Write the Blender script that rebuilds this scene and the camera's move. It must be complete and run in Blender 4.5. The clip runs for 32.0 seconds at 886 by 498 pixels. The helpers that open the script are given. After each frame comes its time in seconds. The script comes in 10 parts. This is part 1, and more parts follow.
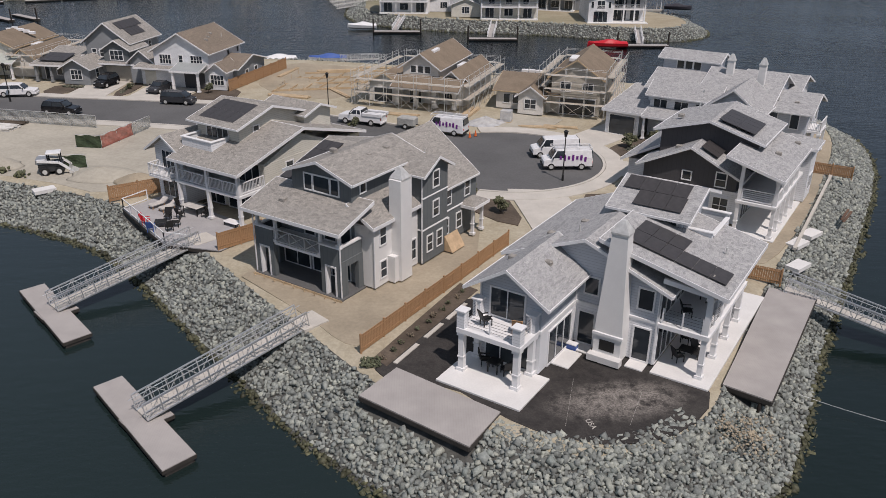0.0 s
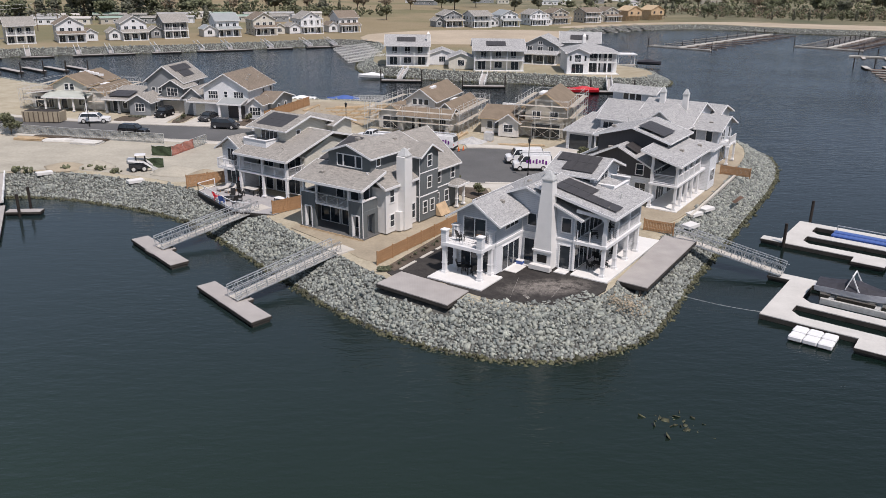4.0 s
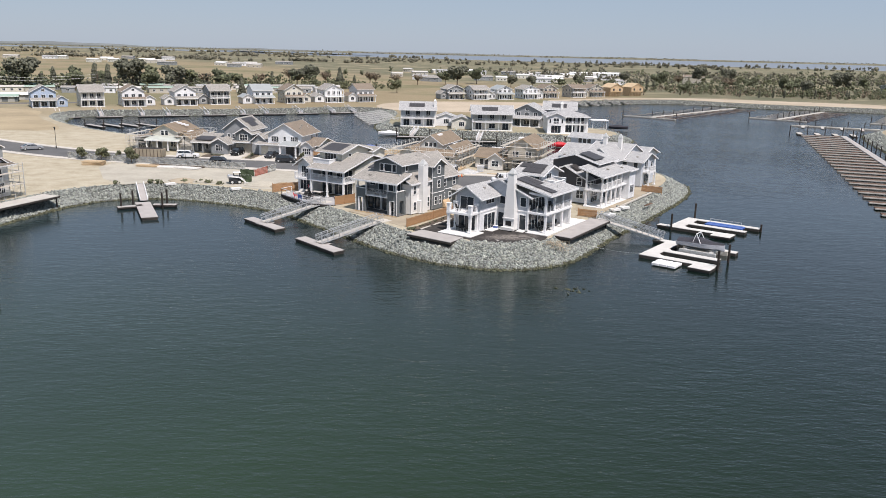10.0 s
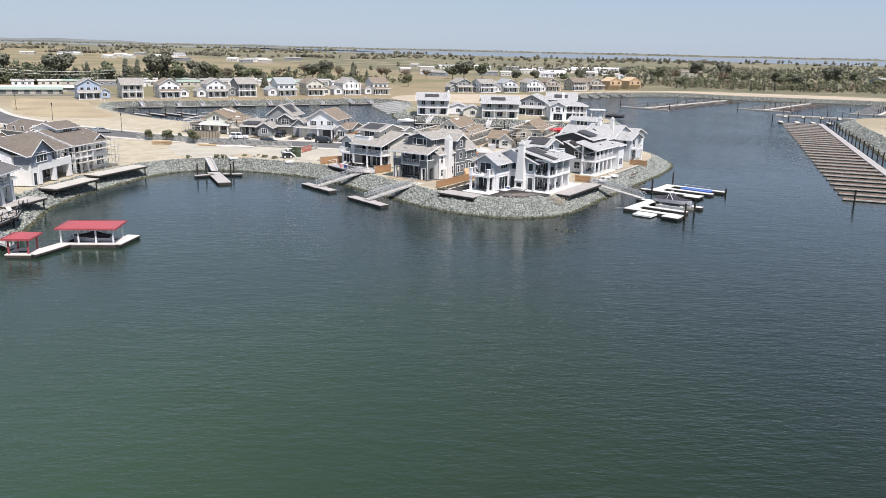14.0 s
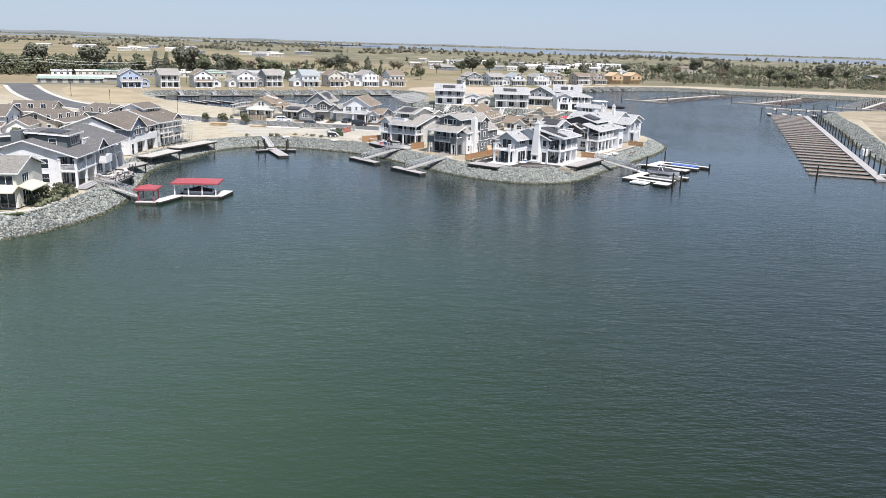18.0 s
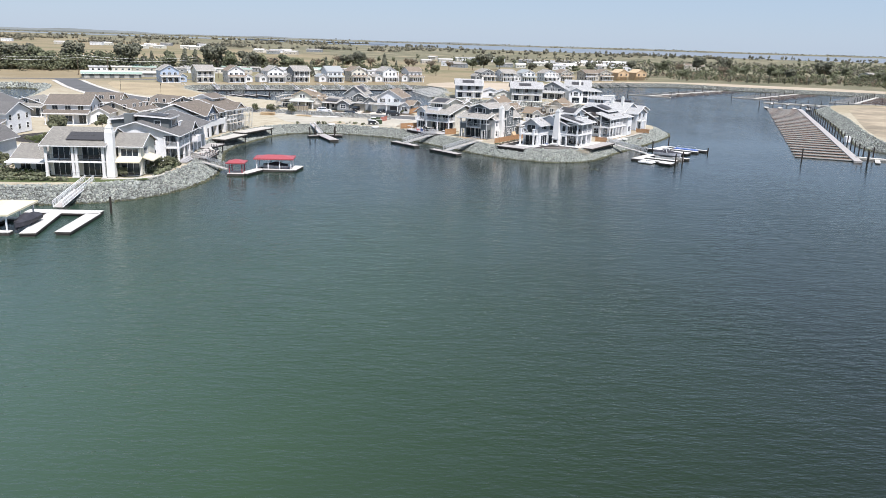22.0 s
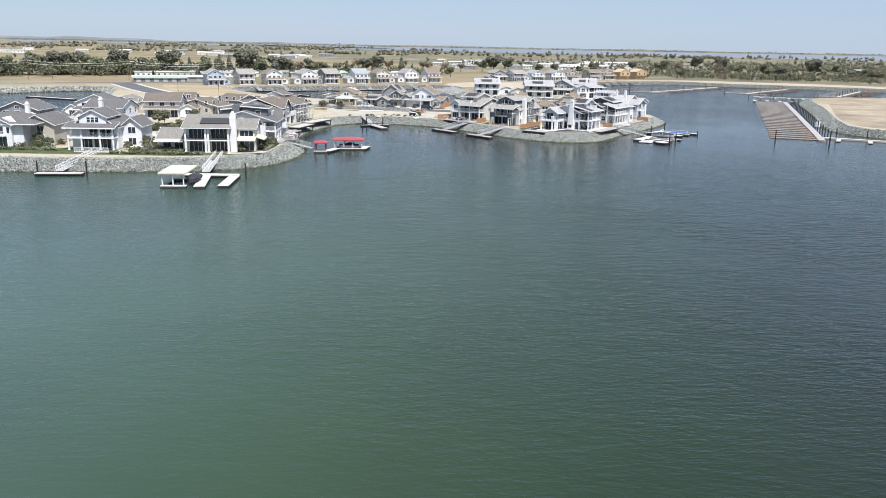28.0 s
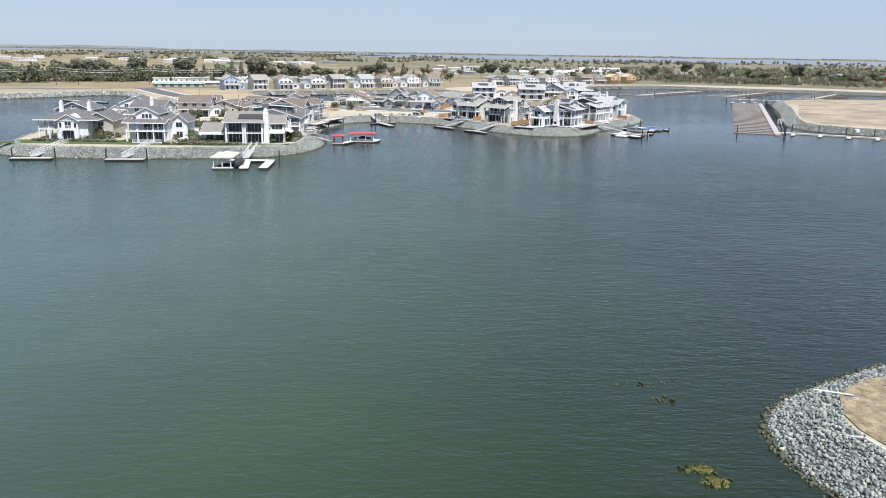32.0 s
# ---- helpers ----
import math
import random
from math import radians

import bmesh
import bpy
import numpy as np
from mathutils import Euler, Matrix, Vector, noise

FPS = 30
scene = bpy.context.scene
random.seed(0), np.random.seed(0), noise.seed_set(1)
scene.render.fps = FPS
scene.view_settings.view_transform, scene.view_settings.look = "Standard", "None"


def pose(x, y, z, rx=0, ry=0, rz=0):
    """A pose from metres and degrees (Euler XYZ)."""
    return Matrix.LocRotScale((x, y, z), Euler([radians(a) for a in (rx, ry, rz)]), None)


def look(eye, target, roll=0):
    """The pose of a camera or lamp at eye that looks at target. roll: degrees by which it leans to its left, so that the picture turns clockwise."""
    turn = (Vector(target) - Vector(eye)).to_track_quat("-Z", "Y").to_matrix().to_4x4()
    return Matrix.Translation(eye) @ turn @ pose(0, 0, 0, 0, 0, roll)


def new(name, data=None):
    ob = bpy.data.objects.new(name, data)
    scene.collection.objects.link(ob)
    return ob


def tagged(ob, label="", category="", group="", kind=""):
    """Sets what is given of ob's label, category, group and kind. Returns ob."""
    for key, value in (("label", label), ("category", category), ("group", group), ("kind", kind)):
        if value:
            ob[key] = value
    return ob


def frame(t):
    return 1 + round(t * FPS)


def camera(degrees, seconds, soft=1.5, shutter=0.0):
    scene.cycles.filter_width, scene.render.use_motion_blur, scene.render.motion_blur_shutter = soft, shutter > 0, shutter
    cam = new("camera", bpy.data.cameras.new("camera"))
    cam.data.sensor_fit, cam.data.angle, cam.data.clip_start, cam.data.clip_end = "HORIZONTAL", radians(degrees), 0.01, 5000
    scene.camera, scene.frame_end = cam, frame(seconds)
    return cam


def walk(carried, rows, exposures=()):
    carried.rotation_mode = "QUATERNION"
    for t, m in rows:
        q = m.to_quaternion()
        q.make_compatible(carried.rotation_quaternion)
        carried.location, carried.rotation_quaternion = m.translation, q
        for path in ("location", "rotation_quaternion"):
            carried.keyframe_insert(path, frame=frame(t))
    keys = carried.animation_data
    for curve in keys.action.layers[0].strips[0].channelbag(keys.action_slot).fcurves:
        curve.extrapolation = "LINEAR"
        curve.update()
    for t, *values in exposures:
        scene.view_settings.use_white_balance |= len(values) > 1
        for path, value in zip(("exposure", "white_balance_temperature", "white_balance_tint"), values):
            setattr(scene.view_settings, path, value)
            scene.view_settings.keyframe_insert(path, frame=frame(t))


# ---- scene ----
cam = camera(59.0, 32.0, 0.8)
PATH = [
    (0, (1.573, 4.167, 27.437), (1.623, 5.991, 26.617), 0.6),
    (1, (1.692, -0.586, 27.497), (1.739, 1.236, 26.675), 0.7),
    (2, (1.909, -6.594, 27.505), (1.952, -4.77, 26.686), 0.6),
    (4.5, (2.229, -24.732, 27.344), (2.273, -22.833, 26.716), 0.8),
    (5, (2.452, -28.632, 27.299), (2.493, -26.72, 26.713), 0.8),
    (6, (2.657, -36.233, 27.1), (2.699, -34.297, 26.599), 0.8),
    (6.5, (2.552, -40.182, 27.0), (2.597, -38.239, 26.528), 0.9),
    (7.2, (2.675, -45.572, 26.894), (2.719, -43.629, 26.419), 0.8),
    (8, (2.615, -51.591, 27.05), (2.661, -49.651, 26.567), 1.1),
    (9, (2.032, -58.911, 27.201), (2.076, -56.972, 26.711), 1.3),
    (11, (-0.681, -72.466, 27.357), (-0.641, -70.529, 26.859), 1.4),
    (13, (-2.606, -86.731, 27.291), (-2.571, -84.795, 26.791), 1.2),
    (14, (-3.331, -93.985, 27.064), (-3.296, -92.049, 26.56), 1.3),
    (14.5, (-3.958, -97.644, 26.969), (-3.921, -95.709, 26.465), 1.4),
    (17, (-7.544, -115.172, 26.87), (-7.509, -113.239, 26.358), 1.7),
    (19, (-11.171, -128.341, 26.706), (-11.139, -126.409, 26.191), 1.8),
    (21, (-14.974, -141.038, 26.67), (-14.945, -139.107, 26.152), 1.8),
    (23, (-18.336, -154.039, 26.698), (-18.314, -152.108, 26.179), 1.8),
    (24.5, (-21.52, -163.634, 26.727), (-21.496, -161.703, 26.208), 1.6),
    (25.5, (-23.242, -170.233, 26.808), (-23.219, -168.301, 26.29), 1.5),
    (28, (-26.33, -188.499, 26.66), (-26.313, -186.566, 26.149), 1.1),
    (30, (-26.716, -204.541, 26.734), (-26.702, -202.607, 26.224), 1.0),
    (32, (-26.642, -220.376, 26.725), (-26.626, -218.438, 26.23), 0.9),
]
EXPOSURE = [(0, -0.46, 6700, 18), (2.0, -0.42, 6700, 18), (4.5, -0.03, 6600, 17), (6.5, 0.1, 6640, 16), (9, 0.2, 6640, 15.5), (13, 0.42, 6560, 15), (19, 0.55, 6350, 14), (32, 0.57, 6300, 13)]
walk(cam, [(t, look(eye, target, roll)) for t, eye, target, roll in PATH], EXPOSURE)

# ---- light: clear midday sky, high sun from the south-east ----
SUN_DIR = Vector((0.257, -0.446, 0.857)).normalized()
world = bpy.data.worlds.new("sky")
scene.world = world
world.use_nodes = True
wn = world.node_tree
sky = wn.nodes.new("ShaderNodeTexSky")
sky.sky_type = "NISHITA"
sky.sun_disc = False
sky.sun_elevation = math.asin(SUN_DIR.z)
sky.sun_rotation = math.atan2(SUN_DIR.x, SUN_DIR.y)
sky.altitude, sky.air_density, sky.dust_density, sky.ozone_density = 0, 1.0, 0.2, 3.0
bg = wn.nodes["Background"]
haze = wn.nodes.new("ShaderNodeMix")
haze.data_type = "RGBA"
haze.inputs[0].default_value = 0.8
haze.inputs[7].default_value = (3.45, 4.5, 5.85, 1)
wn.links.new(sky.outputs[0], haze.inputs[6])
wn.links.new(haze.outputs[2], bg.inputs[0])
bg.inputs[1].default_value = 0.085
sun = new("sun", bpy.data.lights.new("sun", "SUN"))
sun.data.energy, sun.data.angle, sun.data.color = 4.4, radians(0.53), (1.0, 0.955, 0.90)
sun.matrix_world = look(SUN_DIR * 300, (0, 0, 0))


# ---- materials ----
def nodes_of(name, rough=0.8, metal=0.0, spec=0.3):
    m = bpy.data.materials.new(name)
    m.use_nodes = True
    nt = m.node_tree
    b = nt.nodes["Principled BSDF"]
    b.inputs["Roughness"].default_value = rough
    b.inputs["Metallic"].default_value = metal
    b.inputs["Specular IOR Level"].default_value = spec
    return m, nt, b


def noise_node(nt, scale, detail=4.0, rough=0.6, coord="Object"):
    tc = nt.nodes.new("ShaderNodeTexCoord")
    n = nt.nodes.new("ShaderNodeTexNoise")
    n.inputs["Scale"].default_value = scale
    n.inputs["Detail"].default_value = detail
    n.inputs["Roughness"].default_value = rough
    nt.links.new(tc.outputs[coord], n.inputs["Vector"])
    return n


def ramp(nt, fac, stops):
    r = nt.nodes.new("ShaderNodeValToRGB")
    e = r.color_ramp.elements
    while len(e) < len(stops):
        e.new(0.5)
    for k, (p, c) in enumerate(stops):
        e[k].position, e[k].color = p, (*c, 1)
    nt.links.new(fac, r.inputs[0])
    return r.outputs[0]


def blend(nt, fac, a, b, kind="MIX"):
    m = nt.nodes.new("ShaderNodeMix")
    m.data_type, m.blend_type = "RGBA", kind
    for sock, v in ((m.inputs[0], fac), (m.inputs[6], a), (m.inputs[7], b)):
        if isinstance(v, (int, float)):
            sock.default_value = v
        elif isinstance(v, tuple):
            sock.default_value = (*v, 1)
        else:
            nt.links.new(v, sock)
    return m.outputs[2]


def bump(nt, b, height, strength=0.3, dist=0.05):
    n = nt.nodes.new("ShaderNodeBump")
    n.inputs["Strength"].default_value = strength
    n.inputs["Distance"].default_value = dist
    nt.links.new(height, n.inputs["Height"])
    nt.links.new(n.outputs[0], b.inputs["Normal"])


def shade(c, k):
    return tuple(min(1.0, v * k) for v in c)


def rough_mat(name, col, var=0.2, scale=1.0, rough=0.85, fine=12.0, bumps=0.2, coord="Object", spec=0.3, islands=False):
    """A matt surface that varies at two scales: stains and grain; islands: each piece a little lighter or darker."""
    m, nt, b = nodes_of(name, rough, 0, spec)
    big, small = noise_node(nt, scale, 4, 0.6, coord), noise_node(nt, scale * fine, 3, 0.6, coord)
    base = ramp(nt, big.outputs[0], [(0.3, shade(col, 1 - var)), (0.7, shade(col, 1 + var))])
    grain = ramp(nt, small.outputs[0], [(0.3, (1 - var * 0.7,) * 3), (0.7, (1 + var * 0.5,) * 3)])
    out = blend(nt, 1.0, base, grain, "MULTIPLY")
    if islands:
        g = nt.nodes.new("ShaderNodeNewGeometry")
        out = blend(nt, 1.0, out, ramp(nt, g.outputs["Random Per Island"], [(0.0, (0.55, 0.55, 0.56)), (0.5, (0.95, 0.97, 1.0)), (1.0, (1.4, 1.38, 1.32))]), "MULTIPLY")
    nt.links.new(out, b.inputs["Base Color"])
    if bumps:
        bump(nt, b, small.outputs[0], bumps, 0.03)
    return m


def piece_mat(name, col):
    """Quarry stone: every piece a little lighter, darker, greener or browner than the next."""
    m, nt, b = nodes_of(name, 0.9, 0, 0.3)
    info = nt.nodes.new("ShaderNodeObjectInfo")
    tone = ramp(nt, info.outputs["Random"], [(0.0, (0.6, 0.61, 0.6)), (0.35, (0.9, 0.95, 0.97)), (0.7, (1.1, 1.12, 1.1)), (1.0, (1.4, 1.36, 1.28))])
    n = noise_node(nt, 3.0, 5, 0.65)
    base = ramp(nt, n.outputs[0], [(0.3, shade(col, 0.7)), (0.7, shade(col, 1.25))])
    nt.links.new(blend(nt, 1.0, base, tone, "MULTIPLY"), b.inputs["Base Color"])
    bump(nt, b, n.outputs[0], 0.5, 0.05)
    return m


def banded_mat(name, col, period, axis="Z", groove=0.16, dark=0.55, var=0.08, rough=0.7, depth=0.012):
    """Painted boards: thin shadow grooves at an even step along one axis, with faint weathering."""
    m, nt, b = nodes_of(name, rough)
    tc = nt.nodes.new("ShaderNodeTexCoord")
    sep = nt.nodes.new("ShaderNodeSeparateXYZ")
    nt.links.new(tc.outputs["Object"], sep.inputs[0])
    src = sep.outputs[axis] if len(axis) == 1 else None
    if src is None:
        add = nt.nodes.new("ShaderNodeMath")
        add.operation = "ADD"
        nt.links.new(sep.outputs["X"], add.inputs[0])
        nt.links.new(sep.outputs["Y"], add.inputs[1])
        src = add.outputs[0]
    div = nt.nodes.new("ShaderNodeMath")
    div.operation, div.inputs[1].default_value = "DIVIDE", period
    nt.links.new(src, div.inputs[0])
    fr = nt.nodes.new("ShaderNodeMath")
    fr.operation = "FRACT"
    nt.links.new(div.outputs[0], fr.inputs[0])
    line = ramp(nt, fr.outputs[0], [(0.0, (dark,) * 3), (groove, (1, 1, 1)), (1.0, (0.97,) * 3)])
    big = noise_node(nt, 0.6, 4)
    base = ramp(nt, big.outputs[0], [(0.3, shade(col, 1 - var)), (0.7, shade(col, 1 + var))])
    nt.links.new(blend(nt, 1.0, base, line, "MULTIPLY"), b.inputs["Base Color"])
    bump(nt, b, line, 0.5, depth)
    return m


def shingle_mat(name, col):
    """Asphalt shingles: courses in height, broken joints, speckled tabs."""
    m, nt, b = nodes_of(name, 0.95, 0, 0.15)
    tc = nt.nodes.new("ShaderNodeTexCoord")
    mp = nt.nodes.new("ShaderNodeMapping")
    mp.inputs["Scale"].default_value = (3.6, 3.6, 17.0)
    nt.links.new(tc.outputs["Object"], mp.inputs[0])
    v = nt.nodes.new("ShaderNodeTexVoronoi")
    v.inputs["Scale"].default_value = 1.0
    nt.links.new(mp.outputs[0], v.inputs["Vector"])
    big = noise_node(nt, 0.35, 5, 0.65)
    fine = noise_node(nt, 26, 2, 0.7)
    bw = nt.nodes.new("ShaderNodeRGBToBW")
    nt.links.new(v.outputs["Color"], bw.inputs[0])
    tab = ramp(nt, bw.outputs[0], [(0.12, (0.80,) * 3), (0.5, (1.0,) * 3), (0.9, (1.15, 1.14, 1.12))])
    base = ramp(nt, big.outputs[0], [(0.3, shade(col, 0.93)), (0.7, shade(col, 1.07))])
    spk = ramp(nt, fine.outputs[0], [(0.32, (0.62,) * 3), (0.68, (1.34,) * 3)])
    out = blend(nt, 1.0, blend(nt, 1.0, base, tab, "MULTIPLY"), spk, "MULTIPLY")
    nt.links.new(out, b.inputs["Base Color"])
    bump(nt, b, v.outputs["Distance"], 0.35, 0.03)
    return m


def glossy_mat(name, col, rough=0.25, metal=0.0, spec=0.5, var=0.06):
    m, nt, b = nodes_of(name, rough, metal, spec)
    n = noise_node(nt, 3.0, 3)
    nt.links.new(ramp(nt, n.outputs[0], [(0.3, shade(col, 1 - var)), (0.7, shade(col, 1 + var))]), b.inputs["Base Color"])
    return m


def glass_mat(name, tint=(0.02, 0.025, 0.03)):
    """Window panes over dark rooms: a smooth dark pane that mirrors the sky."""
    m, nt, b = nodes_of(name, 0.06, 0, 0.6)
    n = noise_node(nt, 0.5, 2)
    nt.links.new(ramp(nt, n.outputs[0], [(0.35, tint), (0.7, shade(tint, 2.4))]), b.inputs["Base Color"])
    return m


def water_mat():
    """Green murky water; wind ripples in two sizes, calmer and choppier patches. Sky sheen and its falling-off are put
    into the colour by position.
    """
    m, nt, b = nodes_of("water", 0.2, 0, 0.72)
    b.inputs["IOR"].default_value = 1.33
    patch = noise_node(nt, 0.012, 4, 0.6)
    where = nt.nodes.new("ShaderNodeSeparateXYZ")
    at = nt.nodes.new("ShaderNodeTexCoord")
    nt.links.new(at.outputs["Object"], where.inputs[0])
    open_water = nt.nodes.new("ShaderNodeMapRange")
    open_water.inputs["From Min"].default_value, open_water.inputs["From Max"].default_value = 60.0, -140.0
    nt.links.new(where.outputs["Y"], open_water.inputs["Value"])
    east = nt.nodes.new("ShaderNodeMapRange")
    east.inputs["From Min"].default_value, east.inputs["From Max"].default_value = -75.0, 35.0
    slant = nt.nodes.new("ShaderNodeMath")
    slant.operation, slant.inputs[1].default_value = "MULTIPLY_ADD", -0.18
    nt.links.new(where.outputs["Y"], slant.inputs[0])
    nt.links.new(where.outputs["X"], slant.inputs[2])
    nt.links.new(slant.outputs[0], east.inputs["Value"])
    # sky sheen painted in: bluer and paler to the west, near black eastward
    sheen_tint = ramp(nt, east.outputs[0], [(0.0, (0.053, 0.094, 0.088)), (0.4, (0.038, 0.070, 0.046)), (0.6, (0.027, 0.053, 0.024)), (0.8, (0.013, 0.026, 0.009)), (1.0, (0.006, 0.011, 0.004))])
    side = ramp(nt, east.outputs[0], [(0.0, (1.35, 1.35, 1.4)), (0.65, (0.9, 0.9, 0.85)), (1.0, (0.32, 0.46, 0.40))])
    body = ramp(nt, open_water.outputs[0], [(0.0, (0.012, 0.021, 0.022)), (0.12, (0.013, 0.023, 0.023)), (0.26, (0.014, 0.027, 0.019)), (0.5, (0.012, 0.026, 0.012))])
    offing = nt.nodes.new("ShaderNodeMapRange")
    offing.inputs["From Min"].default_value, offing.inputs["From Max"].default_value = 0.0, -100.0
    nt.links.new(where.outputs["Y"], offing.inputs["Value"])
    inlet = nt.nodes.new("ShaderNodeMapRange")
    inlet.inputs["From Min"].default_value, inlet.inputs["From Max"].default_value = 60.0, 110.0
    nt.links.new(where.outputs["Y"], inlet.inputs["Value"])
    # northern channel darkened in its colour to hold down the sky reflection
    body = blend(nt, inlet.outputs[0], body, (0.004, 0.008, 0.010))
    body = blend(nt, offing.outputs[0], blend(nt, 1.0, body, side, "MULTIPLY"), sheen_tint)
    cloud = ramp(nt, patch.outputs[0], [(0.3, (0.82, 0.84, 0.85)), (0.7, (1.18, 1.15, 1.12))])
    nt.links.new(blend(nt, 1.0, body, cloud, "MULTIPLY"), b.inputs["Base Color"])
    tc = nt.nodes.new("ShaderNodeTexCoord")
    mp = nt.nodes.new("ShaderNodeMapping")
    mp.inputs["Rotation"].default_value = (0, 0, radians(-14))
    mp.inputs["Scale"].default_value = (0.42, 1.0, 1.0)
    nt.links.new(tc.outputs["Object"], mp.inputs[0])
    total = None
    for scale, w in ((0.35, 0.55), (0.95, 0.62), (2.3, 0.42), (5.5, 0.16)):
        n = nt.nodes.new("ShaderNodeTexNoise")
        n.inputs["Scale"].default_value, n.inputs["Detail"].default_value = scale, 2.0
        nt.links.new(mp.outputs[0], n.inputs["Vector"])
        mul = nt.nodes.new("ShaderNodeMath")
        mul.operation = "MULTIPLY"
        mul.inputs[1].default_value = w
        nt.links.new(n.outputs[0], mul.inputs[0])
        if total is None:
            total = mul.outputs[0]
        else:
            add = nt.nodes.new("ShaderNodeMath")
            add.operation = "ADD"
            nt.links.new(total, add.inputs[0])
            nt.links.new(mul.outputs[0], add.inputs[1])
            total = add.outputs[0]
    gust = noise_node(nt, 0.03, 3, 0.6)
    amp = nt.nodes.new("ShaderNodeMath")
    amp.operation = "MULTIPLY"
    nt.links.new(total, amp.inputs[0])
    nt.links.new(ramp(nt, gust.outputs[0], [(0.35, (0.45,) * 3), (0.65, (1.0,) * 3)]), amp.inputs[1])
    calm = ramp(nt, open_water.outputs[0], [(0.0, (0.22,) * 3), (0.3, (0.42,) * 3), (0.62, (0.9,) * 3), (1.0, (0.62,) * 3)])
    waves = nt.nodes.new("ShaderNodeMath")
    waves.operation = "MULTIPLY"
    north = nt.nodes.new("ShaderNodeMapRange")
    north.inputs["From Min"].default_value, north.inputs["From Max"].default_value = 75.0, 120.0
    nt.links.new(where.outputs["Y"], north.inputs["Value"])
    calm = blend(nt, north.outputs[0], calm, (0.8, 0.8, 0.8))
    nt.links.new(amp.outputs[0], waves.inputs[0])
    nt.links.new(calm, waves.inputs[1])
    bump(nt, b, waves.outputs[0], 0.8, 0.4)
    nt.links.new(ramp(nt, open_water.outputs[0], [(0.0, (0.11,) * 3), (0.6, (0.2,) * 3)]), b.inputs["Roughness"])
    return m


def land_mat():
    """Bare sandy lots that turn into dry grass land with green patches farther inland."""
    m, nt, b = nodes_of("sandy_ground", 0.95, 0, 0.15)
    tc = nt.nodes.new("ShaderNodeTexCoord")
    sep = nt.nodes.new("ShaderNodeSeparateXYZ")
    nt.links.new(tc.outputs["Object"], sep.inputs[0])
    big, mid, fine = noise_node(nt, 0.03, 5, 0.65), noise_node(nt, 0.35, 5, 0.65), noise_node(nt, 4.0, 4, 0.7)
    sand = ramp(nt, mid.outputs[0], [(0.25, (0.31, 0.268, 0.19)), (0.5, (0.405, 0.36, 0.27)), (0.8, (0.48, 0.435, 0.345))])
    grass = ramp(nt, noise_node(nt, 0.008, 6, 0.6).outputs[0], [(0.3, (0.215, 0.175, 0.105)), (0.48, (0.27, 0.22, 0.14)), (0.57, (0.175, 0.165, 0.095)), (0.7, (0.245, 0.20, 0.125))])
    far = nt.nodes.new("ShaderNodeMapRange")
    far.inputs["From Min"].default_value, far.inputs["From Max"].default_value = 230.0, 340.0
    wob = nt.nodes.new("ShaderNodeMath")
    wob.operation = "MULTIPLY_ADD"
    wob.inputs[1].default_value = 160.0
    nt.links.new(big.outputs[0], wob.inputs[0])
    nt.links.new(sep.outputs["Y"], wob.inputs[2])
    nt.links.new(wob.outputs[0], far.inputs["Value"])
    brush = ramp(nt, noise_node(nt, 0.02, 6, 0.7).outputs[0], [(0.35, (0.115, 0.120, 0.075)), (0.52, (0.17, 0.160, 0.105)), (0.62, (0.30, 0.25, 0.165))])
    wild = nt.nodes.new("ShaderNodeMapRange")
    wild.inputs["From Min"].default_value, wild.inputs["From Max"].default_value = 640.0, 760.0
    lean = nt.nodes.new("ShaderNodeMath")
    lean.operation, lean.inputs[1].default_value = "MULTIPLY_ADD", 1.4
    nt.links.new(sep.outputs["X"], lean.inputs[0])
    nt.links.new(wob.outputs[0], lean.inputs[2])
    nt.links.new(lean.outputs[0], wild.inputs["Value"])
    grass = blend(nt, wild.outputs[0], grass, brush)
    col = blend(nt, far.outputs[0], sand, grass)
    spk = ramp(nt, fine.outputs[0], [(0.3, (0.82,) * 3), (0.7, (1.12,) * 3)])
    nt.links.new(blend(nt, 1.0, col, spk, "MULTIPLY"), b.inputs["Base Color"])
    bump(nt, b, fine.outputs[0], 0.4, 0.05)
    return m


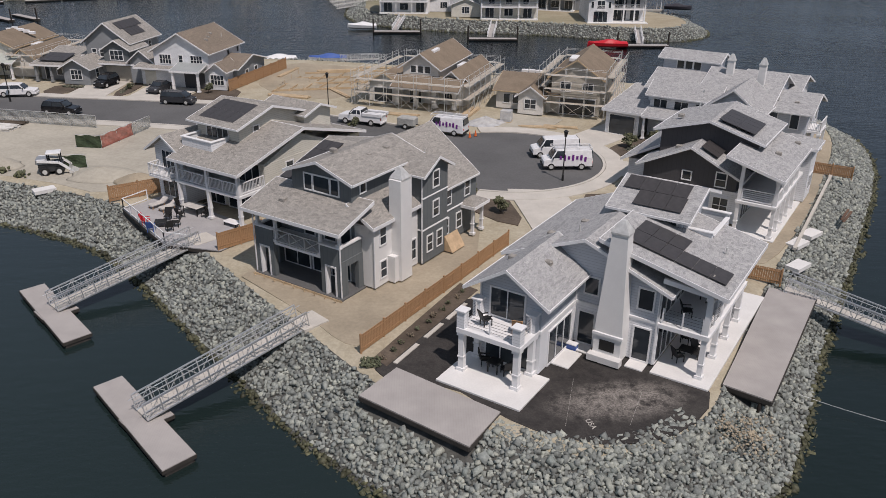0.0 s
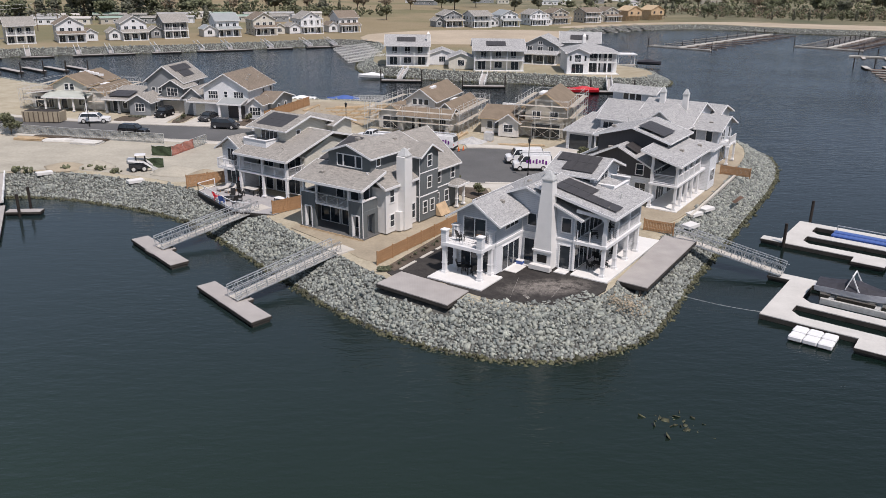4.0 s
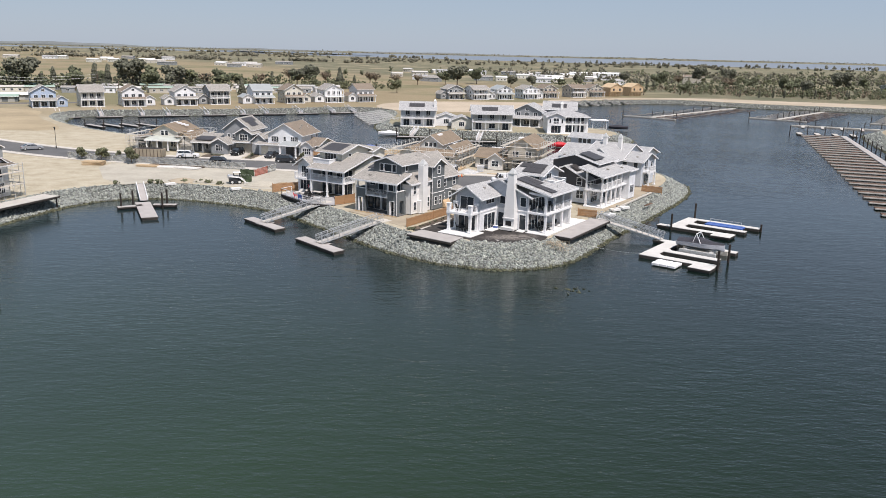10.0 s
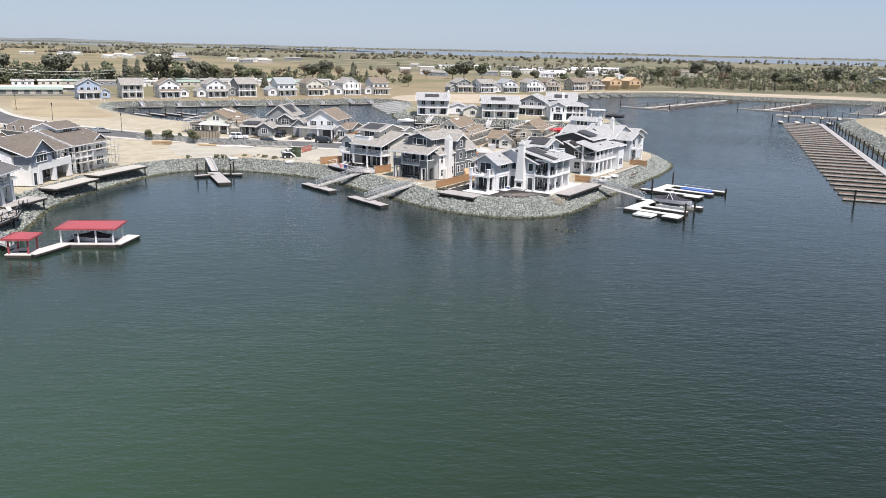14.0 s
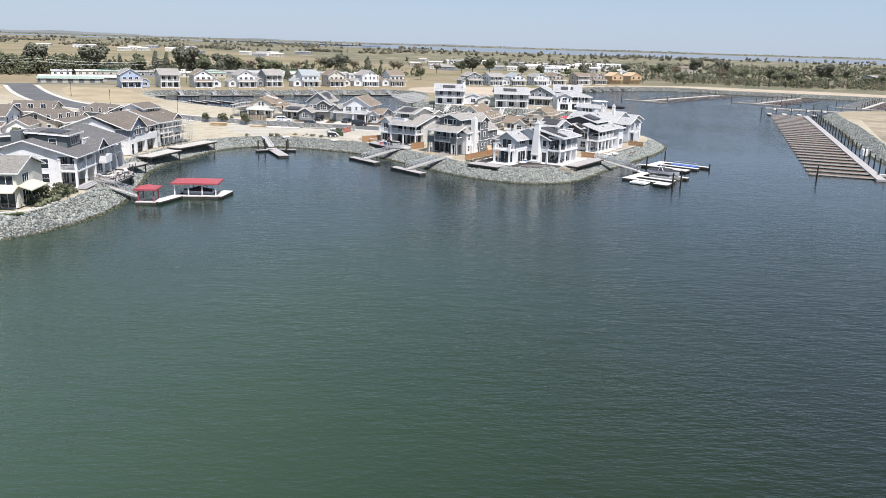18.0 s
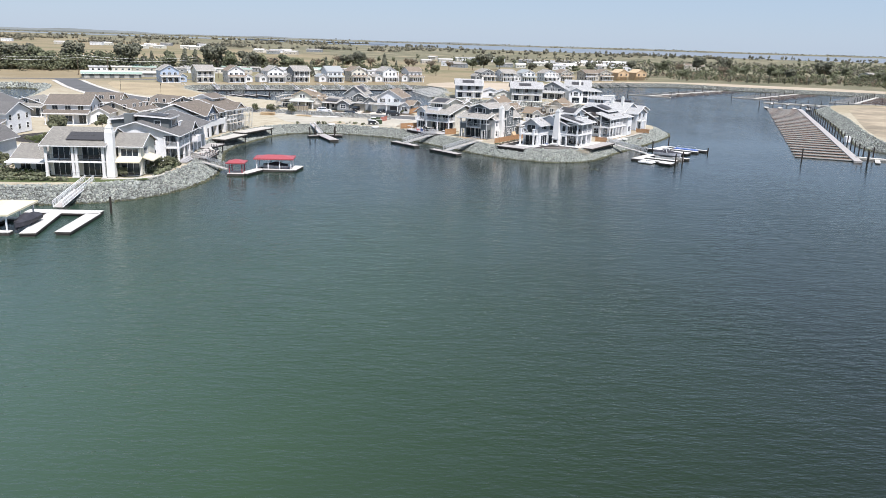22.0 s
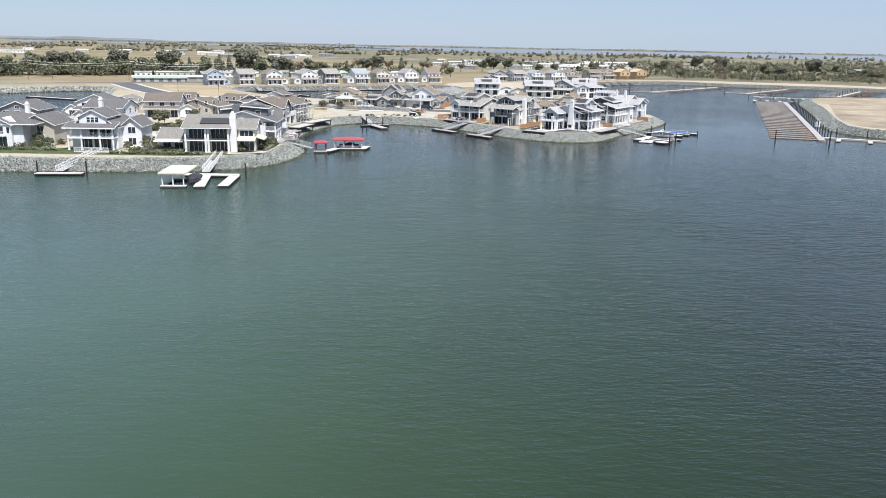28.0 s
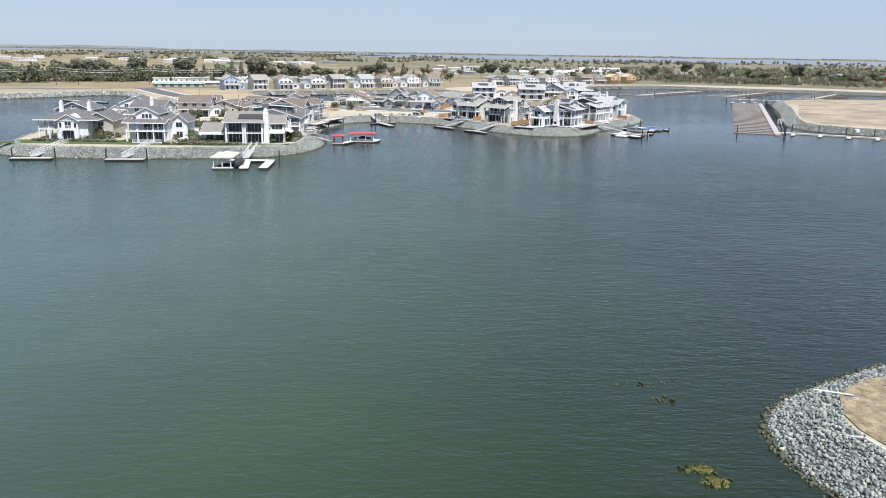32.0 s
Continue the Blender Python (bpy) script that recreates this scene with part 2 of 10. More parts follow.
def soil_mat():
    """Dark soil, dusted with paler raked grit in the middle of the terrace."""
    m, nt, b = nodes_of("dark_soil", 0.95, 0, 0.15)
    big, mid, fine = noise_node(nt, 0.25, 4), noise_node(nt, 1.3, 6, 0.75), noise_node(nt, 9.0, 4, 0.7)
    base = ramp(nt, big.outputs[0], [(0.3, (0.027, 0.025, 0.025)), (0.7, (0.046, 0.043, 0.041))])
    tc = nt.nodes.new("ShaderNodeTexCoord")
    mp = nt.nodes.new("ShaderNodeMapping")
    mp.vector_type = "TEXTURE"
    mp.inputs["Location"].default_value = (12.4, 39.9, 2.2)
    mp.inputs["Rotation"].default_value = (0, 0, radians(10))
    mp.inputs["Scale"].default_value = (4.6, 2.1, 3)
    nt.links.new(tc.outputs["Object"], mp.inputs[0])
    g = nt.nodes.new("ShaderNodeTexGradient")
    g.gradient_type = "SPHERICAL"
    nt.links.new(mp.outputs[0], g.inputs[0])
    spread = ramp(nt, g.outputs[0], [(0.0, (0.10,) * 3), (0.6, (0.95,) * 3)])
    dust = blend(nt, 1.0, spread, ramp(nt, mid.outputs[0], [(0.36, (0, 0, 0)), (0.56, (1, 1, 1))]), "MULTIPLY")
    dust = blend(nt, 1.0, dust, ramp(nt, fine.outputs[0], [(0.35, (0.25,) * 3), (0.65, (1, 1, 1))]), "MULTIPLY")
    nt.links.new(blend(nt, dust, base, (0.33, 0.30, 0.27)), b.inputs["Base Color"])
    bump(nt, b, fine.outputs[0], 0.5, 0.03)
    return m


def screen_mat(name, col, clear):
    """Thin woven screen or sheeting that lets part of the light through."""
    m, nt, b = nodes_of(name, 0.7)
    n = noise_node(nt, 1.4, 4)
    nt.links.new(ramp(nt, n.outputs[0], [(0.3, shade(col, 0.75)), (0.7, shade(col, 1.2))]), b.inputs["Base Color"])
    b.inputs["Alpha"].default_value = 1 - clear
    return m


M = {
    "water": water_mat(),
    "land": land_mat(),
    "rock": rough_mat("riprap_stone", (0.265, 0.28, 0.255), 0.25, 1.2, 0.9, 8, 0.5, islands=True),
    "rock_piece": piece_mat("quarry_stone", (0.275, 0.29, 0.265)),
    "wet_rock": rough_mat("algae_stone", (0.085, 0.085, 0.05), 0.4, 1.2, 0.6, 8, 0.5, islands=True),
    # slope under the riprap: shade of the gaps between stones put into its colour
    "bank": rough_mat("shaded_bank", (0.085, 0.085, 0.078), 0.35, 0.8, 0.95, 5, 0.8),
    "asphalt": rough_mat("asphalt", (0.115, 0.115, 0.115), 0.16, 0.15, 0.92, 30, 0.3),
    "mulch": soil_mat(),
    "dirt": rough_mat("brown_dirt", (0.105, 0.083, 0.064), 0.3, 0.4, 0.95, 12, 0.5),
    "sand": rough_mat("graded_sand", (0.40, 0.372, 0.31), 0.15, 0.2, 0.95, 14, 0.4),
    "pad": rough_mat("tan_earth", (0.345, 0.295, 0.22), 0.15, 0.3, 0.95, 14, 0.4),
    "field": rough_mat("graded_brown_field", (0.315, 0.262, 0.188), 0.34, 0.05, 0.95, 3, 0.4),
    "concrete": rough_mat("concrete", (0.52, 0.49, 0.44), 0.10, 0.5, 0.85, 18, 0.15),
    "slab": rough_mat("white_concrete", (0.68, 0.67, 0.65), 0.06, 0.5, 0.8, 18, 0.1),
    "dock": banded_mat("grey_decking", (0.375, 0.352, 0.335), 0.14, "X", 0.12, 0.86, 0.1, 0.85, 0.004),
    "dockside": rough_mat("dark_dock_side", (0.05, 0.045, 0.04), 0.3, 1.0, 0.8, 10, 0.2),
    "whitedeck": rough_mat("pale_dock", (0.46, 0.435, 0.395), 0.10, 0.6, 0.8, 12, 0.1),
    "floatdeck": rough_mat("pale_float_deck", (0.55, 0.535, 0.505), 0.08, 0.6, 0.8, 12, 0.1),
    "white": rough_mat("white_paint", (0.74, 0.74, 0.74), 0.04, 0.7, 0.6, 14, 0.05),
    "stucco": rough_mat("white_stucco", (0.70, 0.695, 0.68), 0.05, 0.6, 0.9, 40, 0.25),
    "lap_white": banded_mat("white_lap_siding", (0.72, 0.73, 0.745), 0.18),
    "lap_lilac": banded_mat("pale_blue_grey_siding", (0.50, 0.53, 0.57), 0.18),
    "lap_sky": banded_mat("light_blue_siding", (0.37, 0.45, 0.575), 0.18),
    "awning": rough_mat("cream_awning_cloth", (0.62, 0.575, 0.43), 0.06, 0.6, 0.85, 14, 0.05),
    "lap_grey": banded_mat("grey_lap_siding", (0.26, 0.275, 0.285), 0.18),
    "lap_cream": banded_mat("cream_lap_siding", (0.62, 0.60, 0.53), 0.18),
    "lap_tan": banded_mat("tan_siding", (0.47, 0.44, 0.38), 0.18),
    "batten_grey": banded_mat("slate_grey_board_and_batten", (0.135, 0.15, 0.155), 0.40, "XY", 0.10, 0.7),
    "batten_dark": banded_mat("charcoal_board_and_batten", (0.074, 0.072, 0.076), 0.40, "XY", 0.10, 0.7),
    "batten_blue": banded_mat("dusk_blue_siding", (0.22, 0.25, 0.31), 0.20),
    "shingle": shingle_mat("grey_shingle", (0.30, 0.285, 0.262)),
    "shingle_brown": shingle_mat("brown_shingle", (0.215, 0.178, 0.142)),
    "shingle_umber": shingle_mat("umber_grey_shingle", (0.165, 0.143, 0.122)),
    "shingle_pale": shingle_mat("pale_grey_shingle", (0.36, 0.36, 0.36)),
    "shingle_slate": shingle_mat("slate_grey_shingle", (0.140, 0.137, 0.135)),
    "shingle_dun": shingle_mat("dun_grey_shingle", (0.225, 0.215, 0.195)),
    "dry_turf": rough_mat("dry_knoll_turf", (0.245, 0.198, 0.125), 0.5, 1.1, 0.95, 7, 0.6),
    "straw": rough_mat("dry_straw_lot", (0.345, 0.282, 0.185), 0.22, 0.06, 0.95, 30, 0.4),
    "shore": rough_mat("graded_shore_sand", (0.42, 0.35, 0.265), 0.14, 0.05, 0.95, 30, 0.4),
    "felt": rough_mat("roof_felt", (0.215, 0.17, 0.125), 0.15, 0.6, 0.95, 8, 0.2),
    "metal_roof": banded_mat("grey_metal_roof", (0.32, 0.34, 0.34), 0.4, "X", 0.1, 0.7, 0.05, 0.4),
    "red_roof": banded_mat("red_metal_roof", (0.36, 0.080, 0.09), 0.35, "X", 0.1, 0.75, 0.06, 0.45),
    "glass": glass_mat("dark_glass"),
    "solar": glossy_mat("solar_cell", (0.055, 0.051, 0.051), 0.42, 0.0, 0.4, 0.2),
    "black": rough_mat("black_metal", (0.02, 0.02, 0.02), 0.2, 1.0, 0.5, 10, 0.1),
    "alu": glossy_mat("aluminium", (0.62, 0.63, 0.64), 0.4, 0.7),
    "steel": glossy_mat("galvanised_steel", (0.60, 0.60, 0.58), 0.5, 0.3, 0.5, 0.15),
    "pile": rough_mat("dark_pile", (0.035, 0.028, 0.024), 0.35, 1.5, 0.7, 8, 0.2),
    "wood": rough_mat("cedar_board", (0.38, 0.225, 0.12), 0.22, 0.9, 0.85, 14, 0.3),
    "lumber": rough_mat("raw_lumber", (0.50, 0.38, 0.245), 0.18, 0.8, 0.85, 12, 0.2),
    "greydeck": rough_mat("grey_composite_deck", (0.37, 0.36, 0.36), 0.10, 0.6, 0.8, 14, 0.1),
    "board_pale": rough_mat("weathered_plank", (0.47, 0.42, 0.35), 0.15, 0.8, 0.85, 12, 0.2),
    "osb": rough_mat("sheathing_board", (0.53, 0.385, 0.245), 0.2, 1.5, 0.9, 20, 0.2),
    "plank": rough_mat("brown_dock_plank", (0.135, 0.083, 0.058), 0.35, 0.6, 0.85, 12, 0.3),
    "leaf": rough_mat("leaf_green", (0.118, 0.128, 0.078), 0.4, 0.3, 0.8, 10, 0.3, islands=True),
    "leaf_olive": rough_mat("leaf_olive", (0.128, 0.134, 0.078), 0.4, 0.3, 0.8, 10, 0.3, islands=True),
    "leaf_dark": rough_mat("leaf_dark", (0.118, 0.120, 0.088), 0.4, 0.3, 0.8, 10, 0.3, islands=True),
    # far trees: distance haze is mixed into this paler leaf colour
    "leaf_far": rough_mat("hazed_foliage", (0.150, 0.142, 0.105), 0.3, 0.3, 0.9, 10, 0.3, islands=True),
    "leaf_dry": rough_mat("bare_twigs", (0.185, 0.150, 0.108), 0.3, 0.3, 0.9, 10, 0.3, islands=True),
    "bark": rough_mat("bark", (0.13, 0.095, 0.07), 0.3, 2.0, 0.95, 8, 0.5),
    "grass": rough_mat("lawn", (0.075, 0.098, 0.036), 0.35, 0.7, 0.9, 12, 0.5),
    "red": glossy_mat("red_paint", (0.55, 0.02, 0.03), 0.3),
    "carwhite": glossy_mat("white_car_paint", (0.75, 0.75, 0.75), 0.25),
    "carblack": glossy_mat("black_car_paint", (0.012, 0.012, 0.014), 0.2),
    "cargrey": glossy_mat("grey_car_paint", (0.05, 0.052, 0.058), 0.25, 0.3),
    "carsilver": glossy_mat("silver_car_paint", (0.40, 0.41, 0.42), 0.28, 0.5),
    "rubber": rough_mat("rubber", (0.02, 0.02, 0.02), 0.2, 3.0, 0.85, 6, 0.2),
    "purple": rough_mat("purple_print", (0.16, 0.03, 0.22), 0.05, 2.0, 0.5, 5, 0.0),
    "green_skip": rough_mat("green_steel", (0.045, 0.065, 0.035), 0.3, 1.0, 0.7, 8, 0.2),
    "tarp": rough_mat("grey_mesh_sheet", (0.38, 0.38, 0.36), 0.2, 0.8, 0.8, 8, 0.4),
    "skin_wrap": rough_mat("white_house_wrap", (0.66, 0.64, 0.60), 0.12, 0.6, 0.8, 10, 0.2),
    "boatcover": rough_mat("dark_boat_cover", (0.045, 0.045, 0.055), 0.25, 1.0, 0.7, 8, 0.2),
    "hull": glossy_mat("pale_grey_hull", (0.45, 0.46, 0.50), 0.3),
    "blue": glossy_mat("blue_paint", (0.06, 0.12, 0.36), 0.3),
    "cushion": rough_mat("pale_cushion", (0.50, 0.48, 0.45), 0.15, 2.0, 0.9, 10, 0.2),
    "weed": rough_mat("water_weed", (0.085, 0.085, 0.025), 0.4, 0.8, 0.9, 8, 0.3, islands=True),
    # horizon ridge: pale blue-grey haze painted into its base colour
    "hill": rough_mat("hazed_hillside", (0.165, 0.180, 0.178), 0.15, 0.01, 0.95, 0.05, 0.1),
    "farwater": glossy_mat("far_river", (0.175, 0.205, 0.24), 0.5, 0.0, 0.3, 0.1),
    "greenroof": rough_mat("pale_green_roof", (0.28, 0.37, 0.31), 0.1, 0.6, 0.7, 10, 0.1),
    "sage_roof": rough_mat("weathered_sage_roof", (0.43, 0.455, 0.415), 0.12, 0.6, 0.75, 10, 0.1),
    "mesh_screen": screen_mat("mesh_screen", (0.36, 0.37, 0.35), 0.55),
    "red_screen": screen_mat("red_mesh_screen", (0.45, 0.16, 0.12), 0.35),
    "plastic": screen_mat("clear_sheeting", (0.62, 0.63, 0.64), 0.45),
    "orange": rough_mat("orange_plastic", (0.75, 0.16, 0.04), 0.1, 2.0, 0.5, 6, 0.1),
}


# ---- mesh tools ----
class Mesh:
    """Collects solid pieces into one mesh."""

    def __init__(self):
        self.v, self.f = [], []

    def add(self, verts, faces):
        n = len(self.v)
        self.v += [tuple(p) for p in verts]
        self.f += [tuple(n + i for i in f) for f in faces]
        return self

    def box(self, x0, y0, z0, x1, y1, z1):
        v = [(x, y, z) for z in (z0, z1) for x, y in ((x0, y0), (x1, y0), (x1, y1), (x0, y1))]
        return self.add(v, [(3, 2, 1, 0), (4, 5, 6, 7), (0, 1, 5, 4), (1, 2, 6, 5), (2, 3, 7, 6), (3, 0, 4, 7)])

    def chamfer(self, x0, y0, z0, x1, y1, z1, c=0.03):
        """A box with its upright edges and its top edge cut."""
        ring = lambda k: [(x0 + k + c, y0 + k), (x1 - k - c, y0 + k), (x1 - k, y0 + k + c), (x1 - k, y1 - k - c), (x1 - k - c, y1 - k), (x0 + k + c, y1 - k), (x0 + k, y1 - k - c), (x0 + k, y0 + k + c)]
        return self.loft([[(x, y, z0) for x, y in ring(0)], [(x, y, z1 - c) for x, y in ring(0)], [(x, y, z1) for x, y in ring(c)]])

    def loft(self, rings, caps=True):
        n = len(rings[0])
        v = [p for r in rings for p in r]
        f = [(k * n + i, k * n + (i + 1) % n, (k + 1) * n + (i + 1) % n, (k + 1) * n + i) for k in range(len(rings) - 1) for i in range(n)]
        if caps:
            f += [tuple(reversed(range(n))), tuple((len(rings) - 1) * n + i for i in range(n))]
        return self.add(v, f)

    def prism(self, poly, z0, z1):
        return self.loft([[(x, y, z0) for x, y in poly], [(x, y, z1) for x, y in poly]])

    def slab(self, top, thick):
        """A plate below a polygon in space."""
        return self.loft([[(x, y, z - thick) for x, y, z in top], list(top)])

    def beam(self, a, b, w, h=None):
        """A square bar from a to b."""
        a, b = Vector(a), Vector(b)
        h = h or w
        d = (b - a).normalized()
        s = d.cross(Vector((0, 0, 1)))
        s = Vector((1, 0, 0)) if s.length < 1e-3 else s.normalized()
        u = s.cross(d)
        q = [s * (i * w / 2) + u * (j * h / 2) for i, j in ((-1, -1), (1, -1), (1, 1), (-1, 1))]
        return self.loft([[a + p for p in q], [b + p for p in q]])

    def tube(self, a, b, r, n=8, r2=None):
        a, b = Vector(a), Vector(b)
        d = (b - a).normalized()
        s = d.cross(Vector((0, 0, 1)))
        s = Vector((1, 0, 0)) if s.length < 1e-3 else s.normalized()
        u = s.cross(d)
        r2 = r if r2 is None else r2
        c = [(math.cos(2 * math.pi * i / n), math.sin(2 * math.pi * i / n)) for i in range(n)]
        return self.loft([[a + (s * x + u * y) * r for x, y in c], [b + (s * x + u * y) * r2 for x, y in c]])

    def lattice(self, xs, zs, y0, y1):
        """A frame with bars in one piece: solid where xs and zs enclose a bar, open in between."""
        nx, nz = len(xs), len(zs)
        v = [(x, y, z) for y in (y0, y1) for z in zs for x in xs]
        idx = lambda i, j, s: s * nx * nz + j * nx + i
        full = lambda i, j: 0 <= i < nx - 1 and 0 <= j < nz - 1 and not (i % 2 and j % 2)
        f = []
        for i in range(nx - 1):
            for j in range(nz - 1):
                if full(i, j):
                    f += [tuple(idx(a, b, 0) for a, b in ((i, j), (i + 1, j), (i + 1, j + 1), (i, j + 1))), tuple(idx(a, b, 1) for a, b in ((i, j + 1), (i + 1, j + 1), (i + 1, j), (i, j)))]
                    for (p, q), (di, dj) in ((((i, j), (i + 1, j)), (0, -1)), (((i, j + 1), (i + 1, j + 1)), (0, 1)), (((i, j), (i, j + 1)), (-1, 0)), (((i + 1, j), (i + 1, j + 1)), (1, 0))):
                        if not full(i + di, j + dj):
                            f.append((idx(*p, 0), idx(*q, 0), idx(*q, 1), idx(*p, 1)))
        return self.add(v, f)

    def data(self, name, mat):
        me = bpy.data.meshes.new(name)
        me.from_pydata([tuple(p) for p in self.v], [], self.f)
        me.materials.append(mat)
        return me


def outward(me):
    bm = bmesh.new()
    bm.from_mesh(me)
    bmesh.ops.recalc_face_normals(bm, faces=bm.faces)
    bm.to_mesh(me)
    bm.free()
    return me


def part(name, mesh, mat, parent=None, label="", smooth=False):
    me = outward(mesh.data(name, M[mat] if isinstance(mat, str) else mat))
    if smooth:
        me.shade_smooth()
    ob = new(name, me)
    if parent:
        ob.parent = parent
    if label:
        tagged(ob, label)
    return ob


def thing(name, m, label, category, group="", kind=""):
    e = new(name)
    e.matrix_basis = m
    e.empty_display_size = 0.2
    return tagged(e, label, category, group, kind)


def solid(name, mesh, mat, label, category, m=None, group="", kind="", smooth=False):
    ob = part(name, mesh, mat, None, "", smooth)
    if m is not None:
        ob.matrix_basis = m
    return tagged(ob, label, category, group, kind)


# ---- house parts, in the house's own frame: x along the front, y to the back, z up from its slab ----
FACES = {"y-": ((1, 0), (0, -1)), "y+": ((-1, 0), (0, 1)), "x+": ((0, 1), (1, 0)), "x-": ((0, -1), (-1, 0))}
BOX_CACHE = {}


def window(house, face, x, y, z, w, h, cols=1, rows=1, name="window", trim=0.10, frame_mat="white"):
    """A trimmed window whose middle of the sill is at x, y, z on a wall; frame, bars and pane."""
    key = (round(w, 2), round(h, 2), cols, rows, trim, frame_mat)
    if key not in BOX_CACHE:
        xs, zs = [-w / 2 - trim, -w / 2], [-trim, 0.0]
        for k in range(1, cols):
            xs += [-w / 2 + k * w / cols - 0.028, -w / 2 + k * w / cols + 0.028]
        for k in range(1, rows):
            zs += [k * h / rows - 0.024, k * h / rows + 0.024]
        a = Mesh().lattice(xs + [w / 2, w / 2 + trim], zs + [h, h + trim], -0.06, 0.03)
        b = Mesh().box(-w / 2, -0.022, 0, w / 2, 0.01, h)
        BOX_CACHE[key] = (outward(a.data("window_frame", M[frame_mat])), outward(b.data("pane", M["glass"])))
    fm, pm = BOX_CACHE[key]
    (ux, uy), (nx, ny) = FACES[face]
    ob = new(name, fm)
    ob.parent = house
    ob.matrix_basis = Matrix(((ux, -nx, 0, x), (uy, -ny, 0, y), (0, 0, 1, z), (0, 0, 0, 1)))
    p = new("pane", pm)
    p.parent = ob
    return ob


def walls(house, x0, y0, x1, y1, z0, z1, mat, gable=None, rise=0.0, name="wall"):
    """A closed block of walls; gable 'x' or 'y' is the way its ridge runs."""
    m = Mesh()
    if gable is None:
        m.box(x0, y0, z0, x1, y1, z1)
    elif gable == "y":
        c = (x0 + x1) / 2
        pr = [(x0, z0), (x1, z0), (x1, z1), (c, z1 + rise), (x0, z1)]
        m.loft([[(x, y0, z) for x, z in pr], [(x, y1, z) for x, z in pr]])
    else:
        c = (y0 + y1) / 2
        pr = [(y0, z0), (y1, z0), (y1, z1), (c, z1 + rise), (y0, z1)]
        m.loft([[(x0, y, z) for y, z in pr], [(x1, y, z) for y, z in pr]])
    return part(name, m, mat, house)


def gable_roof(house, x0, y0, x1, y1, z, rise, axis, mat="shingle", over=0.5, ends=0.4, thick=0.16, trim="white", ridge=None):
    """Two roof planes over a block whose walls end at height z, with barge boards and eaves boards."""
    slope = rise / (((x1 - x0) if axis == "y" else (y1 - y0)) / 2) if ridge is None else 0
    if axis == "y":
        c = (x0 + x1) / 2 if ridge is None else ridge
        sl, sr = rise / (c - x0), rise / (x1 - c)
        P = lambda s, t, h: (s, t, h)
        a0, a1, b0, b1 = x0, x1, y0 - ends, y1 + ends
    else:
        c = (y0 + y1) / 2 if ridge is None else ridge
        sl, sr = rise / (c - y0), rise / (y1 - c)
        P = lambda s, t, h: (t, s, h)
        a0, a1, b0, b1 = y0, y1, x0 - ends, x1 + ends
    top, lo0, lo1, t = z + rise + thick, z - over * sl + thick, z - over * sr + thick, thick
    roof = Mesh()
    roof.loft([[P(s, q, h) for s, h in ((a0 - over, lo0), (c, top), (a1 + over, lo1), (a1 + over, lo1 - t), (c, top - t * 1.05), (a0 - over, lo0 - t))] for q in (b0, b1)])
    ob = part("roof", roof, mat, house)
    w = 0.05
    for q, s in ((b0, -1), (b1, 1)):
        chev = [(a0 - over, lo0 + 0.015), (c, top + 0.015), (a1 + over, lo1 + 0.015), (a1 + over, lo1 - 0.19), (c, top - 0.19), (a0 - over, lo0 - 0.19)]
        v = [P(ss, qq, hh) for qq in (q, q + s * w) for ss, hh in chev]
        f = [(0, 1, 4, 5), (1, 2, 3, 4), (11, 10, 7, 6), (10, 9, 8, 7)] + [(k, (k + 1) % 6, 6 + (k + 1) % 6, 6 + k) for k in range(6)]
        part("barge_board", Mesh().add(v, f), trim, house)
    for e, lo, s in ((a0 - over, lo0, -1), (a1 + over, lo1, 1)):
        part("gutter", Mesh().loft([[P(ee, qq, hh) for ee, hh in ((e, lo), (e + s * 0.07, lo), (e + s * 0.06, lo - 0.15), (e, lo - 0.15))] for qq in (b0, b1)]), trim, house)
    return ob


def shed_roof(house, x0, y0, x1, y1, zf, zb, axis="y", mat="shingle", thick=0.16, trim="white", name="roof"):
    """One roof plane; zf is its height along the low coordinate of the axis, zb along the high one."""
    q = [(x0, y0, zf), (x1, y0, zf), (x1, y1, zb), (x0, y1, zb)] if axis == "y" else [(x0, y0, zf), (x1, y0, zb), (x1, y1, zb), (x0, y1, zf)]
    ob = part(name, Mesh().slab([(x, y, z + thick) for x, y, z in q], thick), mat, house)
    tr = Mesh()
    for i in range(4):
        a, b = Vector(q[i]), Vector(q[(i + 1) % 4])
        d = (b - a)
        n = Vector((d.y, -d.x, 0)).normalized() * 0.05
        tr.loft([[a + Vector((0, 0, thick + 0.01)), a + n + Vector((0, 0, thick + 0.01)), a + n - Vector((0, 0, 0.08)), a - Vector((0, 0, 0.08))],
                 [b + Vector((0, 0, thick + 0.01)), b + n + Vector((0, 0, thick + 0.01)), b + n - Vector((0, 0, 0.08)), b - Vector((0, 0, 0.08))]])
    part("fascia", tr, trim, house)
    return ob


